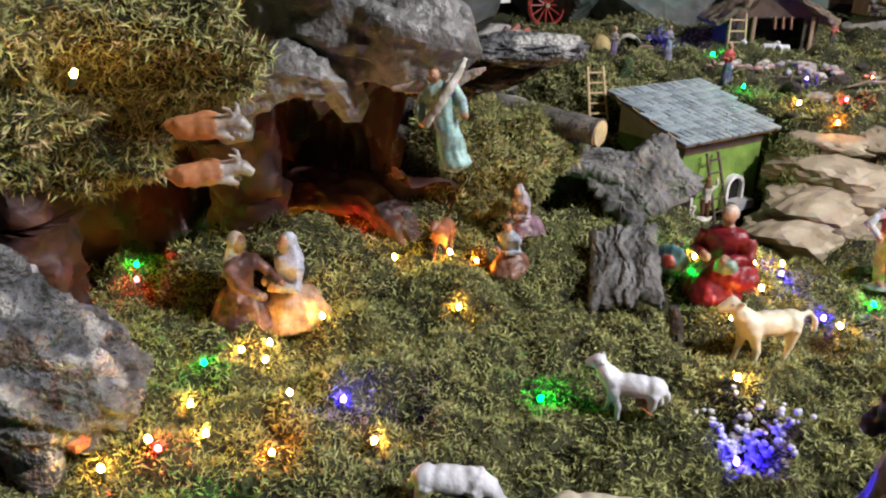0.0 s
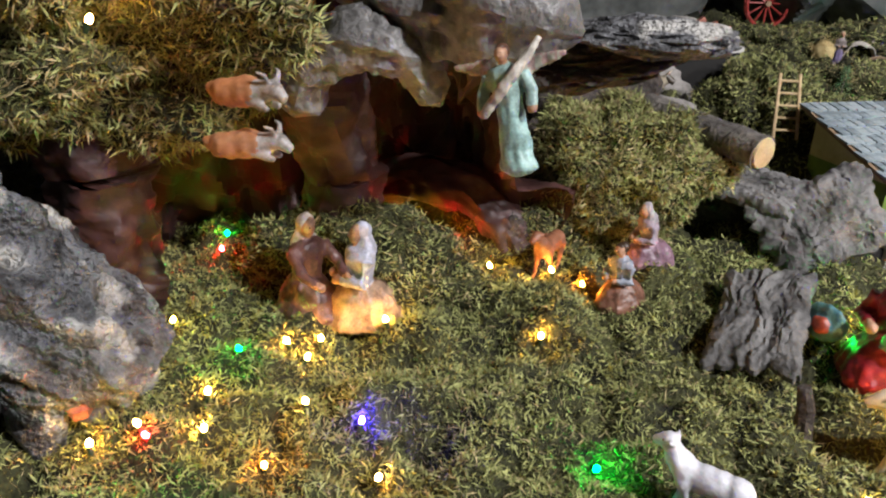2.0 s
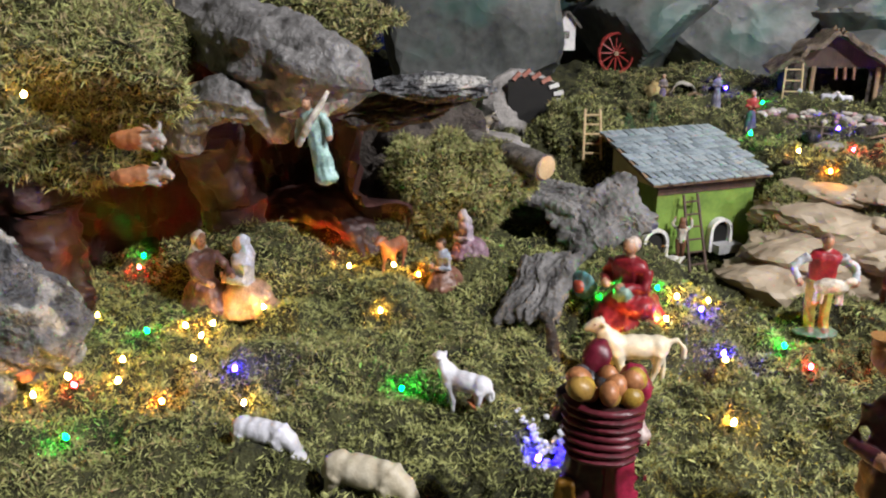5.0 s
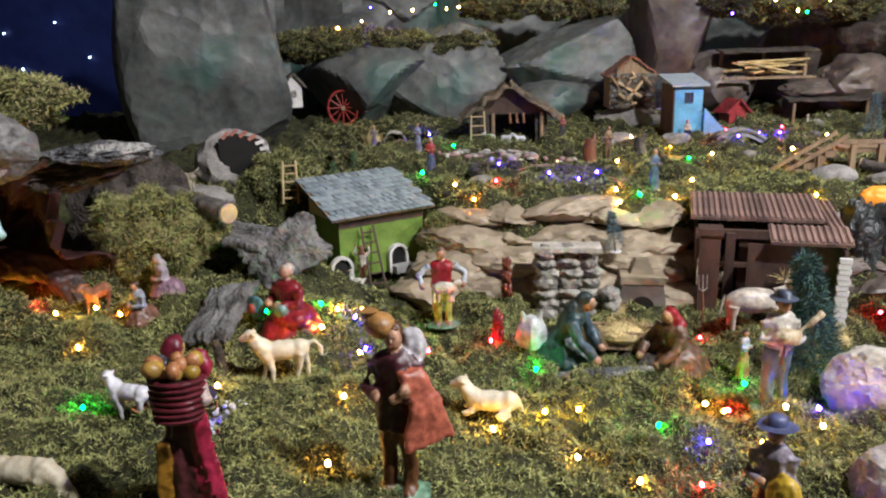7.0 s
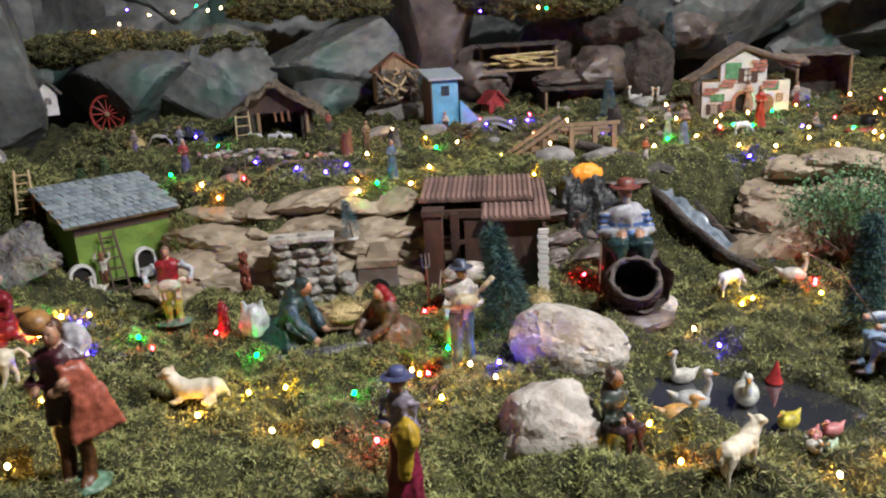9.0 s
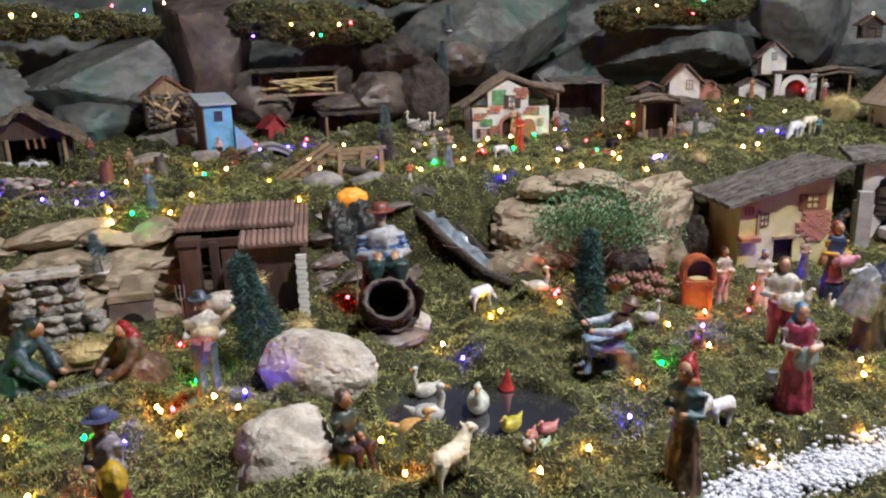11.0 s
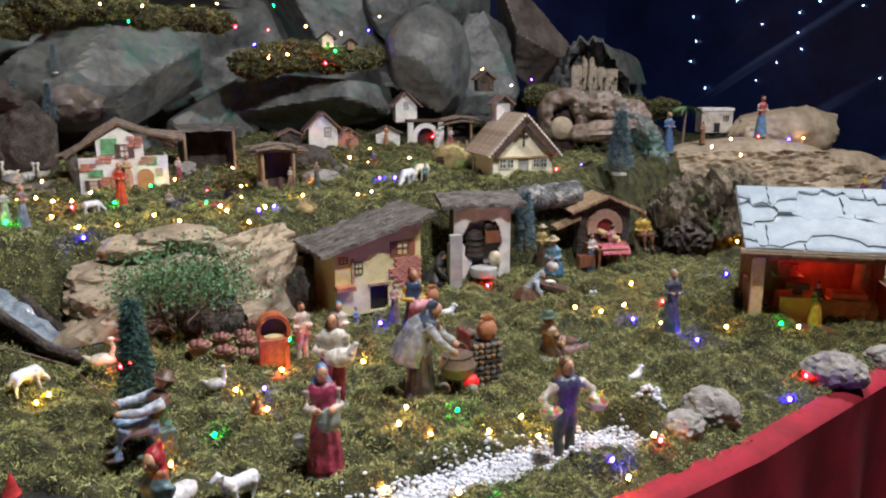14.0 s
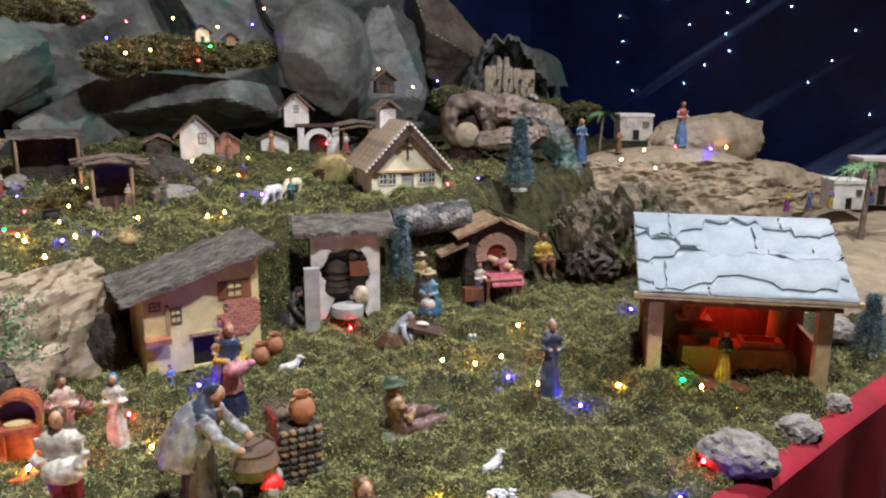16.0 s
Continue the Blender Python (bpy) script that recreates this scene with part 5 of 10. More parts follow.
def yellow_house():
    ob = base("yellow_house", pose(2.515, 0.865, 0.045, 0, 0, -20), "yellow plastered house with a bark roof and a brick patch", "house")
    w, d, hl, hr = 0.235, 0.165, 0.170, 0.235
    t = 0.006
    dx0, dx1 = 0.092, 0.142
    k = lambda x: hl + (hr - hl) * (x + w / 2) / w

    def upright(name, y, outline):
        n = len(outline)
        part(name, Geo().add([(a, y, c) for a, c in outline] + [(a, y + t, c) for a, c in outline],
                             [tuple(range(n)), tuple(reversed(range(n, 2 * n)))] + [(i, i + n, (i + 1) % n + n, (i + 1) % n) for i in range(n)]), YELLOW, ob, smooth=0)
    x0, x1, q0, q1 = -w / 2, w / 2, -w / 2 + dx0, -w / 2 + dx1
    upright("front_wall", -d / 2, [(x0, 0), (q0, 0), (q0, 0.07), (q1, 0.07), (q1, 0), (x1, 0), (x1, k(x1)), (x0, k(x0))])
    upright("back_wall", d / 2 - t, [(x0, 0), (x1, 0), (x1, k(x1)), (x0, k(x0))])
    part("side_wall", Geo().box((t, d - 2 * t, hl), (-w / 2 + t / 2, 0, 0)), YELLOW, ob, smooth=0)
    part("side_wall", Geo().box((t, d - 2 * t, hr), (w / 2 - t / 2, 0, 0)), YELLOW, ob, smooth=0)
    part("floor_board", Geo().box((w - 2 * t, d - 2 * t, 0.003)), YELLOW, ob, smooth=0)
    # black board behind the door hole, in place of the room's shade
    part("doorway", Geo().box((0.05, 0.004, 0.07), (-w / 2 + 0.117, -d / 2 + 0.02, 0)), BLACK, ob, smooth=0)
    part("lintel", Geo().box((0.062, 0.009, 0.007), (-w / 2 + 0.117, -d / 2 - 0.001, 0.07)), WOOD, ob, smooth=0)
    part("canopy", Geo().box((0.05, 0.026, 0.012), (-w / 2 + 0.022, -d / 2 - 0.008, 0.07), (8, 0, 0)), TERRACOTTA, ob, "small tiled canopy")
    part("post", Geo().box((0.007, 0.008, 0.06), (-w / 2 + 0.045, -d / 2 - 0.003, 0.085)), WOOD, ob, smooth=0)
    window(ob, -w / 2 + 0.062, -d / 2, 0.105, 0.022, 0.032)
    window(ob, w / 2 - 0.052, -d / 2, 0.142, 0.034, 0.036, WOOD_RED, WOOD_RED)
    window(ob, -w / 2 + 0.022, -d / 2, 0.135, 0.022, 0.018, WOOD_RED)
    patch = base("brick_patch", pose(w / 2 - 0.042, -d / 2 - 0.002, 0.062), "bare red brick patch", "")
    patch.parent = ob
    r = random.Random(8)
    br = mesh_of(Geo().box((0.0135, 0.006, 0.0062), (0, 0, 0)), "brick", BRICK, 0)
    for j in range(11):
        half = [1, 1.6, 2.2, 2.6, 3.1, 3.3, 3, 2.6, 2.5, 2.5, 2.3][j]
        for i in range(-3, 4):
            if abs(i + 0.25 * (j % 2)) <= half and i < 3:
                b = new("brick", br)
                b.parent = patch
                b.matrix_basis = pose((i + 0.5 * (j % 2)) * 0.0142, r.uniform(-0.0008, 0.0008), j * 0.0069)
    roof = base("roof", Matrix(), "", "")
    roof.parent = ob

    def top(u, v):
        x = -w / 2 - 0.045 + (w + 0.075) * u
        return (x + 0.006 * noise.noise((v * 8, u, 4)), -d / 2 - 0.032 + (d + 0.06) * v + 0.006 * noise.noise((u * 9, v, 4)), hl + (hr - hl) * (x + w / 2) / w + 0.010 + 0.005 * noise.noise((u * 8, v * 7, 1)) + 0.004 * noise.noise((u * 22, v * 20, 1)))
    part("bark_sheet", Geo().slab(top, 46, 36, 0.010), BARK, roof, smooth=30)
    return ob


yellow_house()


def amphora(label, x, y, h, z=None, mat=TERRACOTTA, group="clay jars", tilt=0, face=0):
    g = Geo().lathe([(0.18 * h, 0), (0.36 * h, 0.2 * h), (0.42 * h, 0.45 * h), (0.34 * h, 0.7 * h), (0.19 * h, 0.84 * h), (0.26 * h, h), (0.20 * h, 0.98 * h), (0.15 * h, 0.82 * h)], n=16)
    ob = base("clay_jar", pose(x, y, on(x, y, -0.002) if z is None else z, tilt, 0, face), label, "jar", group)
    part("body", g, mat, ob)
    for s in (-1, 1):
        part("handle", Geo().tube([(s * 0.2 * h, 0, 0.9 * h), (s * 0.4 * h, 0, 0.85 * h), (s * 0.4 * h, 0, 0.6 * h)], 0.035 * h, 6), mat, ob)
    return ob


amphora("round clay jar by the yellow house", 2.585, 0.735, 0.05)
amphora("round clay jar by the yellow house", 2.612, 0.722, 0.046)


def chapel():
    ob = base("chapel", pose(3.355, 1.03, 0.297, 0, 0, -31.5), "cream wooden chapel with a ridged plank roof", "chapel")
    w, d, h, rise = 0.215, 0.22, 0.100, 0.114
    walls(ob, CREAM, w, d, h, [(0.090, 0.0, 0.128, 0.070), (0.02, 0.038, 0.075, 0.070), (0.142, 0.038, 0.195, 0.070)], rise)
    gable_roof(ob, w, d, h, rise, 0.020, PLANK, 9, thick=0.006)
    a = math.degrees(math.atan2(rise, w / 2))
    for s in (-1, 1):
        part("barge_board", Geo().box((0.172, 0.006, 0.018), (s * 0.084, 0, -0.021)), WOOD_DARK, ob, smooth=0).matrix_basis = pose(0, -d / 2 - 0.022, h + rise, 0, s * a, 0)
        for i in range(14):
            p = part("trim_bead", Geo().ball((0, 0, 0), 0.0042, 0, 6), WHITEWASH, ob)
            p.matrix_basis = pose(s * (0.006 + i * 0.0095), -d / 2 - 0.027, h + rise + 0.004 - (0.006 + i * 0.0095) * rise / (w / 2))
    for x in (0.0475, 0.1685):
        for k in (-1, 1):
            window(ob, x - w / 2 + k * 0.014, -d / 2, 0.038, 0.024, 0.032, CREAM)
    part("door", Geo().box((0.036, 0.004, 0.068), (0.0015, -d / 2 + 0.006, 0)), MORTAR_GREY, ob, "grey double door", smooth=0)
    part("lintel", Geo().box((w * 0.98, 0.008, 0.006), (0, -d / 2 - 0.003, 0.073)), WOOD_PALE, ob, smooth=0)
    cr = Geo().box((0.006, 0.004, 0.052), (0, 0, 0)).box((0.028, 0.004, 0.006), (0, 0, 0.03)).ball((0, 0, 0.052), 0.005, n=6).ball((-0.014, 0, 0.033), 0.004, n=6).ball((0.014, 0, 0.033), 0.004, n=6)
    part("cross", cr, WOOD_DARK, ob, "dark wooden cross", smooth=0).location = (0, -d / 2 - 0.004, 0.112)
    tw = base("turret", pose(-0.01, d / 2 - 0.03, h + rise - 0.03), "small white bell turret", "")
    tw.parent = ob
    part("tower", Geo().box((0.05, 0.05, 0.065)), WHITEWASH, tw, smooth=0)
    cap = Geo()
    for s in (-1, 1):
        cap.m = pose(0, 0, 0.09, 0, s * 38, 0)
        cap.box((0.05, 0.08, 0.006), (s * 0.024, 0, 0))
    cap.m = Matrix()
    cap.wall(0.05, 0.001, 0.05, (), 0.02)
    part("cap", cap, ROOF_BROWN, tw, smooth=0)
    return ob


chapel()


THATCH = shade("shaggy_bark_thatch", (0.27, 0.215, 0.155), (0.05, 0.038, 0.028), 0.95, 0, 45, 1.0, 0.010, stretch=(1, 3, 1))


def straw_hut():
    ob = base("straw_hut", pose(0.84, 2.05, 0.28, 0, 0, -3), "open wooden hut with a shaggy bark roof", "hut")
    w, d, h, rise = 0.225, 0.12, 0.10, 0.075
    walls(ob, BARK_DARK, w, d, h, [(0.055, 0, 0.19, h * 0.96)])
    part("gable", Geo().add([(-w / 2, -d / 2, h), (w / 2, -d / 2, h), (0, -d / 2, h + rise), (-w / 2, -d / 2 + 0.006, h), (w / 2, -d / 2 + 0.006, h), (0, -d / 2 + 0.006, h + rise)], [(0, 1, 2), (5, 4, 3), (0, 2, 5, 3), (1, 4, 5, 2), (0, 3, 4, 1)]), WOOD_DARK, ob, smooth=0)
    gable_roof(ob, w, d, h, rise, 0.034, THATCH, 0, 0.010, 0.012)
    for x in (-0.05, 0.095):
        part("post", Geo().tube([(x, -d / 2 - 0.008, 0), (x, -d / 2 - 0.008, h)], 0.006, 7), WOOD, ob)
    for i in range(3):
        part("hanging_sausage", Geo().tube([(0.0 + 0.02 * i, -d / 2 - 0.01, h), (0.002 + 0.02 * i, -d / 2 - 0.012, h - 0.03)], 0.004, 6), paint(0.3, 0.15, 0.1), ob)
    return ob


straw_hut()


def blue_house():
    ob = base("blue_house", pose(1.365, 2.02, 0.275, 0, 0, 4), "tall narrow blue house with outside steps", "house")
    walls(ob, BLUEWASH, 0.085, 0.10, 0.17, [(0.03, 0.12, 0.055, 0.15)], 0)
    part("side_wall", Geo().box((0.004, 0.10, 0.175), (-0.0455, 0, 0)), WOOD_DARK, ob, smooth=0)
    shed_roof(ob, 0.085, 0.10, 0.168, 0.195, 0.014, SLATE, 0.006, 0.001)
    window(ob, 0.0, -0.05, 0.12, 0.025, 0.03)
    st = base("staircase", pose(0.07, -0.03, 0), "blue outside steps", "")
    st.parent = ob
    for i in range(6):
        box_part("step", (0.012, 0.06, 0.085 - i * 0.013), (-0.02 + i * 0.012, 0, 0), BLUEWASH, st)
    part("parapet", Geo().add([(-0.026, -0.034, 0.105), (0.055, -0.034, 0.02), (0.055, -0.034, 0.0), (-0.026, -0.034, 0), (-0.026, -0.028, 0.105), (0.055, -0.028, 0.02), (0.055, -0.028, 0), (-0.026, -0.028, 0)], [(0, 1, 2, 3), (7, 6, 5, 4), (0, 4, 5, 1), (1, 5, 6, 2), (2, 6, 7, 3), (3, 7, 4, 0)]), BLUEWASH, st, smooth=0)
    # no cellar is cut: its shade is a flat black arch
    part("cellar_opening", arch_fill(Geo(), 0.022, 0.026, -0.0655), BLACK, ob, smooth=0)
    return ob


blue_house()


def small_house(name, label, x, y, z, w, d, h, rise, face, wall, roof, door=None, wins=(), over=0.012, pieces=0):
    ob = base(name, pose(x, y, z, 0, 0, face), label, "house")
    holes = [(door[0] - door[1] / 2 + w / 2, 0, door[0] + door[1] / 2 + w / 2, door[2])] if door else []
    walls(ob, wall, w, d, h, holes, rise)
    gable_roof(ob, w, d, h, rise, over, roof, pieces, 0.002, 0.006)
    if door:
        part("door", Geo().box((door[1], 0.003, door[2]), (door[0], -d / 2 + 0.006, 0)), WOOD_DARK, ob, smooth=0)
    for wx, wz, ww, wh in wins:
        window(ob, wx, -d / 2, wz, ww, wh)
    return ob


small_house("red_house", "tiny red wooden house with a red roof", 1.59, 2.20, 0.30, 0.06, 0.06, 0.05, 0.03, 12, RED_PAINT, RED_PAINT, (0.0, 0.018, 0.03))
small_house("white_house", "small white house among the dark rocks", 0.155, 2.20, 0.40, 0.05, 0.05, 0.075, 0.03, 15, WHITEWASH, BARK, None, ((0, 0.035, 0.014, 0.018),))
small_house("white_house", "tall white house with a brown tiled roof", 3.36, 2.08, 0.33, 0.125, 0.10, 0.10, 0.06, -32, WHITEWASH, ROOF_BROWN, None, ((0.02, 0.06, 0.028, 0.04),), 0.02, 5)
small_house("brown_house", "low brown wing of the white house", 3.245, 2.16, 0.31, 0.09, 0.09, 0.09, 0.02, -32, BARK_DARK, ROOF_BROWN, None, ((0, 0.04, 0.02, 0.02),))
small_house("brown_house", "low reddish wing of the white house", 3.47, 2.04, 0.31, 0.09, 0.08, 0.08, 0.03, -32, BRICK, ROOF_BROWN, None, ((0.0, 0.035, 0.018, 0.03),))
small_house("church", "small white church tower with an open gable", 3.78, 1.98, 0.44, 0.10, 0.09, 0.085, 0.045, -36, WHITEWASH, ROOF_BROWN, None, ((0, 0.06, 0.02, 0.03),), 0.02, 5)
small_house("lean_to", "white lean-to house with a grey roof", 3.66, 1.98, 0.305, 0.11, 0.08, 0.09, 0.025, -36, WHITEWASH, BARK, None, ((-0.01, 0.03, 0.02, 0.03),))
small_house("hillside_house", "tiny pink and white house high on the mountain", 3.44, 2.12, 0.775, 0.05, 0.04, 0.04, 0.02, -30, CREAM, BARK_DARK, (0, 0.014, 0.02))
small_house("hillside_house", "tiny brown house high on the mountain", 3.55, 2.09, 0.765, 0.035, 0.04, 0.03, 0.015, -30, WOOD, BARK_DARK)
small_house("white_house", "white cottage on the far ledge of the mountain", 0.62, 2.42, 0.74, 0.09, 0.06, 0.06, 0.03, 5, WHITEWASH, BARK_DARK, (0, 0.016, 0.03), ((0.025, 0.02, 0.014, 0.016),))
small_house("hillside_house", "small brown shed among the rocks", 4.05, 1.72, 0.58, 0.08, 0.06, 0.06, 0.03, -35, BARK_DARK, ROOF_BROWN, (0, 0.03, 0.04))


def open_stable(label, x, y, z, w, d, h, face, roof_mat=BARK, back=BARK_DARK, beast=True, name="stable", log_roof=False):
    """A box open to -y, with posts and a shallow roof."""
    ob = base(name, pose(x, y, z, 0, 0, face), label, "stable")
    part("back_wall", Geo().box((w, 0.006, h), (0, d / 2 - 0.003, 0)), back, ob, smooth=0)
    for s in (-1, 1):
        part("side_wall", Geo().box((0.006, d - 0.006, h), (s * (w / 2 - 0.003), -0.003, 0)), back, ob, smooth=0)
    part("floor_board", Geo().box((w, d, 0.004), (0, 0, -0.003)), back, ob, smooth=0)
    for s in (-1, 1):
        part("post", Geo().tube([(s * (w / 2 - 0.006), -d / 2 - 0.004, 0), (s * (w / 2 - 0.006), -d / 2 - 0.004, h)], 0.005, 7), WOOD, ob)
    if log_roof:
        r = random.Random(int(w * 999))
        for i in range(22):
            y, a = -d / 2 - 0.02 + (d + 0.03) * r.random(), r.uniform(-0.02, 0.02)
            z = h + 0.004 + 0.022 * r.random()
            part("stick", Geo().tube([(-w / 2 - 0.03 + r.uniform(-0.02, 0.03), y - a, z - r.uniform(0, 0.012)), (r.uniform(-0.02, 0.02), y, z + 0.006), (w / 2 + 0.03 + r.uniform(-0.03, 0.02), y + a, z - r.uniform(0, 0.012))], [0.004, 0.006, 0.004], 7), TWIG if i % 3 else BARK_DARK, ob)
        for i in range(6):
            x = -w / 2 + 0.01 + i * (w - 0.02) / 5
            part("plank", Geo().box((0.012, 0.005, h * r.uniform(0.25, 0.5)), (x, -d / 2 - 0.006, 0), (0, r.uniform(-8, 8), 0)), WOOD_DARK if i % 2 else WOOD, ob, smooth=0)
    else:
        shed_roof(ob, w, d, h, h + 0.015, 0.015, roof_mat, 0.007, 0.004)
    part("sill", Geo().box((w * 1.02, 0.012, 0.008), (0, -d / 2 - 0.01, 0)), WOOD, ob, smooth=0)
    return ob


open_stable("low open stable with small animals", 1.90, 2.22, 0.285, 0.24, 0.10, 0.085, -6, BARK_DARK)
rock("roof_stone", 151, PAPER_BROWN, (1.91, 2.25, 0.405), (0.15, 0.075, 0.034), 4, "dark mossy stone lying on the stable roof", planes=10, flat=0.6, crumple=0.12, freq=4)
open_stable("dark open shed with a tiled eave", 2.76, 2.03, 0.28, 0.19, 0.12, 0.165, -20)


def crib_arch():
    ob = base("crib_arch", pose(3.80, 1.865, 0.30, 0, 0, -36), "white arched crib front lit red inside", "stable")
    part("arch", arch(Geo(), 0.085, 0.115, 0.022, 0.016), WHITEWASH, ob, smooth=50)
    # black sheet paints the shade inside the crib arch
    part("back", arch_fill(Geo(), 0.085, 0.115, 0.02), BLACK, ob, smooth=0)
    for s in (-1, 1):
        part("pillar", Geo().box((0.026, 0.024, 0.14), (s * 0.072, 0, 0)), WHITEWASH, ob, smooth=0)
    part("ledge", Geo().box((0.18, 0.05, 0.012), (0, 0.01, 0.142)), WOOD_DARK, ob, smooth=0)


crib_arch()
open_stable("open crib stable beside the church", 3.95, 1.80, 0.305, 0.12, 0.10, 0.13, -36, log_roof=True, name="crib_stable")
open_stable("ruined wooden hut under a roof of sticks", 2.69, 1.49, 0.255, 0.11, 0.09, 0.14, -28, log_roof=True, name="stick_hut", back=WOOD_DARK)


def hay_shelter():
    ob = base("hay_rack", pose(1.73, 2.30, 0.44, 0, 0, -4), "weathered hay rack of sticks over a dark hollow", "rack")
    r = random.Random(3)
    for x in (-0.14, 0.0, 0.14):
        part("post", Geo().box((0.01, 0.01, 0.09), (x, 0.03, 0)), WOOD, ob, smooth=0)
    part("rail", Geo().box((0.30, 0.012, 0.008), (0, -0.04, 0.0)), WOOD, ob, smooth=0)
    part("back_board", Geo().box((0.30, 0.006, 0.085), (0, 0.05, 0)), WOOD_DARK, ob, smooth=0)
    for i in range(14):
        part("stick", Geo().tube([(-0.14 + r.uniform(0, 0.1), -0.03 + r.uniform(-0.01, 0.05), 0.012 + 0.05 * r.random()), (0.02 + r.uniform(0, 0.12), -0.03 + r.uniform(-0.01, 0.05), 0.012 + 0.05 * r.random())], 0.004, 6), STRAW, ob)
    shed_roof(ob, 0.29, 0.07, 0.085, 0.095, 0.01, BARK_DARK, 0.005, 0.003)


hay_shelter()


def stone_hut():
    ob = base("stone_hut", pose(1.255, 2.24, 0.365, 0, 0, 0), "small rubble-stone hut with a wooden gable and wheel", "hut")
    w, d, h, rise = 0.145, 0.09, 0.105, 0.055
    walls(ob, WOOD, w, d, h, [(0.075, 0, 0.115, 0.065)], rise)
    r = random.Random(6)
    st = [mesh_of(boulder(60 + k, 8, 0.7, 0.08, 3, 1), "stone", STONE_GREY if k else PAPER_TAN, 0) for k in range(3)]
    for j in range(7):
        for i in range(9):
            x = -w / 2 + 0.008 + i * 0.0165 + (j % 2) * 0.006
            if not (0.0 < x < 0.045 and j < 4) and x < w / 2:
                o = new("stone", st[r.randrange(3)])
                o.parent = ob
                o.matrix_basis = pose(x, -d / 2 - 0.001, 0.008 + j * 0.0155, r.uniform(0, 60), r.uniform(0, 60), 0) @ Matrix.Diagonal((r.uniform(0.009, 0.016), 0.013, r.uniform(0.008, 0.014), 1))
    gable_roof(ob, w, d, h, rise, 0.008, WOOD_RED, 0, 0.004)
    for i in range(14):
        x, z = r.uniform(-0.06, 0.06), r.uniform(0.01, 0.12)
        part("stick", Geo().tube([(x, -d / 2 - 0.016, z), (x + r.uniform(-0.03, 0.03), -d / 2 - 0.022, z + r.uniform(-0.03, 0.04))], 0.004, 6), (WOOD, WOOD_PALE, BARK_DARK)[i % 3], ob)
    part("door", Geo().box((0.04, 0.004, 0.062), (0.0225, -d / 2 + 0.008, 0)), WOOD_DARK, ob, smooth=0)
    part("beam", Geo().box((0.10, 0.008, 0.008), (-0.01, -d / 2 - 0.012, 0.055), (0, 32, 0)), WOOD_PALE, ob, smooth=0)
    part("beam", Geo().box((0.08, 0.008, 0.008), (0.01, -d / 2 - 0.012, 0.055), (0, -50, 0)), WOOD_PALE, ob, smooth=0)
    return ob


stone_hut()
rock("stone_ledge", 52, STONE_GREY, (1.26, 2.235, 0.325), (0.115, 0.09, 0.042), 0, "pale flat stone ledge under the stone hut", planes=10, flat=0.55, crumple=0.05)


def painted_house():
    ob = base("painted_house", pose(2.375, 1.905, 0.265, 0, 0, -24) @ Matrix.Scale(1.2, 4), "white house with red bricks, green plaster and twig roof", "house")
    w, d, h = 0.225, 0.11, 0.10
    walls(ob, WHITEWASH, w, d, h, [(0.085, 0, 0.125, 0.07)], 0)
    up = Geo()
    up.m = pose(-0.066, -d / 2, h)
    up.wall(0.118, 0.045, 0.05, (), 0.034)
    part("upper_wall", up, WHITEWASH, ob, smooth=0)
    gp = paint(0.16, 0.42, 0.22)
    for x, z, sx, sz in ((-0.034, 0.108, 0.040, 0.042), (-0.072, 0.048, 0.036, 0.020), (0.070, 0.076, 0.028, 0.022)):
        part("green_plaster", Geo().box((sx, 0.003, sz), (x, -d / 2 - 0.0015, z)), gp, ob, "green plaster patch", smooth=0)
    r = random.Random(9)
    br = mesh_of(Geo().box((0.017, 0.006, 0.0085), (0, 0, 0)), "brick", BRICK, 0)
    for x, z, rows in ((-0.060, 0.086, 2), (-0.104, 0.066, 2), (-0.058, 0.008, 4), (0.020, 0.126, 3), (0.046, 0.080, 2)):
        for j in range(rows):
            for i in range(2):
                b = new("brick", br)
                b.parent = ob
                b.matrix_basis = pose(x + i * 0.0185 + (j % 2) * 0.006 + r.uniform(-0.002, 0.002), -d / 2 - 0.0014 + r.uniform(-0.0006, 0.0006), z + j * 0.0104, 0, r.uniform(-4, 4), 0)
    wo = base("doorway", pose(-0.0075, -d / 2 - 0.001, 0), "", "")
    wo.parent = ob
    part("arch", arch(Geo(), 0.038, 0.068, 0.008, 0.01), BRICK, wo, smooth=50)
    # the archway's shade, painted as a black sheet
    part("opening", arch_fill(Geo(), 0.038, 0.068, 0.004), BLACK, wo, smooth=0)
    wo = base("gate", pose(0.052, -d / 2 - 0.002, 0), "", "")
    wo.parent = ob
    part("leaf", arch_fill(Geo(), 0.042, 0.066, -0.003), TERRACOTTA, wo, "terracotta arched door leaf", smooth=0)
    window(ob, 0.004, -d / 2, 0.098, 0.024, 0.036, WOOD_DARK, WOOD_DARK)
    window(ob, -0.080, -d / 2, 0.014, 0.020, 0.026, WOOD, WOOD_DARK)
    window(ob, 0.088, -d / 2, 0.045, 0.016, 0.020, WOOD)
    for i in range(10):
        a = r.uniform(-0.02, 0.02)
        part("branch", Geo().tube([(-0.15 + a, -d / 2 + i * 0.012, h + 0.004), (-0.07, -d / 2 + i * 0.012, h + 0.050 + a * 0.5), (-0.01, -d / 2 + i * 0.012, h + 0.088 + a * 0.4), (0.07, -d / 2 + i * 0.012, h + 0.062), (0.15 + a, -d / 2 + i * 0.012, h + 0.035 + a)], [0.005, 0.008, 0.009, 0.008, 0.005], 7), TWIG, ob)
    return ob


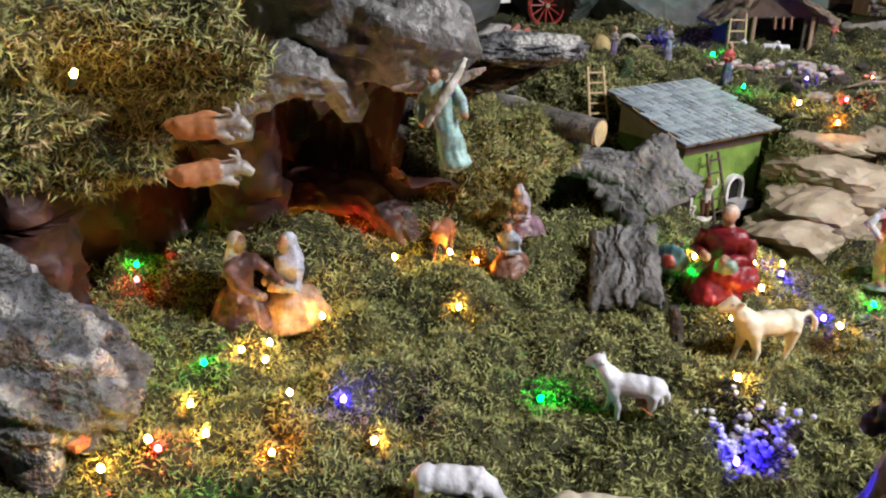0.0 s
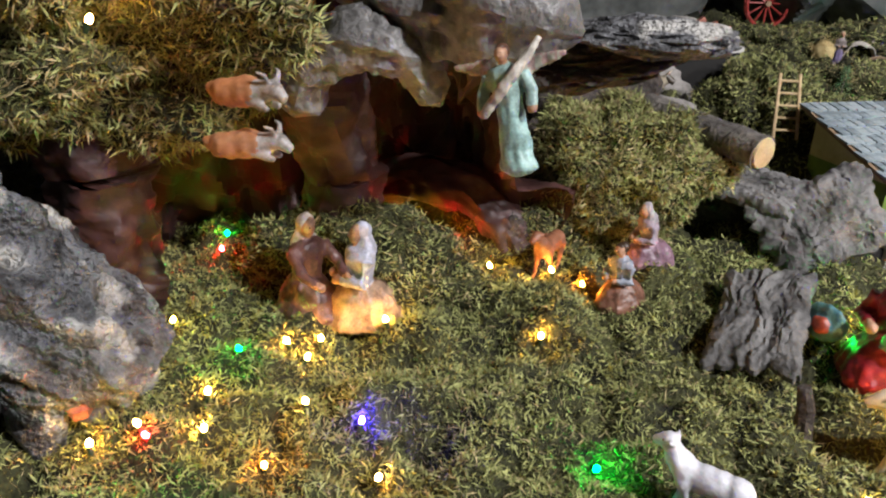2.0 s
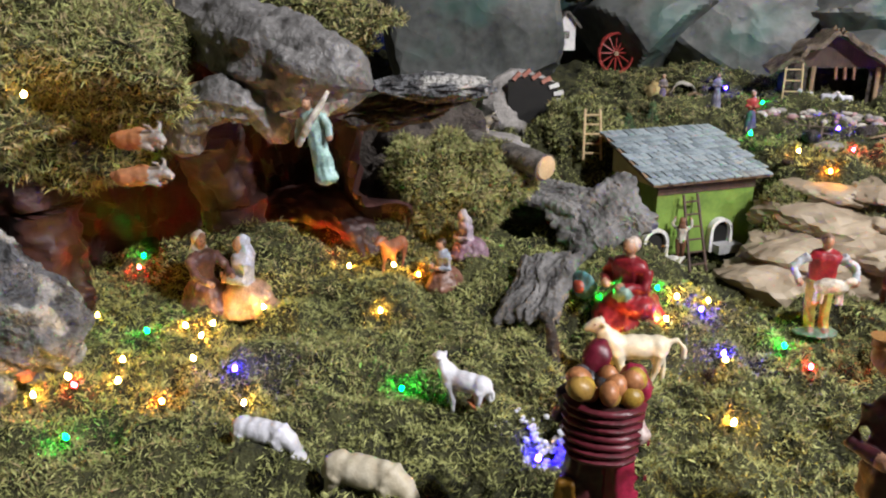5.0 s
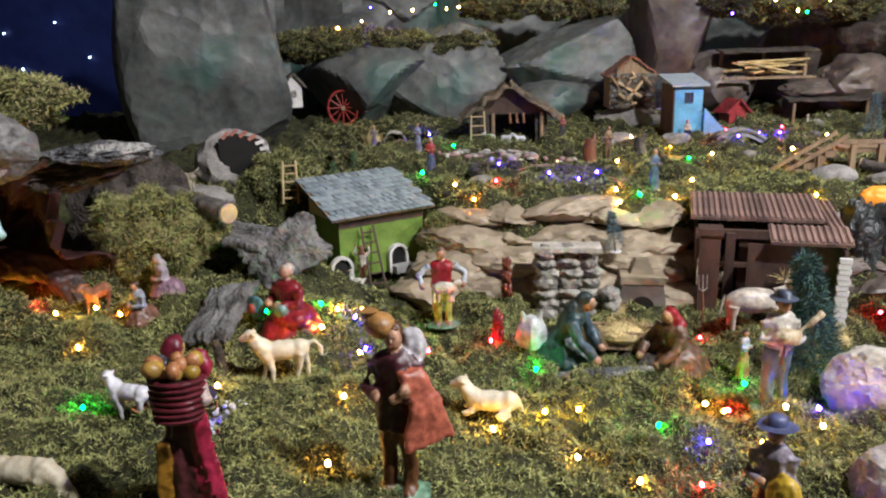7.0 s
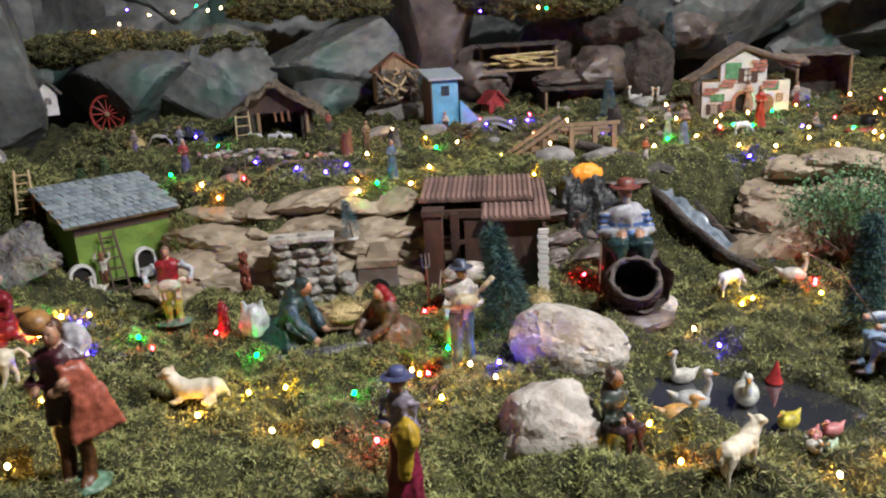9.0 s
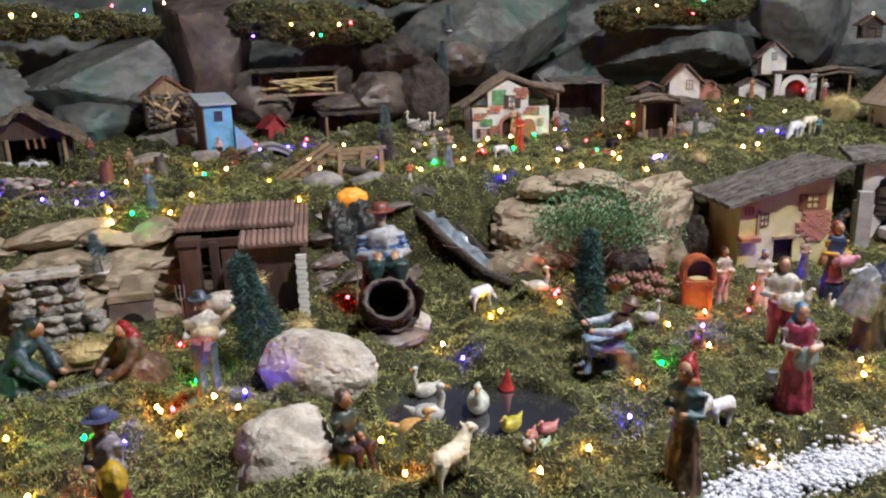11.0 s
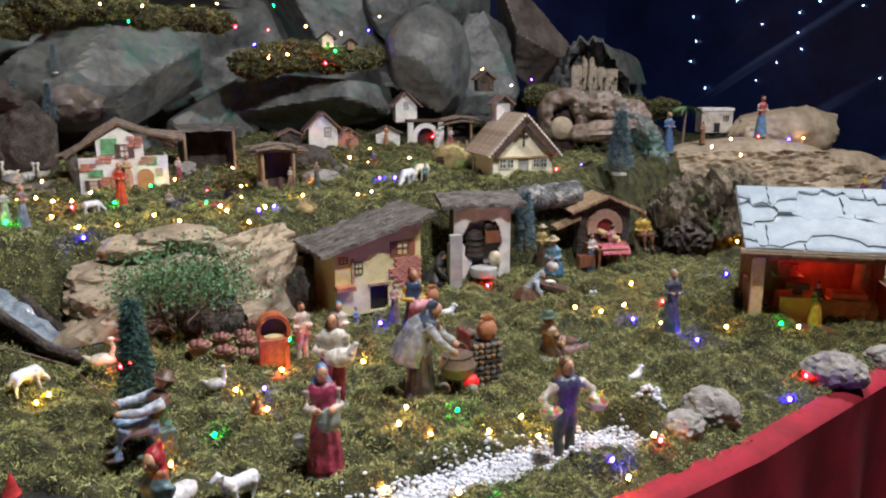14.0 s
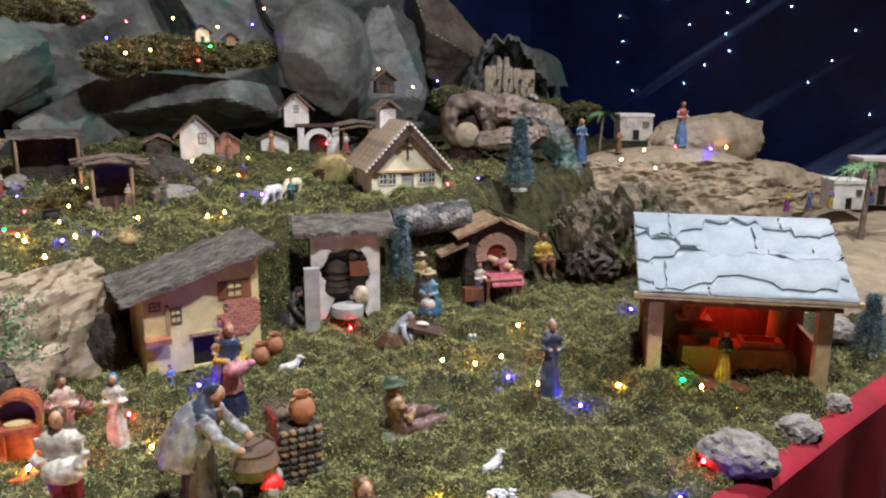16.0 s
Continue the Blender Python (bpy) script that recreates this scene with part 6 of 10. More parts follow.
painted_house()


def mill():
    ob = base("mill", pose(2.90, 0.80, 0.045, 0, 0, -38), "ruined dark mill with broken white plaster and jars", "mill")
    w, d, h = 0.165, 0.07, 0.225
    walls(ob, BARK_DARK, w, d, h, [(0.025, 0.055, 0.145, 0.205)], 0)
    part("inner_wall", Geo().box((0.13, 0.004, 0.16), (0.0, 0.0, 0.05)), MORTAR_GREY, ob, smooth=0)
    edge = Geo()
    edge.m = pose(0, -d / 2 - 0.004, 0.125, 90, 0, 0)

    def ring(u, v):
        a = radians(-62 + 304 * u)
        inner = 0.054 + 0.010 * noise.noise((math.cos(a) * 2, math.sin(a) * 2, 1)) + 0.006 * noise.noise((a * 9, 0, 2))
        outer = 0.112 + 0.012 * noise.noise((math.cos(a) * 2, math.sin(a) * 2, 5)) + 0.007 * noise.noise((a * 8, 0, 6))
        q = inner + (outer - inner) * v
        return (max(-0.083, min(0.083, q * math.cos(a) * 1.08)), max(-0.12, min(0.098, q * math.sin(a) * 1.2)), 0.004 + 0.0015 * noise.noise((a * 6, v * 4, 3)))
    part("plaster_rim", edge.slab(ring, 70, 5, 0.008), WHITEWASH, ob, "broken white plaster round the opening", smooth=40)
    bell = base("bell", pose(-0.02, -d / 2 + 0.01, 0.085), "dark bronze bell", "")
    bell.parent = ob
    part("dome", Geo().lathe([(0.034, 0), (0.032, 0.01), (0.029, 0.04), (0.022, 0.065), (0.005, 0.074)], n=16), shade("bronze", (0.10, 0.075, 0.06), None, 0.5, 0.4), bell)
    for z in (0.012, 0.03, 0.048):
        part("hoop", Geo().lathe([(0.0335, z), (0.0345, z + 0.002), (0.0335, z + 0.004)], n=16), BLACK, bell)
    part("hopper", Geo().box((0.05, 0.03, 0.035), (0.035, -d / 2 + 0.01, 0.12)), WOOD_RED, ob, "red-brown wooden hopper")
    for x in (0.02, 0.048):
        part("pot", Geo().ball((x, -d / 2 + 0.01, 0.168), 0.015, n=10), BARK_DARK, ob)
    part("millstone", Geo().lathe([(0.038, 0), (0.04, 0.01), (0.038, 0.024), (0.03, 0.026)], (0.0, -d / 2 - 0.03, 0.03), n=18), MORTAR_GREY, ob, "round grey millstone")
    part("pillar", Geo().box((0.035, 0.05, 0.125), (-0.085, -d / 2 - 0.03, 0)).box((0.035, 0.022, 0.03), (-0.085, -d / 2 - 0.044, 0.125)), MORTAR_GREY, ob, "stepped grey end wall", smooth=0)
    part("sack", Geo().ball((0.035, -d / 2 - 0.02, 0.075), (0.02, 0.015, 0.024), 0, 10, 0.15, 60), paint(0.7, 0.62, 0.45), ob)
    shed_roof(ob, w + 0.04, d + 0.03, h + 0.0, h + 0.02, 0.02, BARK, 0.012, 0.008)
    return ob


mill()


def bakery():
    ob = base("bakery", pose(3.33, 0.655, 0.085, 0, 0, -38), "brick bakery with an arched oven and a gabled roof", "bakery")
    w, d, h, rise = 0.17, 0.09, 0.145, 0.065
    walls(ob, BARK_DARK, w, d, h, [(0.06, 0.06, 0.11, 0.11)], rise * 0.55)
    gable_roof(ob, w, d, h, rise * 0.55, 0.028, WOOD, 0, 0.003, 0.008)
    part("moss_cover", Geo().box((0.06, 0.09, 0.006), (0, 0, 0), (0, 0, 0)), SOIL, ob, "mossy ridge").matrix_basis = pose(0.03, 0, h + rise * 0.55 + 0.003, 0, 22, 0)
    st = mesh_of(Geo().box((0.021, 0.014, 0.030)), "arch_stone", shade("pinkish_stone", (0.50, 0.33, 0.24), (0.30, 0.19, 0.14), 0.85, 0, 40, 0.5, 0.001), 0)
    for i in range(9):
        o = new("arch_stone", st)
        o.parent = ob
        a = -100 + i * 25
        o.matrix_basis = pose(0, -d / 2 - 0.004, 0.085, 0, a, 0) @ pose(0, 0, 0.028)
    part("oven_mouth", arch_fill(Geo(), 0.05, 0.05, -d / 2 - 0.0005), shade("oven_red", (0.25, 0.02, 0.02)), ob, "dark red oven mouth", smooth=0).location.z = 0.06
    for k in range(2):
        part("loaf_peel", Geo().tube([(-0.02 + k * 0.02, -d / 2, 0.075 - k * 0.012), (0.03 + k * 0.005, -d / 2 - 0.05, 0.055 - k * 0.012)], 0.009, 8), WOOD_PALE, ob)
    part("counter", Geo().box((0.13, 0.05, 0.04), (0, -d / 2 - 0.02, 0)), WOOD_RED, ob, smooth=0)
    part("side_awning", Geo().box((0.085, 0.06, 0.008), (0, 0, 0)), WOOD, ob, smooth=0).matrix_basis = pose(-w / 2 - 0.035, -d / 2 + 0.01, 0.10, 0, -22, 0)
    return ob


bakery()


def cloth_table(label, x, y, face):
    ob = base("table", pose(x, y, on(x, y), 0, 0, face), label, "table")
    part("tabletop", Geo().box((0.10, 0.055, 0.006), (0, 0, 0.05)), WOOD_RED, ob, smooth=0)
    for sx in (-1, 1):
        for sy in (-1, 1):
            part("leg", Geo().box((0.007, 0.007, 0.05), (sx * 0.044, sy * 0.022, 0)), WOOD_RED, ob, smooth=0)
    part("tablecloth", Geo().slab(lambda u, v: (-0.035 + 0.09 * u, -0.032 + 0.06 * v, 0.0615 - (0.02 * max(0, 0.25 - v) * 4 + 0.003 * noise.noise((u * 9, v * 9, 1)))), 16, 12, 0.003), paint(0.60, 0.14, 0.20), ob, "red and white checked cloth")
    part("bench", Geo().box((0.05, 0.03, 0.035), (-0.08, 0, 0)), WOOD_RED, ob, smooth=0)
    return ob


cloth_table("small wooden table with a red cloth before the bakery", 3.25, 0.565, -35)


def stall():
    ob = base("stall", pose(3.145, -0.065, 0.045, 0, 0, -61.3), "open wooden workshop with a white slab roof, red-lit inside", "stall")
    w, d = 0.335, 0.20
    hf, hb = 0.172, 0.292
    for sx in (-1, 1):
        for sy, h in ((-1, hf), (1, hb - 0.02)):
            part("post", Geo().box((0.026, 0.022, h), (sx * (w / 2 - 0.013), sy * (d / 2 - 0.011), 0)), WOOD_PALE if sy < 0 else WOOD_RED, ob, smooth=0)
    part("beam", Geo().box((w + 0.03, 0.018, 0.028), (0, -d / 2 + 0.01, hf - 0.004)), WOOD_RED, ob, smooth=0)
    part("beam", Geo().box((w + 0.07, 0.012, 0.010), (0, -d / 2 - 0.036, hf + 0.018)), WOOD_PALE, ob, smooth=0)
    for x in (-0.05, 0.05):
        part("bracket", Geo().box((0.07, 0.01, 0.009), (x, -d / 2 - 0.004, hf + 0.006)), WOOD_PALE, ob, smooth=0)
    part("back_wall", Geo().box((w, 0.008, hb - 0.03), (0, d / 2 - 0.004, 0)), WOOD_RED, ob, smooth=0)
    for s in (-1, 1):
        part("side_wall", Geo().box((0.008, d - 0.05, 0.09), (s * (w / 2 - 0.01), 0.02, 0)), WOOD_RED, ob, smooth=0)
    part("floor_board", Geo().box((w, d, 0.008), (0, 0, -0.004)), WOOD_RED, ob, smooth=0)
    a = math.degrees(math.atan2(hb - hf, d))
    roof = base("roof", pose(0, -d / 2 - 0.040, hf + 0.018, a - 4), "white snowy slab roof", "")
    roof.parent = ob
    W, L = w + 0.055, 0.262
    part("board", Geo().box((W, L, 0.007), (0, L / 2, 0)), SLATE, roof, smooth=0)
    r = random.Random(12)
    rows = 5
    n = 24

    def seam(j, x):
        if j in (0, rows):
            return j / rows
        return (j + 1.5 * noise.noise((round(x * 7) / 7 * 3.1, j * 0.9, 1)) * (1 - abs((x * 7) % 1 - 0.5)) + 0.7 * noise.noise((x * 3, j * 1.3, 7)) + 0.08 * noise.noise((x * 31, j * 2.3, 5))) / rows
    for j in range(rows):
        cuts = sorted([0.0, 1.0] + [r.uniform(0.12, 0.88) for _ in range(r.choice((1, 1, 2)))])
        for a, b in zip(cuts, cuts[1:]):
            if b - a < 0.06:
                continue
            g = Geo()
            lift = r.uniform(0, 0.0016)
            g.slab(lambda u, v: ((a + (b - a) * (0.01 + 0.98 * u) + 0.012 * noise.noise((v * 5, j, a * 9)) * (0 < a) - 0.5) * W,
                                 (seam(j, a + (b - a) * u) * (1 - v) + seam(j + 1, a + (b - a) * u) * v + (0.5 - v) * 0.04) * L,
                                 0.0135 + lift - 0.003 * (max(abs(v - 0.5), 0.0) * 2) ** 6), n, 8, 0.006)
            part("slab", g, SNOW_SLAB, roof, smooth=40)
    bench = base("basin", pose(0.01, 0.0, 0.004), "reddish workbench with a basin", "")
    bench.parent = ob
    part("block", Geo().box((0.20, 0.07, 0.06)), TERRACOTTA, bench, smooth=0)
    rim = Geo()
    for x, y, sx, sy in ((0.055, -0.022, 0.08, 0.008), (0.055, 0.022, 0.08, 0.008), (0.018, 0, 0.008, 0.05), (0.092, 0, 0.008, 0.05)):
        rim.box((sx, sy, 0.012), (x, y, 0.06))
    part("rim", rim, TERRACOTTA, bench, smooth=0)
    part("anvil", Geo().box((0.05, 0.022, 0.012), (-0.055, 0, 0.075)).box((0.02, 0.018, 0.016), (-0.055, 0, 0.06)), BLACK, bench, smooth=0)
    part("chimney", Geo().lathe([(0.022, 0), (0.02, 0.06), (0.016, 0.15), (0.016, 0.2)], (0.105, 0.04, 0.0), n=14), TERRACOTTA, ob, "clay chimney")
    part("kiln", Geo().ball((0.105, -0.01, 0.03), (0.03, 0.03, 0.04), n=12), TERRACOTTA, ob, "round clay kiln")
    part("tub", Geo().lathe([(0.022, 0), (0.026, 0.03), (0.024, 0.03), (0.02, 0.004)], (-0.06, 0.05, 0.10), n=14), RED_PAINT, ob, "red tub on a shelf")
    part("shelf", Geo().box((0.07, 0.05, 0.006), (-0.06, 0.055, 0.094)), WOOD_RED, ob, smooth=0)
    em = glow("red_lantern_glow", (1.0, 0.06, 0.02), 120)
    part("lantern", Geo().ball((0.0, 0.03, 0.15), 0.009, n=10), em, ob, "glowing red lantern under the roof")
    return ob


stall()


# ---- paper cliffs, water, gravel ----
def cliff(label, x0, x1, y0, y1, low, high, seed, mat=PAPER_TAN, reach=0.16, name="paper_cliff"):
    """A crumpled paper terrace face from the low ground up to the terrace, from (x0, y0) to (x1, y1) along its foot."""
    g = Geo()

    def f(u, v):
        x, y = x0 + (x1 - x0) * u, y0 + (y1 - y0) * u
        nx, ny = -(y1 - y0), (x1 - x0)
        k = math.hypot(nx, ny)
        p = Vector((u * 4.5 * k / 0.6, v * 3.2, seed * 3.3))
        c = 0.030 * abs(noise.noise(p)) + 0.020 * abs(noise.noise(p * 2.3)) + 0.008 * noise.noise(p * 6)
        step = min(1, max(0, v * 1.25 - 0.12 + 0.12 * noise.noise(p * 0.8)))
        q = v * reach - c * 1.2
        return (x + nx / k * q, y + ny / k * q, low + (high - low) * step ** 0.75 + c * 0.9 * (1 - abs(2 * v - 1) * 0.4))
    g.sheet(f, 90, 36)
    return solid(name, g, mat, Matrix(), label, "paper rock", kind="structure", smooth=14)


def ledge(label, x0, x1, y0, y1, low, high, n, seed, mat=PAPER_TAN, reach=0.13, group="paper ledge", bulk=1.0):
    """Flat crumpled paper rocks heaped in overlapping strata up a terrace face."""
    r = random.Random(seed)
    for k in range(n):
        v = (k % 4) / 3
        u = (k + 0.5) / n + r.uniform(-0.03, 0.03)
        s = r.uniform(0.8, 1.3)
        nx, ny = -(y1 - y0), (x1 - x0)
        q = math.hypot(nx, ny)
        x, y = x0 + (x1 - x0) * u + nx / q * reach * v, y0 + (y1 - y0) * u + ny / q * reach * v
        rock("paper_rock", 110 + r.randrange(9), mat, (x, y, low + (high - low - 0.02) * (0.14 + 0.86 * v)), (0.098 * s * bulk ** 0.4, 0.058 * s * bulk ** 0.4, (0.024 + 0.016 * (1 - v)) * s * bulk), r.uniform(-24, 24), label, (r.uniform(-12, 18), r.uniform(-9, 9)), group=group, planes=13, flat=0.5, crumple=0.13, freq=3.6, sub=4, edge=14)


ledge("tan crumpled paper rock below the upper terrace", 0.62, 1.12, 1.20, 1.13, 0.06, 0.245, 22, 1, bulk=1.2)
ledge("tan crumpled paper rock beside the stream", 1.86, 2.22, 1.06, 0.98, 0.06, 0.25, 10, 2, bulk=1.5)
ledge("mossy brown paper rock behind the barn", 1.40, 1.66, 1.18, 1.15, 0.05, 0.24, 9, 4, PAPER_BROWN, 0.08)
cliff("tan packing paper cliff by the yellow house", 2.16, 2.42, 0.90, 0.97, 0.03, 0.255, 3, reach=0.10)
cliff("tan paper bluff at the east end", 4.17, 4.56, 0.86, 0.25, 0.14, 0.325, 5, reach=0.12)
rock("paper_rock", 71, PAPER_TAN, (4.98, 0.62, 0.36), (0.34, 0.16, 0.17), -25, "large tan crumpled paper rock before the night backdrop", planes=8, flat=0.6, crumple=0.08, sub=5)
rock("paper_rock", 72, PAPER_TAN, (4.575, 0.68, 0.27), (0.38, 0.14, 0.11), -57, "low tan crumpled paper rock", planes=8, flat=0.8, crumple=0.04, sub=5)
rock("paper_rock", 73, PAPER_TAN, (4.85, 0.30, 0.20), (0.36, 0.2, 0.14), -15, "tan paper rock ledge with tiny lights", planes=8, flat=0.6, crumple=0.1, sub=5)
rock("paper_rock", 74, PAPER_TAN, (4.15, -0.05, 0.05), (0.62, 0.35, 0.10), -10, "broad tan paper ground at the east end", planes=6, flat=0.7, crumple=0.06, sub=5)
rock("paper_rock", 75, PAPER_TAN, (5.0, -0.25, 0.08), (0.7, 0.45, 0.12), -10, "broad tan paper ground behind the village", planes=6, flat=0.7, crumple=0.06, sub=5)

# roots and wrinkled paper above the chapel
TRUNK_PAPER = creased("wrinkled_brown_paper", (0.30, 0.235, 0.19), (0.09, 0.065, 0.055), 0.5, ((0.22, 0.19, 0.17), 8, 0.55), 8, 0.02)
for lab, pts, rad, mt, sd in (
        ("wrinkled brown paper trunk under the castle", [(4.20, 1.50, 0.40), (4.42, 1.42, 0.42), (4.66, 1.36, 0.43), (4.92, 1.40, 0.40), (5.1, 1.5, 0.36)], [0.06, 0.08, 0.085, 0.08, 0.05], TRUNK_PAPER, 21),
        ("folded brown paper root behind the chapel", [(4.07, 1.26, 0.395), (4.13, 1.11, 0.41), (4.21, 1.02, 0.43), (4.26, 0.98, 0.44)], [0.035, 0.045, 0.045, 0.03], TRUNK_PAPER, 25),
        ("grey hanging root of the paper trunk", [(4.24, 1.06, 0.46), (4.22, 0.99, 0.42), (4.21, 0.93, 0.36), (4.18, 0.89, 0.30), (4.16, 0.87, 0.25)], [0.04, 0.055, 0.055, 0.05, 0.04], PAPER_ROCK, 31),
        ("wrinkled pale paper fold below the castle", [(4.15, 1.31, 0.51), (4.20, 1.23, 0.515), (4.26, 1.13, 0.505), (4.30, 1.06, 0.48), (4.33, 1.0, 0.44)], [0.04, 0.055, 0.06, 0.05, 0.03], TRUNK_PAPER, 35)):
    root_rock(lab, pts, rad, mt, sd, "paper_root", 1.5)


def paper_roll():
    """A curled paper trunk end: a thick wrinkled ring round a red-brown hollow, with a pale round skin before it."""
    ob = base("paper_roll", pose(4.15, 1.335, 0.468, 0, 0, -54), "curled brown paper trunk end with a pale round skin", "paper trunk")
    ring = Geo()

    def f(u, v):
        a, b = 2 * math.pi * u, 2 * math.pi * v
        q = Vector((math.cos(a) * 2, math.sin(a) * 2, math.cos(b)))
        r = 0.034 * (1 + 0.3 * noise.noise(q * 1.3) + 0.16 * abs(noise.noise(q * 4)) + 0.18 * math.sin(a))
        s = 0.086 * (1 + 0.10 * noise.noise(Vector((math.cos(a), math.sin(a), 4)))) + r * math.cos(b)
        return (s * math.cos(a), r * 1.5 * math.sin(b), s * math.sin(a))
    part("rolled_edge", ring.sheet(f, 80, 28), TRUNK_PAPER, ob, smooth=50)
    part("hollow", Geo().ball((0, 0.05, 0), (0.085, 0.05, 0.085), 0, 16), CAVE, ob, "dark red-brown hollow")
    part("round_skin", Geo().ball((-0.012, -0.052, -0.048), (0.050, 0.011, 0.052), 0, 20, 0.05, 20), PAPER_TAN, ob, "cream round skin")
    part("prop", Geo().tube([(0, 0.02, -0.06), (-0.02, 0.03, -0.14), (-0.03, 0.03, -0.24)], [0.06, 0.07, 0.08], 14), CAVE, ob, "maroon paper under the roll")


paper_roll()


def hood(u, v):
    a, b = radians(-15 + 210 * u), radians(2 + 84 * v)
    d = Vector((math.cos(a) * math.cos(b), math.sin(a) * math.cos(b), math.sin(b)))
    r = 1 + 0.22 * noise.noise(d * 2.7) + 0.14 * abs(noise.noise(d * 6.1))
    return (d.x * 0.20 * r, d.y * 0.20 * r, d.z * 0.30 * r)


solid("castle_hollow", Geo().slab(hood, 70, 40, 0.012), PAPER_ROCK, pose(4.90, 1.66, 0.52, 0, 0, -45), "dark crumpled paper hollow around the castle", "rock", smooth=30)


CASTLE = shade("tan_castle_stone", (0.50, 0.43, 0.33), (0.17, 0.14, 0.10), 0.9, 0, 40, 0.9, 0.006)


def castle():
    ob = base("castle", pose(4.86, 1.62, 0.54, 0, 0, -45), "crumbling tan stone castle with towers in a hollow", "castle")
    r = random.Random(2)
    part("rock_wall", Geo().box((0.24, 0.09, 0.15)), CASTLE, ob, smooth=0)
    for i in range(9):
        x, h = -0.115 + 0.029 * i, 0.10 + r.uniform(0, 0.05) + 0.085 * math.sin(i * 0.55 + 0.3)
        g = boulder(80 + i % 4, 9, 0.6, 0.12, 3, 2)
        tw = r.uniform(0.014, 0.024)
        g.v = [(max(-1, min(1, p[0] * 1.35)) * tw, max(-1, min(1, p[1] * 1.35)) * 0.024, max(-1, min(1, p[2] * 1.2)) * h / 2 + h / 2) for p in g.v]
        part("tower", g, CASTLE, ob, smooth=20).location = (x, -0.035 + r.uniform(-0.02, 0.02), 0)
    # black blocks on the face put shaded windows into colour
    for i in range(8):
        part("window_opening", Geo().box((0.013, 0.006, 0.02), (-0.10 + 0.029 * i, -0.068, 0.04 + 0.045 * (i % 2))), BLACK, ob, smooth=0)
    for i in range(10):
        x = r.uniform(-0.12, 0.12)
        g = boulder(84 + i % 3, 8, 0.6, 0.12, 3, 1)
        g.v = [(p[0] * 0.018, p[1] * 0.018, p[2] * 0.014) for p in g.v]
        part("stone", g, STONE, ob, smooth=20).location = (x, -0.07 - r.uniform(0, 0.03), r.uniform(0.01, 0.03))
    return ob


castle()


def palm(x, y, z, h):
    ob = base("palm_tree", pose(x, y, z), "model palm tree with a slanting trunk and drooping fronds", "palm")
    part("trunk", Geo().tube([(0, 0, 0), (h * 0.05, 0, h * 0.5), (h * 0.16, 0, h)], [h * 0.045, h * 0.035, h * 0.028], 9), TWIG, ob)
    for i in range(11):
        a = i * 2.4
        g = Geo()
        for k in range(8):
            u0 = k / 8
            for s in (-1, 1):
                c = lambda u: Vector((math.cos(a) * h * 0.5 * u, math.sin(a) * h * 0.5 * u, h * 0.22 * u - h * 0.38 * u * u))
                side = Vector((-math.sin(a), math.cos(a), -0.5)) * s * h * 0.10 * (1.1 - u0)
                p, q = c(u0), c(u0 + 0.13)
                g.add([p, q, q + side * 0.8 + (q - p) * 0.6], [(0, 1, 2)])
        part("frond", g, LEAF, ob, smooth=0).location = (h * 0.16, 0, h)
    return ob


palm(4.33, -0.10, 0.12, 0.25)
palm(4.55, 0.95, 0.34, 0.16)


def flat_house(label, x, y, z, w, d, h, face, mat, roof=WHITEWASH):
    ob = base("village_house", pose(x, y, z, 0, 0, face), label, "house", "eastern village")
    walls(ob, mat, w, d, h, [(w * 0.4, 0, w * 0.6, h * 0.45)], 0)
    part("roof", Geo().box((w * 1.06, d * 1.06, 0.012), (0, 0, h)), roof, ob, smooth=0)
    # black panel gives the door hole its shade
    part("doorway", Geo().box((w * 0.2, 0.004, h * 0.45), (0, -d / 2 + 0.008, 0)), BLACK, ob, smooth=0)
    window(ob, w * 0.28, -d / 2, h * 0.55, w * 0.18, h * 0.22)
    return ob


flat_house("flat-roofed white village house", 4.62, 0.02, 0.20, 0.11, 0.11, 0.09, -55, WHITEWASH)
flat_house("taller brownish village house with a white roof", 4.80, -0.05, 0.20, 0.15, 0.12, 0.16, -55, paint(0.42, 0.33, 0.30))
flat_house("low white village house", 4.86, -0.20, 0.18, 0.12, 0.10, 0.10, -55, WHITEWASH)
flat_house("small stone village house on the bluff", 4.72, 0.88, 0.39, 0.14, 0.10, 0.10, -50, STONE)


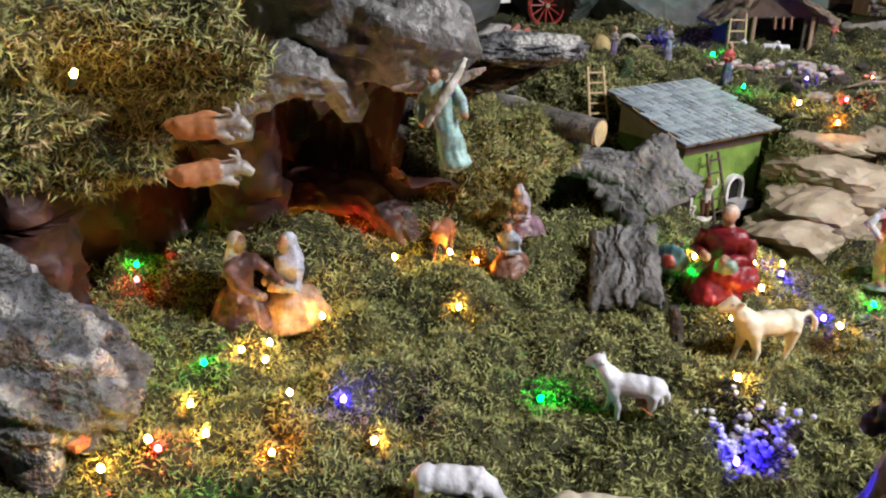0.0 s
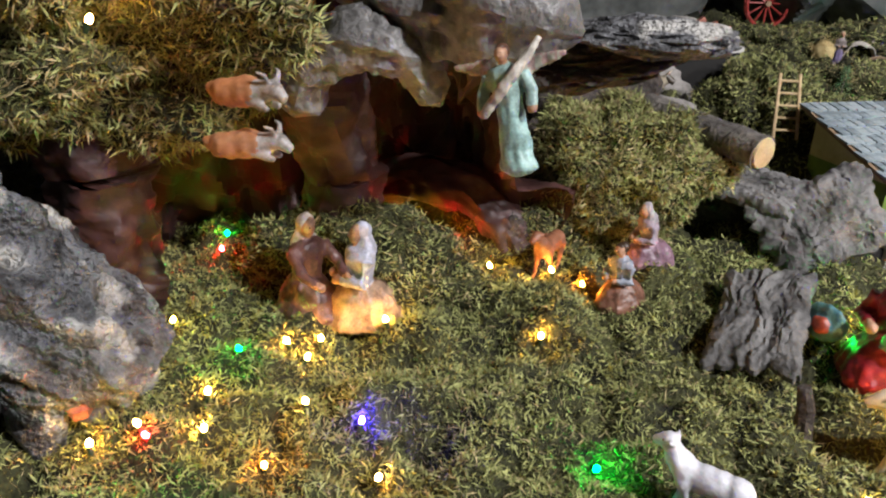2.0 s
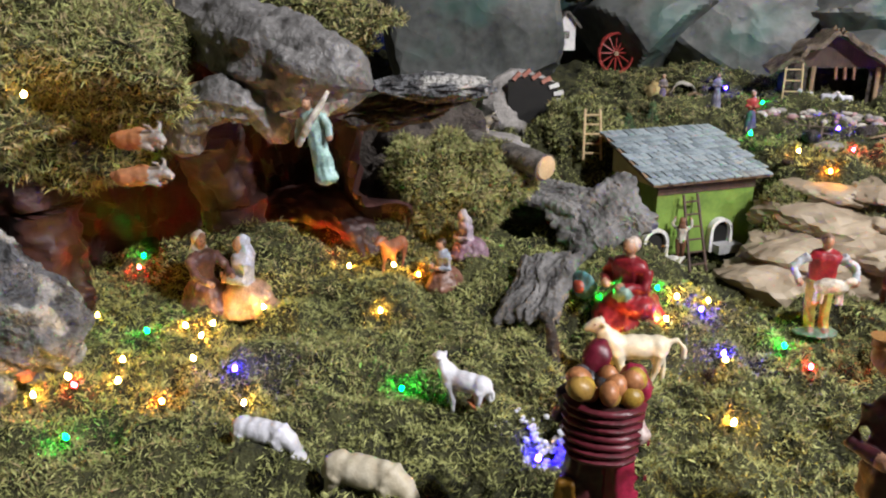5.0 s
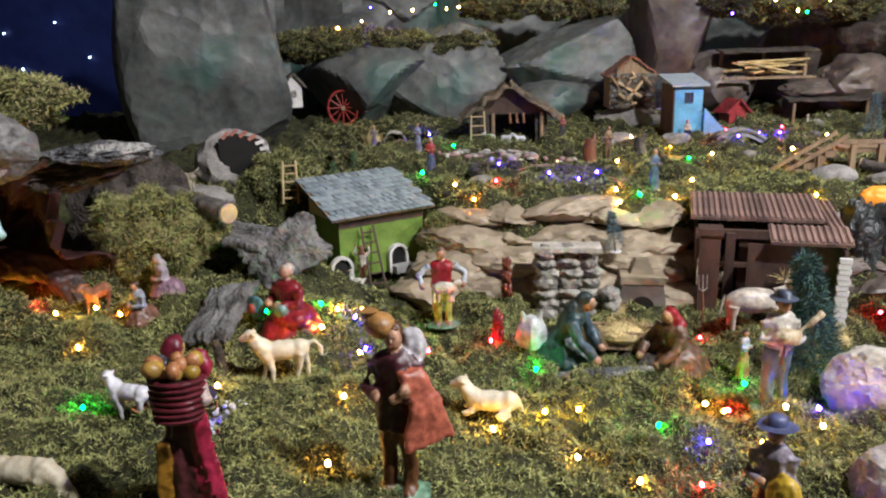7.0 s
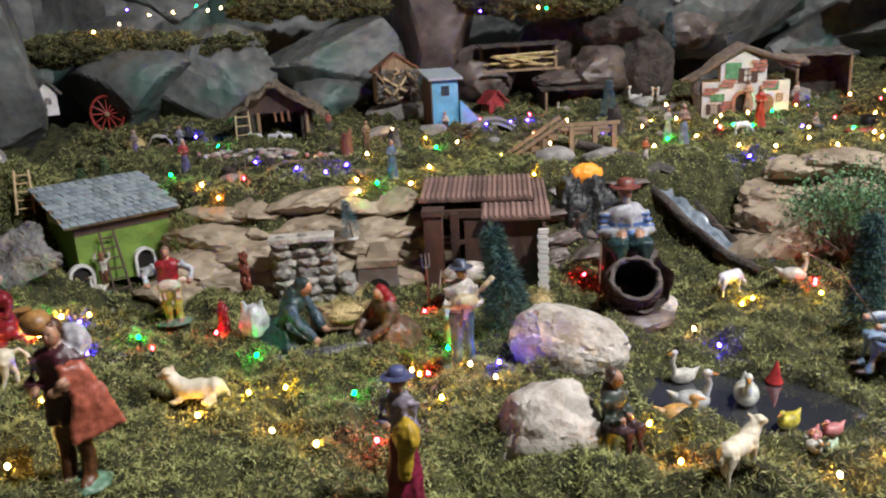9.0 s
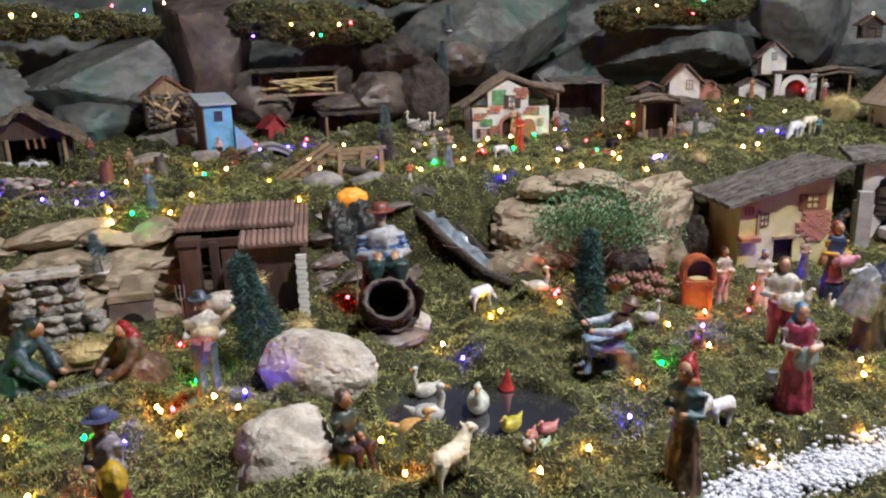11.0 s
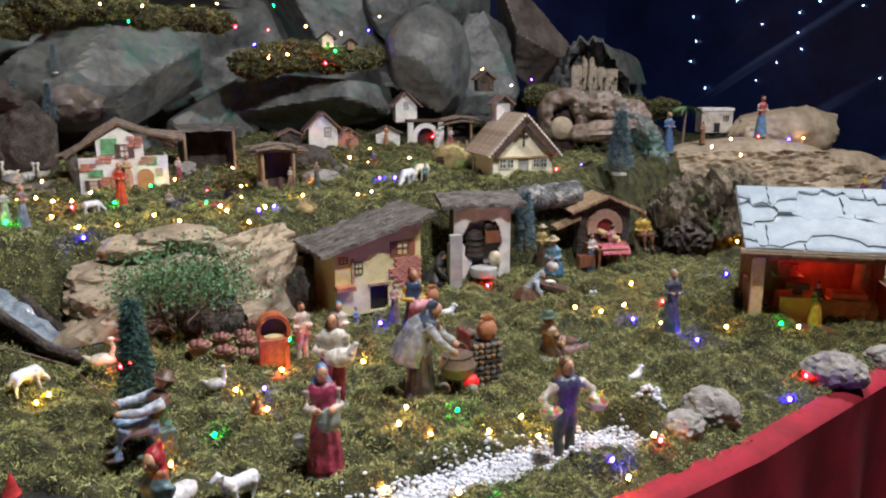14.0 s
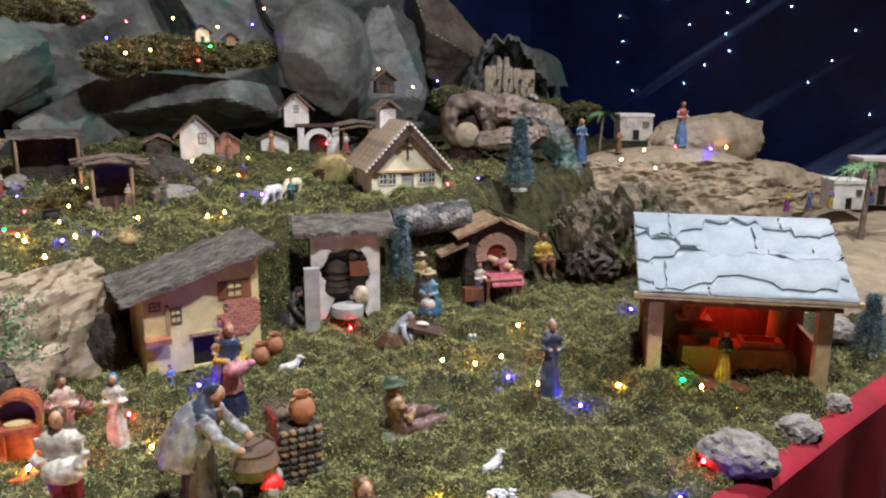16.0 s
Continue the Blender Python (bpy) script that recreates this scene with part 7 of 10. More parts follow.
def stream():
    ob = base("stream", pose(0, 0, 0), "painted blue-grey stream running down a bark chute", "stream")
    pts = [Vector((1.712, 1.225, 0.222)), Vector((1.725, 1.17, 0.195)), Vector((1.755, 1.10, 0.14)), Vector((1.80, 1.03, 0.085)), Vector((1.84, 0.985, 0.066))]

    def along(u):
        s = u * (len(pts) - 1)
        i = min(int(s), len(pts) - 2)
        return pts[i].lerp(pts[i + 1], s - i)

    def water(u, v):
        p = along(u)
        d = (along(min(1, u + 0.05)) - along(max(0, u - 0.05))).normalized()
        side = d.cross(Vector((0, 0, 1))).normalized()
        return p + side * (v - 0.5) * 0.058 + Vector((0, 0, 0.0045 * math.sin(u * 44 + 1.3 * math.sin(v * 7)) + 0.002 * noise.noise((u * 30, v * 9, 0))))
    part("water", Geo().sheet(water, 90, 14), shade("stream_paint", (0.26, 0.31, 0.36), (0.08, 0.105, 0.13), 0.2, 0, 30, 0.4, 0.003), ob)
    for s in (-1, 1):
        bank = []
        for i in range(13):
            u = i / 12
            p = along(u)
            d = (along(min(1, u + 0.05)) - along(max(0, u - 0.05))).normalized()
            side = d.cross(Vector((0, 0, 1))).normalized()
            bank.append(p + side * s * (0.038 + 0.004 * noise.noise((u * 9, s, 1))) + Vector((0, 0, -0.002)))
        part("bank", Geo().tube(bank, [0.011 + 0.004 * noise.noise((i, s, 4)) for i in range(13)], 9), BARK_DARK, ob, "dark bark bank")
    part("arch_stone", Geo().tube([pts[0] + Vector((-0.045, 0, -0.02)), pts[0] + Vector((-0.03, 0, 0.02)), pts[0] + Vector((0, 0, 0.034)), pts[0] + Vector((0.03, 0, 0.02)), pts[0] + Vector((0.045, 0, -0.02))], [0.016, 0.014, 0.013, 0.014, 0.016], 8), BARK, ob)
    # solid black ball stands for the shade in the pipe's mouth
    part("mouth", Geo().ball(pts[-1] + Vector((0.012, -0.006, 0.004)), (0.022, 0.015, 0.014), n=10), BLACK, ob, "black pipe mouth")
    return ob


stream()

g = Geo()
ring = []
for i in range(48):
    a = 2 * math.pi * i / 48
    k = 1 + 0.06 * noise.noise((math.cos(a) * 2, math.sin(a) * 2, 3))
    ring.append((0.160 * k * math.cos(a), 0.108 * k * math.sin(a), 0))
g.add(ring + [(0, 0, 0)] + [(x, y, -0.004) for x, y, _ in ring], [(i, (i + 1) % 48, 48) for i in range(48)] + [(49 + i, 49 + (i + 1) % 48, (i + 1) % 48, i) for i in range(48)])
MIRROR = shade("pond_mirror", (0.30, 0.31, 0.33), (0.22, 0.23, 0.25), 0.06, 0.9, 6, 0)
solid("pond", g, MIRROR, pose(1.44, 0.455, 0.057, 0, 0, -28), "dark mirror laid in the moss as a pond", "pond", smooth=0)


def duck(label, x, y, s, face, body, beak=(0.7, 0.3, 0.05), neck=0.55, z=0.057, name="duck", group="pond birds"):
    g, s = Geo(), s * 1.22
    g.ball((0, 0, 0.26 * s), (0.46 * s, 0.29 * s, 0.27 * s), 0, 14)
    g.tube([(0.36 * s, 0, 0.32 * s), (0.62 * s, 0, 0.52 * s)], [0.15 * s, 0.02 * s], 8)
    g.tube([(-0.30 * s, 0, 0.34 * s), (-0.42 * s, 0, 0.45 * s + neck * s * 0.5), (-0.34 * s, 0, 0.42 * s + neck * s)], [0.12 * s, 0.075 * s, 0.07 * s], 9)
    g.ball((-0.36 * s, 0, 0.46 * s + neck * s), (0.13 * s, 0.10 * s, 0.10 * s), 0, 10)
    g.tube([(-0.46 * s, 0, 0.45 * s + neck * s), (-0.62 * s, 0, 0.42 * s + neck * s)], [0.055 * s, 0.02 * s], 7, 1)
    return solid(name, g, [paint(*body), paint(*beak)], pose(x, y, z, 0, 0, face), label, name, group, smooth=60)


W = (0.74, 0.73, 0.66)
duck("white swan with a raised neck on the pond's rim", 1.397, 0.548, 0.036, 0, W, neck=0.7, name="swan")
duck("white goose with a bluish back on the pond", 1.364, 0.468, 0.046, 160, (0.66, 0.69, 0.68), name="goose")
duck("plump white goose standing on the pond", 1.446, 0.462, 0.050, 60, (0.66, 0.70, 0.62), neck=0.35, name="goose")
duck("orange duck at the edge of the pond", 1.325, 0.435, 0.048, 170, (0.72, 0.42, 0.14), neck=0.2)
duck("yellow duck on the pond", 1.458, 0.385, 0.034, 20, (0.70, 0.62, 0.07), neck=0.15)
duck("pink duckling beside the pond", 1.466, 0.345, 0.026, 40, (0.74, 0.28, 0.27), neck=0.2)
duck("pink duckling beside the pond", 1.497, 0.350, 0.028, 10, (0.74, 0.28, 0.27), neck=0.2)
duck("small white duckling beside the pond", 1.449, 0.325, 0.024, 90, W, neck=0.2)
duck("green and white duckling beside the pond", 1.47, 0.318, 0.022, 30, (0.5, 0.66, 0.48), neck=0.2)
solid("gnome", Geo().lathe([(0.009, 0), (0.013, 0.004), (0.008, 0.014), (0.005, 0.026), (0.001, 0.038)], n=10), paint(0.62, 0.05, 0.05), pose(1.521, 0.504, 0.057, 8, 0, 0), "small red cone-shaped ornament at the pond", "ornament")

# white marble gravel of the path
rng = np.random.default_rng(6)
chip = boulder(90, 8, 0.65, 0.05, 3, 1)
cv, cf = np.array(chip.v), np.array(chip.f)
px, py = [], []
while len(px) < 5200:
    k = rng.integers(len(PATH_LINE) - 1)
    t = rng.random()
    (ax, ay), (bx, by) = PATH_LINE[k], PATH_LINE[k + 1]
    px.append(ax + t * (bx - ax) + rng.normal() * 0.022), py.append(ay + t * (by - ay) + rng.normal() * 0.022)
for _ in range(150):
    px.append(2.41 + rng.normal() * 0.015), py.append(-0.002 + rng.normal() * 0.012)
for _ in range(190):
    px.append(0.296 + rng.normal() * 0.020), py.append(0.612 + rng.normal() * 0.018)
px, py = np.array(px), np.array(py)
pz = ground(px, py) + rng.random(len(px)) * 0.008 + 0.004
sc = rng.uniform(0.0020, 0.0047, (len(px), 1, 1)) * rng.uniform(0.7, 1.2, (len(px), 1, 3))
ang = rng.random(len(px)) * 6.28
rot = np.zeros((len(px), 3, 3))
rot[:, 0, 0], rot[:, 0, 1], rot[:, 1, 0], rot[:, 1, 1], rot[:, 2, 2] = np.cos(ang), -np.sin(ang), np.sin(ang), np.cos(ang), 1
allv = np.einsum("nij,nkj->nki", rot, cv[None] * sc) + np.stack([px, py, pz], 1)[:, None]
gm = bpy.data.meshes.new("gravel_path")
gm.from_pydata(allv.reshape(-1, 3).tolist(), [], (cf[None] + (np.arange(len(px)) * len(cv))[:, None, None]).reshape(-1, 3).tolist())
gm.materials.append(GRAVEL)
tagged(new("gravel_path", gm), "winding path of loose white marble chips", "gravel", kind="stuff")

# ---- rocks in the moss ----
rock("rock", 31, STONE, (1.265, 0.675, 0.082), (0.096, 0.066, 0.074), -28, "big pale limestone rock in the moss", tilt=(0, 12), planes=9, flat=0.72, crumple=0.1, freq=3, sub=5)
rock("rock", 32, STONE, (1.145, 0.440, 0.078), (0.080, 0.06, 0.065), 10, "rounded pale limestone rock in the moss", planes=9, flat=0.75, crumple=0.1, sub=5)
for sd, x, y, s, lab in ((33, 2.432, -0.105, 0.055, "flat grey rock at the table edge"), (34, 2.754, -0.215, 0.058, "rough grey rock at the table edge"), (35, 2.935, -0.262, 0.042, "round grey rock at the table edge"), (36, 3.09, -0.29, 0.028, "small grey rock at the table edge"), (37, 2.345, -0.10, 0.04, "broken brownish rock at the table edge"), (38, 3.42, -0.22, 0.05, "grey rock beside the workshop")):
    rock("rock", sd, STONE_GREY, (x, y, on(x, y) + s * 0.35), (s, s * 0.8, s * 0.68), sd * 40, lab, group="edge rocks", planes=9, flat=0.65, crumple=0.16, freq=4)
rock("rock", 39, STONE_GREY, (1.50, 1.36, 0.275), (0.055, 0.035, 0.028), 5, "smooth grey boulder under the wooden stairs", planes=5, flat=0.85, crumple=0.04)
WET_ROCK = shade("wet_black_rock", (0.055, 0.065, 0.066), (0.008, 0.009, 0.010), 0.32, 0, 16, 1.0, 0.014)
rock("rock", 40, WET_ROCK, (1.555, 1.205, 0.145), (0.05, 0.045, 0.115), 0, "wet-looking black rock with a hollow", planes=8, flat=0.65, crumple=0.16, freq=4)
rock("rock", 47, WET_ROCK, (1.482, 1.20, 0.14), (0.045, 0.045, 0.115), 50, "dark upright rock by the hollow", planes=8, flat=0.65, crumple=0.16, freq=4)
rock("rock", 48, STONE_GREY, (1.62, 1.33, 0.27), (0.06, 0.04, 0.03), 0, "grey flat stone above the hollow", planes=8, flat=0.65, crumple=0.08)
# no lamp: lit translucent paper, its light given as surface emission
rock("glowing_hollow", 49, glow("lit_paper_glow", (1.0, 0.36, 0.04), 0.26), (1.53, 1.228, 0.250), (0.038, 0.02, 0.028), 0, "orange lit paper in the rock's hollow, its glow put into the surface", planes=6, flat=0.7, crumple=0.12, category="lamp")
for sd, at, size, mt in ((53, (2.02, 2.30, 0.42), (0.17, 0.12, 0.10), PAPER_BROWN), (54, (2.22, 2.30, 0.40), (0.13, 0.12, 0.16), BARK_DARK), (55, (2.12, 2.42, 0.56), (0.22, 0.14, 0.10), BARK_DARK),
                         (56, (2.40, 2.36, 0.56), (0.14, 0.12, 0.10), PAPER_BROWN), (57, (1.60, 2.40, 0.42), (0.14, 0.10, 0.12), PAPER_BROWN), (58, (1.02, 2.42, 0.36), (0.18, 0.12, 0.10), PAPER_ROCK), (59, (0.12, 1.56, 0.31), (0.10, 0.08, 0.09), STONE_GREY), (50, (2.93, 1.62, 0.31), (0.10, 0.09, 0.09), BARK_DARK)):
    rock("rock", sd, mt, at, size, sd * 31, "dark crumpled rock behind the village", group="back rocks", planes=9, flat=0.62, crumple=0.12, sub=4)
BIRCH = shade("birch_bark", (0.52, 0.50, 0.44), (0.05, 0.045, 0.04), 0.7, 0, 60, 1.0, 0.008, ((0.04, 0.036, 0.03), 45, 0.58))
for sd, x, n, w in ((67, 0.822, 7, 0.021), (68, 0.868, 7, 0.023), (69, 0.908, 6, 0.018), (70, 0.945, 3, 0.018)):
    ob = base("birch_stump", pose(x, 1.10 - 0.02 * (sd == 70), 0.06), "knotty white birch stump standing by the trough", "stump", "bark stumps")
    for k in range(n):
        g = boulder(sd + k % 3, 7, 0.7, 0.22, 4, 3)
        g.v = [(p[0] * w * 1.15 + 0.003 * math.sin(k * 2.1), p[1] * 0.022, p[2] * 0.0155 + 0.012 + k * 0.0205) for p in g.v]
        part("knot", g, BIRCH, ob, smooth=50)
solid("stone_slab", Geo().slab(lambda u, v: (-0.065 + 0.13 * u, -0.025 + 0.05 * v, 0.003 * noise.noise((u * 7, v * 4, 2))), 14, 6, 0.009), STONE, pose(0.862, 1.10, 0.208, 0, 0, -6), "pale flat slab on the bark stumps", "slab")


def brick_oven():
    ob = base("bark_hollow", pose(1.015, 1.12, 0.065, 0, 0, -10), "small brown bark hollow with a dark mouth", "hollow")
    part("body", Geo().box((0.095, 0.08, 0.07), taper=0.8), PAPER_BROWN, ob)
    part("slab", Geo().box((0.085, 0.07, 0.014), (0, 0, 0.062)), PAPER_TAN, ob, smooth=0)
    part("cap", Geo().box((0.05, 0.05, 0.03), (0, 0.01, 0.072), taper=0.5), PAPER_TAN, ob, smooth=0)
    # black arch on the closed face, as the shade of a hole
    part("mouth", arch_fill(Geo(), 0.045, 0.04, -0.042), BLACK, ob, smooth=0)


brick_oven()


def trough():
    ob = base("feed_trough", pose(0.925, 0.895, 0.062, 0, 0, -12), "rough wooden feed trough heaped with hay", "trough")
    for s in (-1, 1):
        part("side_board", Geo().box((0.13, 0.006, 0.03), (0, s * 0.028, 0.025), (s * 18, 0, 0)), WOOD, ob, smooth=0)
        part("end_board", Geo().box((0.006, 0.055, 0.03), (s * 0.062, 0, 0.025)), WOOD, ob, smooth=0)
        for t in (-1, 1):
            part("leg", Geo().tube([(s * 0.055, t * 0.028, 0.03), (s * 0.06, t * 0.034, 0)], 0.004, 6), WOOD, ob)
    part("bottom_board", Geo().box((0.125, 0.05, 0.005), (0, 0, 0.022)), WOOD, ob, smooth=0)
    straw_heap("pale hay heaped in the trough", 0.925, 0.895, 0.045, 420, 0.105, h=0.35, name="hay")


trough()


def barrel_basket():
    ob = base("wicker_basket", pose(1.452, 0.845, 0.096, 52, 8, -22) @ Matrix.Diagonal((0.86, 0.78, 0.86, 1)), "overturned brown wicker basket with a dark mouth", "basket")
    g = Geo()
    n, rows = 40, 14
    for j in range(rows):
        z = j * 0.0066
        r = 0.046 + 0.012 * math.sin(j / rows * 2.8)
        pts = [((r + 0.0022 * math.cos(k * math.pi + j * math.pi)) * math.cos(2 * math.pi * k / n), (r + 0.0022 * math.cos(k * math.pi + j * math.pi)) * math.sin(2 * math.pi * k / n), z) for k in range(n + 1)]
        g.tube(pts, 0.0036, 6)
    part("weave", g, shade("wicker", (0.13, 0.07, 0.05), (0.045, 0.023, 0.017), 0.7, 0, 60, 0.5, 0.001), ob)
    part("torn_paper", Geo().slab(lambda u, v: ((0.058 + 0.02 * v + 0.012 * noise.noise((u * 7, v * 3, 2))) * math.cos(-2.4 + 3.4 * u), (0.058 + 0.02 * v + 0.012 * noise.noise((u * 7, v * 3, 5))) * math.sin(-2.4 + 3.4 * u), 0.005 + 0.085 * v + 0.02 * noise.noise((u * 6, 1, 1))), 40, 14, 0.003), PAPER_BROWN, ob, "crumpled brown paper round the basket")
    # black bottom and inner skin put the basket's inner shade into colour
    part("bottom", Geo().lathe([(0.0, -0.002), (0.045, -0.002), (0.045, 0.003), (0.0, 0.003)], n=20), BLACK, ob)
    part("lining", Geo().lathe([(0.044, 0.0), (0.052, 0.045), (0.046, 0.09), (0.043, 0.09), (0.048, 0.045), (0.04, 0.0)], n=24), BLACK, ob, smooth=60)
    part("rim", Geo().tube([((0.05 + 0.007 * noise.noise((k % 24 * 0.8, 1, 1))) * math.cos(2 * math.pi * k / 24), (0.05 + 0.007 * noise.noise((k % 24 * 0.8, 1, 1))) * math.sin(2 * math.pi * k / 24), 0.093 + 0.010 * noise.noise((k % 24 * 0.7, 4, 1))) for k in range(25)], [0.0055 + 0.004 * noise.noise((k % 24 * 0.9, 7, 1)) for k in range(25)], 8), PAPER_BROWN, ob)


barrel_basket()
rock("shell", 61, PAPER_BROWN, (1.445, 0.77, 0.068), (0.06, 0.035, 0.02), 10, "brown broken shell under the basket", planes=6, flat=0.8, crumple=0.1, category="shell")
rock("shell", 62, STONE, (1.505, 0.80, 0.078), (0.028, 0.02, 0.022), 40, "pale shell beside the basket", planes=6, flat=0.8, crumple=0.1, category="shell")


def booth():
    ob = base("booth", pose(2.055, 0.635, 0.04, 0, 0, -30), "orange-red wooden booth with an arched hood", "booth")
    m = paint(0.50, 0.14, 0.06)
    for s in (-1, 1):
        part("side_post", Geo().box((0.008, 0.012, 0.09), (s * 0.026, 0, 0)), m, ob, smooth=0)
    part("hood", arch(Geo(), 0.052, 0.045, 0.007, 0.035), m, ob, smooth=50).location = (0, 0.02, 0.08)
    part("hood_back", arch_fill(Geo(), 0.052, 0.045, 0.017), WOOD_DARK, ob, smooth=0).location = (0, 0, 0.08)
    for z, dy in ((0.075, 0.0), (0.004, -0.012)):
        part("shelf", Geo().box((0.056, 0.045 + 0.02 * (z < 0.01), 0.007), (0, dy, z)), m, ob, smooth=0)
    part("panel", Geo().box((0.05, 0.005, 0.07), (0, 0.015, 0.005)), m, ob, smooth=0)
    part("straw_bed", Geo().ball((0, -0.002, 0.083), (0.022, 0.015, 0.006), n=8), STRAW, ob)


booth()


def brick_well():
    ob = base("brick_oven", pose(2.33, 0.325, 0.03, 0, 0, -25), "stacked stone oven with red doors and a clay pot", "oven")
    r = random.Random(14)
    st = [mesh_of(boulder(63 + k, 8, 0.7, 0.08, 3, 1), "stone", (STONE_GREY, WOOD, BARK)[k], 0) for k in range(3)]
    part("core", Geo().box((0.058, 0.058, 0.085)), BARK_DARK, ob, smooth=0)
    for j in range(8):
        for i in range(20):
            side, k = divmod(i, 5)
            a = side * 90
            o = new("stone", st[r.randrange(3)])
            o.parent = ob
            o.matrix_basis = pose(0, 0, 0.006 + j * 0.0112, 0, 0, a) @ pose(-0.026 + k * 0.013, -0.030, 0, r.uniform(0, 30), r.uniform(0, 30), r.uniform(0, 30)) @ Matrix.Diagonal((0.008, 0.006, 0.006, 1))
    part("red_side", Geo().box((0.006, 0.05, 0.11), (-0.038, 0, 0)), paint(0.24, 0.03, 0.03), ob, "dark red wooden side", smooth=0)
    straw_heap("bundle of twigs on the stone oven", 2.325, 0.36, 0.026, 260, 0.125, TWIG, 0.5, "twig_bundle")
    return ob


brick_well()
amphora("open clay pot on the stone oven", 2.335, 0.315, 0.05, 0.117)


def cauldron():
    ob = base("cauldron", pose(2.235, 0.305, on(2.235, 0.305), 0, 0, 0), "round copper kettle over a small red-lit fire", "kettle")
    part("kettle", Geo().lathe([(0.012, 0.018), (0.03, 0.026), (0.036, 0.045), (0.028, 0.062), (0.03, 0.066), (0.025, 0.064)], n=18), shade("copper", (0.35, 0.25, 0.2), None, 0.35, 0.6), ob)
    part("ring", Geo().tube([(0.04 * math.cos(2 * math.pi * k / 20), 0.006 * math.sin(4 * math.pi * k / 20), 0.05 + 0.035 * math.sin(2 * math.pi * k / 20)) for k in range(21)], 0.0016, 6), TWIG, ob)
    part("ember", Geo().ball((0.008, -0.03, 0.016), (0.018, 0.013, 0.013), 0, 9, 0.3, 90), glow("red_ember", (0.8, 0.02, 0.02), 0.22), ob, "glowing red ember")
    for a in range(4):
        part("stone", Geo().ball((0.036 * math.cos(a * 1.57), 0.036 * math.sin(a * 1.57), 0.008), 0.012, 0, 7, 0.2, 60), STONE_GREY, ob)


cauldron()


# ---- trees ----
def pine(label, x, y, h, r, z=None, mat=NEEDLES_FROST, n=2600, tilt=0, stand=True):
    ob = base("pine_tree", pose(x, y, on(x, y, -0.002) if z is None else z, 0, tilt, 0), label, "pine tree")
    part("trunk", Geo().tube([(0, 0, 0), (0, 0, h * 0.98)], [h * 0.025, h * 0.006], 7), TWIG, ob)
    rn = np.random.default_rng(int(x * 997))
    n = int(n * 1.5)
    k = rn.random(n) ** 0.75
    a = rn.random(n) * 6.283
    rad = r * (1 - k) * rn.uniform(0.25, 0.85, n)
    p = np.stack([rad * np.cos(a), rad * np.sin(a), h * (0.08 + 0.9 * k)], 1)
    d = np.stack([np.cos(a), np.sin(a), np.full(n, 0.15)], 1)
    o = strands("crown", p, d, r * 0.36, h * 0.008, mat, "", 0.35, 5)
    o.parent = ob
    del o["category"]
    if stand:
        part("stand", Geo().lathe([(r * 0.5, 0), (r * 0.5, h * 0.03), (r * 0.3, h * 0.035)], n=12), WHITEWASH, ob, "pale round stand")
    return ob


pine("dark teal bristle pine leaning beside the barn", 1.205, 0.79, 0.20, 0.050, None, NEEDLES, 4200, -10, False)
pine("tall dark green bristle pine behind the angler", 1.755, 0.60, 0.205, 0.040, None, NEEDLES, 3800, 0, False)
pine("frosted blue pine before the tan paper cliff", 0.97, 1.155, 0.085, 0.024, 0.175, NEEDLES_FROST, 1200, -8)
pine("frosted blue pine between mill and bakery", 3.04, 0.735, 0.185, 0.040, 0.115, NEEDLES_FROST, 3000, 0, False)
pine("frosted pine on a tan stand beside the chapel", 3.60, 0.74, 0.222, 0.052, 0.30, NEEDLES_FROST, 3600)
pine("frosted blue pine at the table's east end", 3.40, -0.285, 0.14, 0.042, None, NEEDLES_FROST, 2400)
pine("frosted pine beside the open stable", 1.915, 1.95, 0.135, 0.034, None, NEEDLES_FROST, 1500)
pine("frosted pine on a root of the mountain", 2.285, 2.24, 0.14, 0.03, 0.48, NEEDLES_FROST, 1500)
pine("frosted pine higher on the mountain", 2.19, 2.28, 0.10, 0.024, 0.53, NEEDLES_FROST, 1000)
pine("small frosted pine on a rock ledge", 2.33, 2.27, 0.10, 0.022, 0.655, NEEDLES_FROST, 1000)
pine("slim frosted pine beside the stone hut", 1.335, 2.16, 0.115, 0.022, 0.36, NEEDLES_FROST, 1000)
pine("tiny frosted pine by the castle", 5.05, 1.45, 0.11, 0.025, 0.52, NEEDLES_FROST, 800)


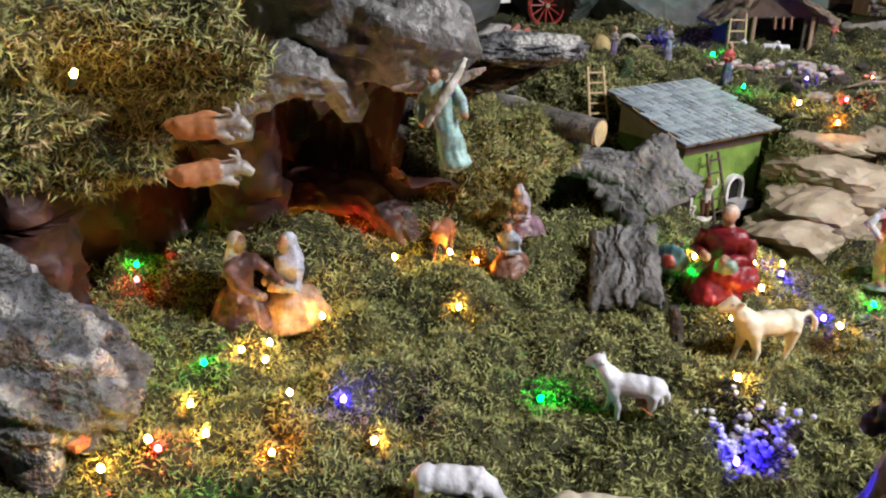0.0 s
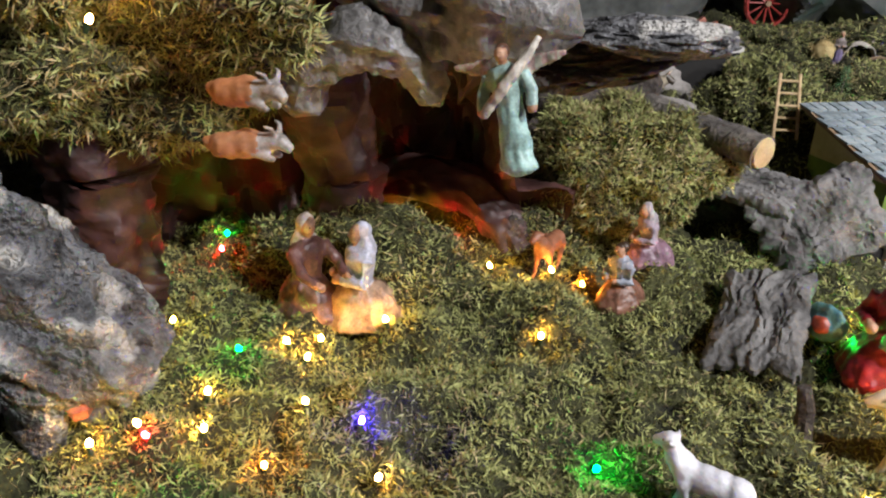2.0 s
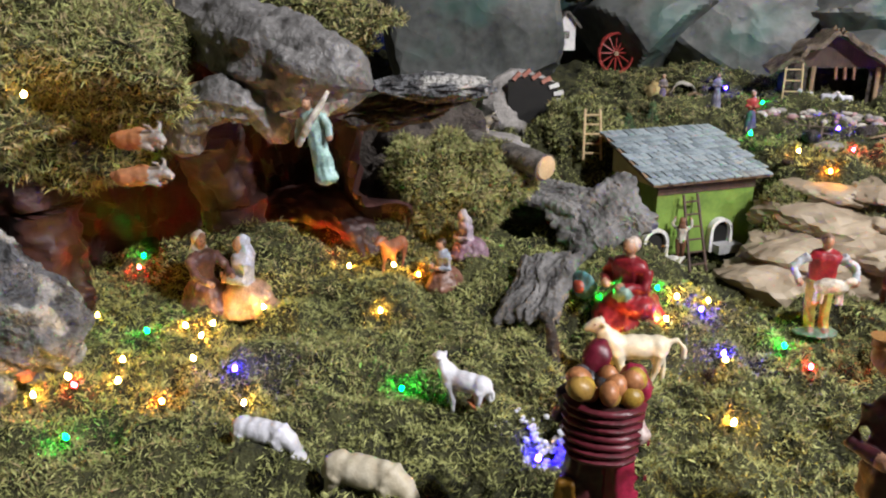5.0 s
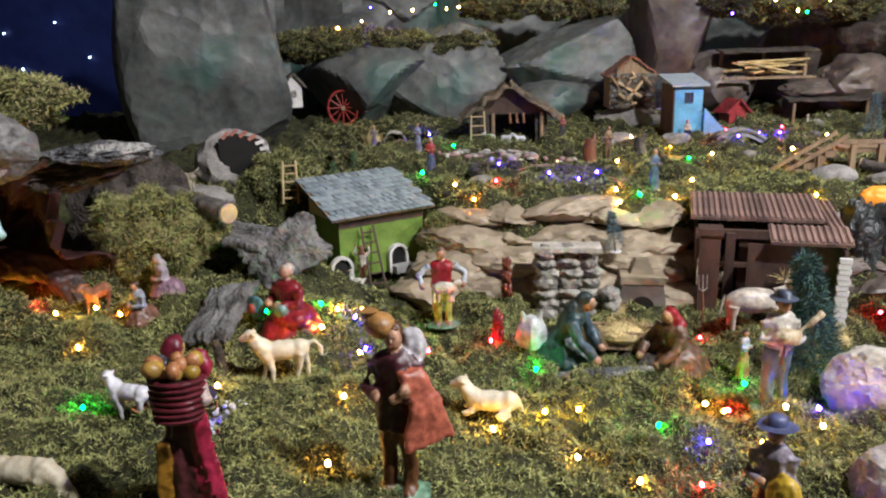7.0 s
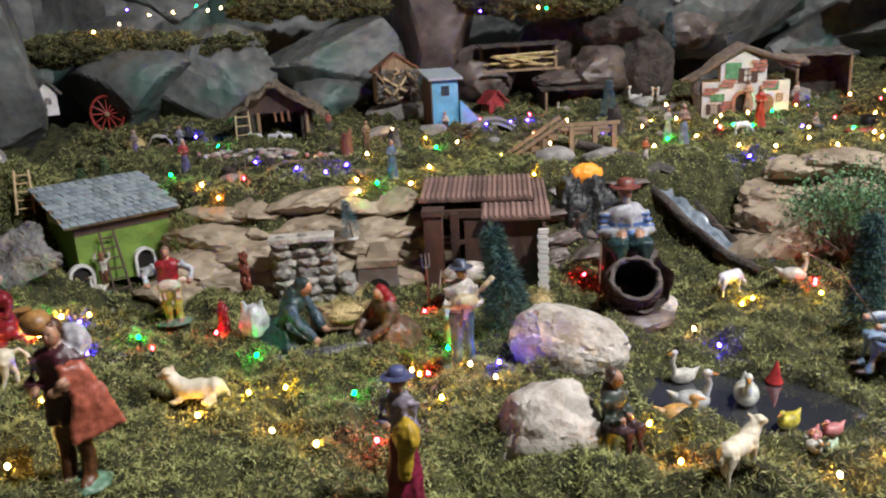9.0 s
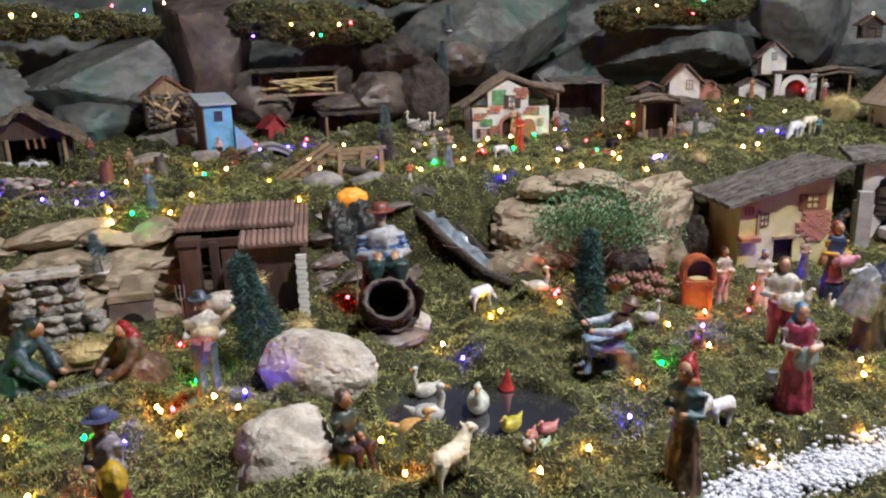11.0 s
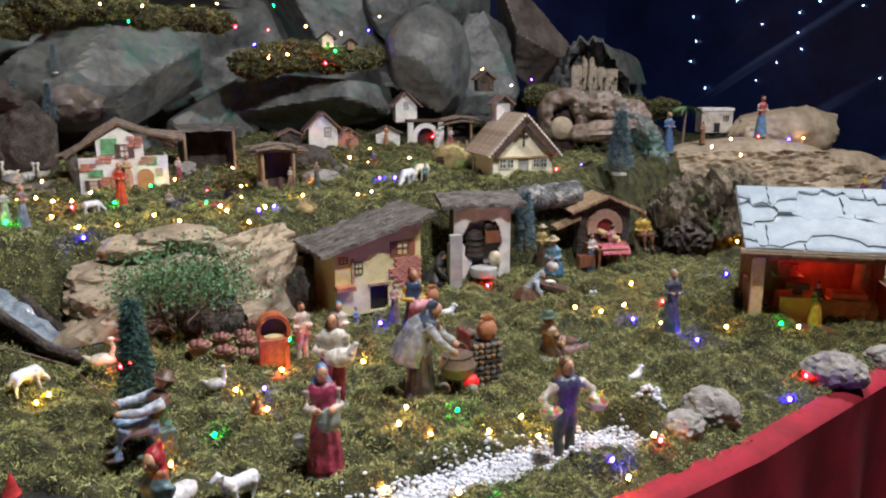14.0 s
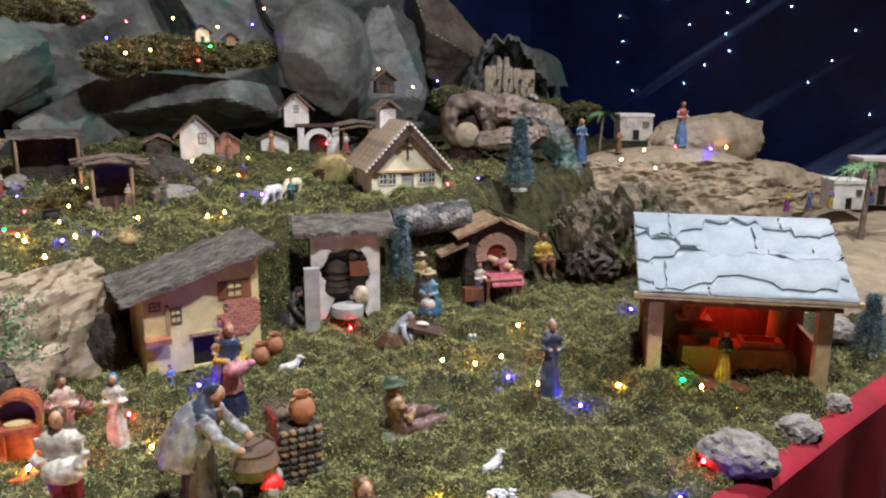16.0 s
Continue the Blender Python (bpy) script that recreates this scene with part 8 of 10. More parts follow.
def bush():
    ob = base("bush", pose(2.02, 0.95, 0.045), "wild small-leaved bush with tangled grey twigs", "bush")
    r = random.Random(21)
    tips = []
    for i in range(22):
        a = r.uniform(0, 6.28)
        q = Vector((0, 0, 0.0))
        pts = [q.copy()]
        d = Vector((math.cos(a) * 0.55, math.sin(a) * 0.35, 0.85)).normalized()
        for k in range(6):
            q = q + d * r.uniform(0.03, 0.048)
            d = (d + Vector((r.gauss(0, 0.35), r.gauss(0, 0.3), r.gauss(-0.05, 0.25)))).normalized()
            pts.append(q.copy())
            if k > 1:
                tips.append(q.copy())
        part("branch", Geo().tube(pts, [0.004 - 0.0005 * k for k in range(7)], 6), TWIG, ob)
        for k in (2, 3, 4):
            e = pts[k] + Vector((r.gauss(0, 0.04), r.gauss(0, 0.03), r.gauss(0.02, 0.03)))
            part("twig", Geo().tube([pts[k], (pts[k] + e) / 2 + Vector((r.gauss(0, 0.008), 0, r.gauss(0, 0.008))), e], [0.002, 0.0015, 0.0008], 5), TWIG, ob)
            tips.append(e)
    rn = np.random.default_rng(4)
    t = np.array([tuple(p) for p in tips if p.z > 0.10])
    n = 6500
    p = t[rn.integers(len(t), size=n)] + rn.normal(size=(n, 3)) * np.array([0.026, 0.022, 0.018])
    p = p[p[:, 2] > 0.09]
    o = strands("leaves", p, np.tile([0, -0.3, 0.9], (len(p), 1)), 0.0085, 0.0042, LEAF, "", 0.8, 6)
    o.parent = ob
    del o["category"]


bush()


def wooden_stairs():
    ob = base("wooden_stairs", pose(1.56, 1.45, 0.25, 0, 0, -8), "rustic wooden stairs with slanting handrails and posts", "stairs")
    for s in (-1, 1):
        part("handrail", Geo().box((0.175, 0.007, 0.009), (-0.075, s * 0.035 - 0.01, 0.06), (0, -32, 0)), WOOD, ob, smooth=0)
    for i in range(5):
        part("step", Geo().box((0.024, 0.07, 0.014), (-0.125 + i * 0.022, -0.01, 0.005 + i * 0.014)), WOOD, ob, smooth=0)
    for x, h in ((-0.14, 0.05), (-0.06, 0.085), (0.01, 0.11), (0.07, 0.11), (0.12, 0.11)):
        part("post", Geo().box((0.012, 0.012, h), (x, -0.045, -0.02)), WOOD, ob, smooth=0)
    part("deck", Geo().box((0.13, 0.08, 0.009), (0.06, 0, 0.07)), WOOD, ob, smooth=0)
    part("rail", Geo().box((0.15, 0.007, 0.009), (0.06, -0.045, 0.092)), WOOD, ob, smooth=0)


wooden_stairs()


def bridge():
    ob = base("bridge", pose(1.50, 1.90, 0.268, 0, 0, -5), "small grey arched stone bridge", "bridge")
    g = Geo()

    def top(u, v):
        return (-0.075 + 0.15 * u, -0.02 + 0.04 * v, 0.012 + 0.032 * math.sin(math.pi * u))
    part("deck", g.slab(top, 16, 3, 0.010), MORTAR_GREY, ob)
    for s in (-1, 1):
        part("parapet", Geo().tube([(-0.075 + 0.15 * k / 12, s * 0.02, 0.020 + 0.032 * math.sin(math.pi * k / 12)) for k in range(13)], 0.006, 7), STONE_GREY, ob)


bridge()


def garden_fence():
    ob = base("garden_fence", pose(0.83, 1.60, 0.258, 0, 0, -24), "low fence of twigs round a stony garden", "fence")
    for i in range(14):
        part("post", Geo().tube([(-0.17 + i * 0.026, 0, -0.004), (-0.17 + i * 0.026, 0.002, 0.036)], 0.0024, 6), TWIG, ob)
    for z in (0.012, 0.026):
        part("rail", Geo().tube([(-0.18, 0, z), (0.0, 0.004, z + 0.002), (0.18, 0, z)], 0.002, 6), TWIG, ob)


garden_fence()
r_ = random.Random(31)
bed = Geo()
for i in range(130):
    x, y = 0.62 + 0.36 * r_.random(), 0
    y = 1.78 - 0.30 * (x - 0.62) + r_.uniform(-0.06, 0.07)
    bed.ball((x, y, on(x, y) + 0.006), (r_.uniform(0.006, 0.014), r_.uniform(0.005, 0.01), r_.uniform(0.004, 0.008)), r_.randrange(3), 6, 0.2, 60)
solid("garden_stones", bed, [STONE, paint(0.5, 0.3, 0.3), STONE_GREY], Matrix(), "bed of pale and pinkish pebbles in the fenced garden", "pebbles", kind="stuff")


def red_wheel():
    ob = base("water_wheel", pose(0.30, 2.30, 0.32, 0, 0, 8), "red wooden wheel stand against the rocks", "wheel")
    for k in range(12):
        a = k * math.pi / 6
        part("spoke", Geo().tube([(0, 0, 0.065), (0.05 * math.cos(a), 0, 0.065 + 0.058 * math.sin(a))], 0.0026, 5), paint(0.45, 0.06, 0.05), ob)
    for y in (-0.012, 0.012):
        part("rim", Geo().tube([(0.05 * math.cos(k * math.pi / 12), y, 0.065 + 0.058 * math.sin(k * math.pi / 12)) for k in range(25)], 0.004, 6), paint(0.45, 0.06, 0.05), ob)
    part("axle", Geo().tube([(0, -0.02, 0.065), (0, 0.02, 0.065)], 0.007, 8), WOOD, ob)


red_wheel()


def blackboard_ruin():
    ob = base("ruined_wall", pose(0.16, 1.50, 0.285, 0, 0, 12), "dark ruined wall with a rounded brick gable", "ruin")
    pts = [(-0.06, 0), (0.06, 0), (0.058, 0.05), (0.035, 0.095), (-0.02, 0.112), (-0.06, 0.10)]
    n = len(pts)
    g = Geo().add([(x, 0, z) for x, z in pts] + [(x, 0.012, z) for x, z in pts], [tuple(range(n)), tuple(reversed(range(n, 2 * n)))] + [(i, i + n, (i + 1) % n + n, (i + 1) % n) for i in range(n)])
    part("wall", g, BLACK, ob, smooth=0)
    for i, (x, z) in enumerate(((0.05, 0.055), (0.045, 0.07), (0.036, 0.085), (0.02, 0.097), (0.0, 0.106), (-0.02, 0.112), (-0.04, 0.106))):
        part("brick", Geo().box((0.02, 0.016, 0.008), (x, 0.004, z), (0, i * -8, 0)), BRICK if i > 2 else WHITEWASH, ob, smooth=0)
    part("ledge", Geo().box((0.10, 0.04, 0.012), (0.02, -0.02, -0.012)), STONE_GREY, ob, smooth=0)


blackboard_ruin()


def haycart():
    ob = base("hay_cart", pose(3.38, 1.33, 0.30, 0, 0, -30), "wooden cart piled with a dome of hay", "cart")
    part("bed", Geo().box((0.14, 0.07, 0.018), (0, 0, 0.018)), WOOD_DARK, ob, smooth=0)
    for sx in (-1, 1):
        for sy in (-1, 1):
            part("wheel", Geo().tube([(sx * 0.045, sy * 0.037, 0.018), (sx * 0.045, sy * 0.043, 0.018)], 0.018, 14), WOOD_DARK, ob)
    for s in (-1, 1):
        part("rail", Geo().box((0.15, 0.004, 0.01), (0, s * 0.037, 0.038)), WOOD_DARK, ob, smooth=0)
    straw_heap("dome of golden hay on the cart", 3.38, 1.33, 0.075, 900, 0.335, h=0.75, name="hay")


haycart()
straw_heap("small golden haystack on the terrace", 2.50, 1.095, 0.024, 300, h=0.7)
def chilli_bunch(label, x, y, n, colour):
    ob = base("chilli_bunch", pose(x, y, on(x, y)), label, "chillies")
    pepper = mesh_of(Geo().lathe([(0.001, -0.012), (0.004, -0.006), (0.0052, 0.004), (0.003, 0.010)], n=8), "chilli", paint(*colour), 60)
    for k in range(n):
        o = new("chilli", pepper)
        o.parent = ob
        q = 0.0075 * (1 - 0.6 * k / n)
        o.matrix_basis = pose(q * math.cos(k * 2.4), q * math.sin(k * 2.4), 0.012 + 0.0030 * k, 30 * math.cos(k * 2.4), 30 * math.sin(k * 2.4), k * 40)


chilli_bunch("upright string of dried brown-red chillies", 0.745, 1.09, 24, (0.22, 0.06, 0.035))
chilli_bunch("short bunch of dark red chillies in the moss", 0.712, 0.888, 18, (0.30, 0.015, 0.02))
g = Geo().lathe([(0.019, 0), (0.024, 0.012), (0.021, 0.03), (0.016, 0.045), (0.009, 0.052)], n=18, wave=0.16, waves=4)
g.tube([(-0.012, 0, 0.044), (-0.016, -0.003, 0.062)], [0.008, 0.002], 6).tube([(0.010, 0, 0.044), (0.015, -0.002, 0.060)], [0.008, 0.002], 6)
solid("sack", g, paint(0.62, 0.66, 0.68), pose(0.765, 0.855, on(0.765, 0.855)), "white cloth sack standing in the moss", "sack")
for x, y, s in ((2.10, 0.80, 0.03), (2.15, 0.77, 0.032), (2.055, 0.83, 0.03), (2.20, 0.80, 0.028), (2.13, 0.86, 0.034), (2.17, 0.88, 0.03), (2.02, 0.76, 0.033), (2.06, 0.74, 0.03), (1.985, 0.80, 0.034), (2.10, 0.71, 0.026), (2.20, 0.74, 0.03), (2.235, 0.85, 0.032)):
    ob = base("fruit_basket", pose(x, y, on(x, y)), "wicker basket heaped with pinkish fruit", "basket", "market baskets")
    part("basket", Geo().lathe([(s * 0.5, 0), (s * 0.75, s * 0.5), (s * 0.8, s * 0.62), (s * 0.65, s * 0.55)], n=12), WOOD, ob)
    for k in range(8):
        part("fruit", Geo().ball((s * 0.42 * math.cos(k * 2.4) * (k > 0), s * 0.42 * math.sin(k * 2.4) * (k > 0), s * 0.68), s * 0.22, n=7), paint(*((0.30, 0.10, 0.085), (0.17, 0.075, 0.06), (0.36, 0.16, 0.13))[k % 3]), ob)
rock("rock", 64, BARK_DARK, (2.09, 0.92, 0.09), (0.07, 0.05, 0.06), 0, "dark stone behind the market baskets", planes=8, flat=0.65, crumple=0.14)
rock("rock", 65, BARK_DARK, (2.355, 0.945, 0.09), (0.035, 0.045, 0.07), 0, "shadowed dark rock beside the yellow house", planes=8, flat=0.65, crumple=0.14)
rock("rotten_plank", 141, BARK_WHITE, (0.885, 0.805, 0.072), (0.10, 0.016, 0.012), 4, "pale rotting plank lying before the trough", planes=9, flat=0.6, crumple=0.2, freq=5, category="plank")
rock("rotten_plank", 142, BARK_DARK, (0.955, 0.835, 0.075), (0.07, 0.02, 0.018), -12, "dark rotten wood under the trough", planes=9, flat=0.6, crumple=0.2, freq=5, category="plank")
mossy("moss_mound", (0.625, 1.305, 0.165), (0.045, 0.045, 0.062), 148, 5200, "dark bushy tuft of moss beside the green house", 0.08, 0.010)
solid("twig_stub", Geo().tube([(0, 0, -0.01), (0.002, 0, 0.02), (0.0, 0.003, 0.042)], [0.009, 0.008, 0.006], 8), BARK_DARK, pose(0.273, 0.783, on(0.273, 0.783), 0, -8, 0), "short dark stub of wood in the moss", "stub")
solid("dry_leaf", Geo().slab(lambda u, v: (-0.016 + 0.032 * u, (v - 0.5) * 0.026 * math.sin(math.pi * (0.08 + 0.84 * u)), 0.008 * math.sin(u * 5) + 0.012 * abs(v - 0.5)), 12, 8, 0.001), paint(0.46, 0.16, 0.07), pose(0.207, 0.640, on(0.207, 0.640) + 0.004, 12, -8, -35), "curled orange-brown dry leaf in the moss", "leaf")
# moss on the mountain ledges: ends, height and number of clumps
rl = random.Random(55)
for k, (x0, y0, x1, y1, z, n, r) in enumerate(((1.62, 2.34, 2.02, 2.34, 0.70, 5, 0.11), (1.95, 2.42, 2.40, 2.44, 0.84, 5, 0.11), (0.12, 2.36, 0.80, 2.42, 0.60, 7, 0.09), (0.78, 2.44, 1.25, 2.46, 0.71, 5, 0.09),
                                              (2.30, 2.34, 3.12, 2.40, 0.89, 8, 0.095), (3.12, 2.22, 3.80, 2.16, 0.725, 8, 0.105), (4.34, 1.66, 4.52, 1.58, 0.55, 3, 0.09), (4.90, 1.40, 5.10, 1.30, 0.48, 3, 0.09), (0.30, 2.12, 0.56, 2.10, 0.31, 4, 0.08))):
    for i in range(n):
        u = (i + rl.uniform(0.2, 0.8)) / n
        s = r * rl.uniform(0.75, 1.25)
        mossy("moss_mound", (x0 + (x1 - x0) * u, y0 + (y1 - y0) * u + rl.uniform(-0.03, 0.03), z + rl.uniform(-0.025, 0.02)), (s, s * 0.8, s * 0.5), 201 + (k * 5 + i) % 9, int(13000 * s), "mossy clump on a mountain ledge with tiny lights", 0.3, 0.013)


# stones and sticks strewn over the upper terrace
rs = random.Random(77)
pebbles = [mesh_of(boulder(120 + k, 9, 0.65, 0.12, 3, 2), "stone", (STONE, STONE_GREY, PAPER_BROWN, BARK_DARK)[k], 30) for k in range(4)]
for k in range(90):
    x, y, s = rs.uniform(0.35, 3.5), rs.uniform(1.32, 2.2), rs.uniform(0.006, 0.02)
    o = new("stone", pebbles[rs.randrange(4)])
    o.matrix_world = pose(x, y, on(x, y, s * 0.25), rs.uniform(-20, 20), rs.uniform(-20, 20), rs.uniform(0, 360)) @ Matrix.Diagonal((s * 1.2, s, s * 0.7, 1))
    tagged(o, "small loose stone lying in the terrace moss", "stone", "terrace stones")
for k in range(60):
    x, y, a, ln = rs.uniform(0.35, 3.5), rs.uniform(1.3, 2.15), rs.uniform(0, 6.28), rs.uniform(0.03, 0.08)
    p, q = Vector((x, y, on(x, y, 0.006))), Vector((x + ln * math.cos(a), y + ln * math.sin(a), on(x + ln * math.cos(a), y + ln * math.sin(a), 0.008)))
    solid("stick", Geo().tube([p, (p + q) / 2 + Vector((0, 0, 0.006)), q], [0.0035, 0.003, 0.002], 6), (TWIG, WOOD, BARK_DARK)[k % 3], Matrix(), "thin dry stick lying in the terrace moss", "stick", "terrace sticks")
for sd, at, size in ((131, (2.93, 1.62, 0.30), (0.11, 0.09, 0.08)), (132, (2.62, 1.62, 0.29), (0.07, 0.05, 0.04)), (133, (3.18, 1.75, 0.31), (0.08, 0.06, 0.05)), (134, (0.40, 1.72, 0.27), (0.08, 0.06, 0.05)), (135, (1.62, 1.78, 0.27), (0.07, 0.05, 0.04))):
    mossy("moss_mound", at, size, sd, int(size[0] * 26000), "low rubbly mound overgrown with moss", 0.4, 0.010)


def bark_stump(label, x, y, h, r, mat=BARK, lean=0):
    ob = base("bark_stump", pose(x, y, on(x, y, -0.006), 0, lean, 0), label, "stump")
    part("bark", Geo().tube([(0, 0, 0), (r * 0.1, 0, h * 0.35), (-r * 0.1, 0, h * 0.7), (0, 0, h)], [r * 1.25, r, r * 0.92, r * 0.8], 11), mat, ob)
    part("splinter", Geo().tube([(r * 0.3, 0, h * 0.9), (r * 0.5, 0, h * 1.18)], [r * 0.5, r * 0.1], 6), mat, ob)


bark_stump("upright reddish bark stump on the terrace", 1.018, 1.69, 0.088, 0.018, WOOD_RED, 4)
bark_stump("short grey stump on the terrace", 1.156, 1.70, 0.058, 0.017, BARK)
bark_stump("knotty dark stump behind the stairs", 1.80, 1.64, 0.085, 0.022, BARK_DARK, -6)
bark_stump("gnarled branch stump beside the painted house", 2.235, 1.93, 0.11, 0.018, BARK, -10)
log("thick pale log lying under the geese", (2.02, 1.95, 0.295), (2.20, 1.99, 0.30), 0.016)
log("thin log lying beside the pine", (1.98, 1.88, 0.285), (2.14, 1.90, 0.288), 0.010)
log("weathered beam over the dark hollow", (1.56, 1.36, 0.305), (1.70, 1.27, 0.262), 0.012, BARK_DARK)
straw_heap("dome of pale straw beside a small cart", 0.418, 2.05, 0.030, 260, h=0.9)
solid("white_cloth", Geo().slab(lambda u, v: (-0.035 + 0.07 * u, -0.02 + 0.04 * v, 0.036 + 0.010 * noise.noise((u * 4, v * 4, 2)) - 0.03 * (2 * abs(u - 0.5)) ** 3), 14, 8, 0.003), paint(0.62, 0.58, 0.52), pose(0.486, 2.05, on(0.486, 2.05) - 0.004), "white cloth spread over a low heap", "cloth")
cloth_heap = Geo()
for i in range(7):
    cloth_heap.ball((-0.04 + 0.014 * i, 0.006 * math.sin(i * 2.1), 0.006), (0.014, 0.012, 0.009), i % 2, 8, 0.3, 80)
solid("ember_bed", cloth_heap, [paint(0.42, 0.06, 0.04), paint(0.20, 0.05, 0.03)], pose(2.37, 1.33, on(2.37, 1.33) + 0.002, 0, 0, -20), "low bed of red embers and ash in the moss", "embers")
solid("iron_pot", Geo().lathe([(0.012, 0), (0.022, 0.008), (0.025, 0.022), (0.020, 0.034), (0.023, 0.038), (0.017, 0.036)], n=14), BLACK, pose(2.518, 1.49, on(2.518, 1.49) - 0.002), "round black iron pot on the terrace", "pot")
for x, y, s, lab in ((1.30, 1.86, 0.040, "low grey slab stone on the terrace"), (1.16, 1.95, 0.046, "pale flat stone under the stone hut"), (2.08, 2.06, 0.042, "rough stone among the geese"), (2.62, 1.93, 0.050, "pale flat stone before the open shed"), (2.90, 1.52, 0.060, "grey rubbly stone beside the stick hut"), (3.02, 1.60, 0.055, "grey rubbly stone beside the stick hut"), (0.72, 1.45, 0.030, "small stone at the terrace edge"), (1.62, 1.62, 0.036, "grey stone beside the stairs")):
    rock("rock", 160 + int(x * 7) % 6, STONE_GREY, (x, y, on(x, y) + s * 0.18), (s * 1.2, s * 0.8, s * 0.5), x * 300, lab, group="terrace rocks", planes=9, flat=0.6, crumple=0.14, freq=4, sub=3)
for x, y, h, r in ((0.35, 1.62, 0.05, 0.02), (0.40, 1.66, 0.06, 0.018), (2.60, 1.75, 0.055, 0.02)):
    pine("small yellow-green shrub on the terrace", x, y, h, r, None, LEAF, 500, 0, False)


# ---- sheep and other beasts ----
ORANGE_CLAY = shade("orange_clay", (0.50, 0.24, 0.12), (0.30, 0.13, 0.06), 0.6, 0, 50, 0.4, 0.001)
BROWN_CLAY = shade("brown_clay", (0.32, 0.13, 0.07), (0.15, 0.06, 0.03), 0.5, 0, 50, 0.4, 0.001)
sheep("white glazed lamb standing in the moss", 0.188, 0.645, 0.082, -18, SHEEP_WHITE)
sheep("cream sheep with a raised tail standing in the moss", 0.372, 0.77, 0.105, 8, SHEEP_CREAM, tail="up")
sheep("cream sheep lying in the moss", 0.684, 0.665, 0.10, -12, SHEEP_CREAM, "lie")
sheep("bluish white sheep grazing", 0.008, 0.510, 0.083, 175, SHEEP_WHITE, "graze", z0=on(0.008, 0.51, -0.022))
sheep("cream sheep grazing with lowered head", 0.128, 0.480, 0.106, 172, SHEEP_CREAM, "graze", z0=on(0.128, 0.48, -0.022))
sheep("white sheep standing by the gravel path", 1.726, 0.255, 0.072, 0, SHEEP_WHITE)
sheep("small white sheep lying in the moss", 2.51, 0.08, 0.055, 180, SHEEP_WHITE, "lie")
sheep("white sheep near the pond's front", 1.30, 0.262, 0.080, 205, SHEEP_CREAM)
sheep("small white pig walking in the moss", 1.665, 0.845, 0.075, 200, SHEEP_WHITE, "graze", name="pig", category="pig")
sheep("white lamb beside the yellow house", 2.60, 0.66, 0.06, 170, SHEEP_WHITE, "lie")
sheep("small white rabbit in the moss", 2.965, 0.452, 0.04, 60, SHEEP_WHITE, "lie", name="rabbit", category="rabbit")
sheep("small white sheep on the upper terrace", 2.05, 1.41, 0.058, 180, SHEEP_WHITE, "graze", "terrace sheep")
sheep("white cat on the upper terrace", 2.505, 1.245, 0.03, 90, SHEEP_WHITE, "stand", "", name="cat", category="cat")
sheep("black dog on the upper terrace", 2.50, 1.445, 0.045, 30, BLACK, "stand", "", name="dog", category="dog")
sheep("white horse drinking by the cart", 3.03, 1.22, 0.10, 20, SHEEP_WHITE, "graze", "", name="horse", category="horse")
sheep("white horse behind the first", 3.12, 1.24, 0.09, 10, SHEEP_CREAM, "graze", "", name="horse", category="horse")
for x, y, f in ((0.775, 1.965, 20), (0.825, 1.96, 160), (0.865, 1.97, 10)):
    sheep("tiny white sheep inside the wooden hut", x, y, 0.042, f, SHEEP_WHITE, "stand", "hut sheep")
for x, y, f in ((1.83, 2.16, 20), (1.87, 2.155, 160), (1.915, 2.16, 10), (1.96, 2.15, 170), (1.99, 2.16, 20)):
    duck("tiny white hen in the open stable", x, y, 0.028, f, W, z=0.293, name="hen", group="stable hens")
for x, y, f in ((2.10, 2.14, 10), (2.16, 2.16, 170), (2.20, 2.13, 30), (2.13, 2.10, 200)):
    duck("white goose with spread wings on the terrace", x, y, 0.045, f, W, z=on(x, y), name="goose", group="terrace geese")
duck("yellow hen in the moss of the terrace", 1.262, 1.74, 0.035, 0, (0.7, 0.45, 0.1), z=on(1.262, 1.74), name="hen", group="")
duck("white hen by the green house", 0.44, 1.22, 0.028, 0, W, z=on(0.44, 1.22), name="hen", group="")
duck("white goose near the booth", 1.90, 0.60, 0.034, 150, W, z=on(1.90, 0.60), name="goose", group="")
duck("white bird beside the red booth", 2.33, 0.53, 0.03, 20, W, z=on(2.33, 0.53), name="hen", group="")
duck("white and red hen in the moss near the angler", 1.80, 0.84, 0.045, 150, W, (0.6, 0.05, 0.05), z=on(1.80, 0.84), name="hen", group="")
duck("brown hen beside the pink-skirted figurine", 1.90, 0.47, 0.035, 60, (0.55, 0.25, 0.14), z=on(1.90, 0.47), name="hen", group="")
sheep("brown ox standing by the crib", 0.0, 0.99, 0.078, 75, BROWN_CLAY, "stand", "", name="ox_figure", category="ox")
sheep("brown donkey lying beside the holy family", -0.145, 0.905, 0.085, 10, BROWN_CLAY, "lie", "", name="donkey", category="donkey")


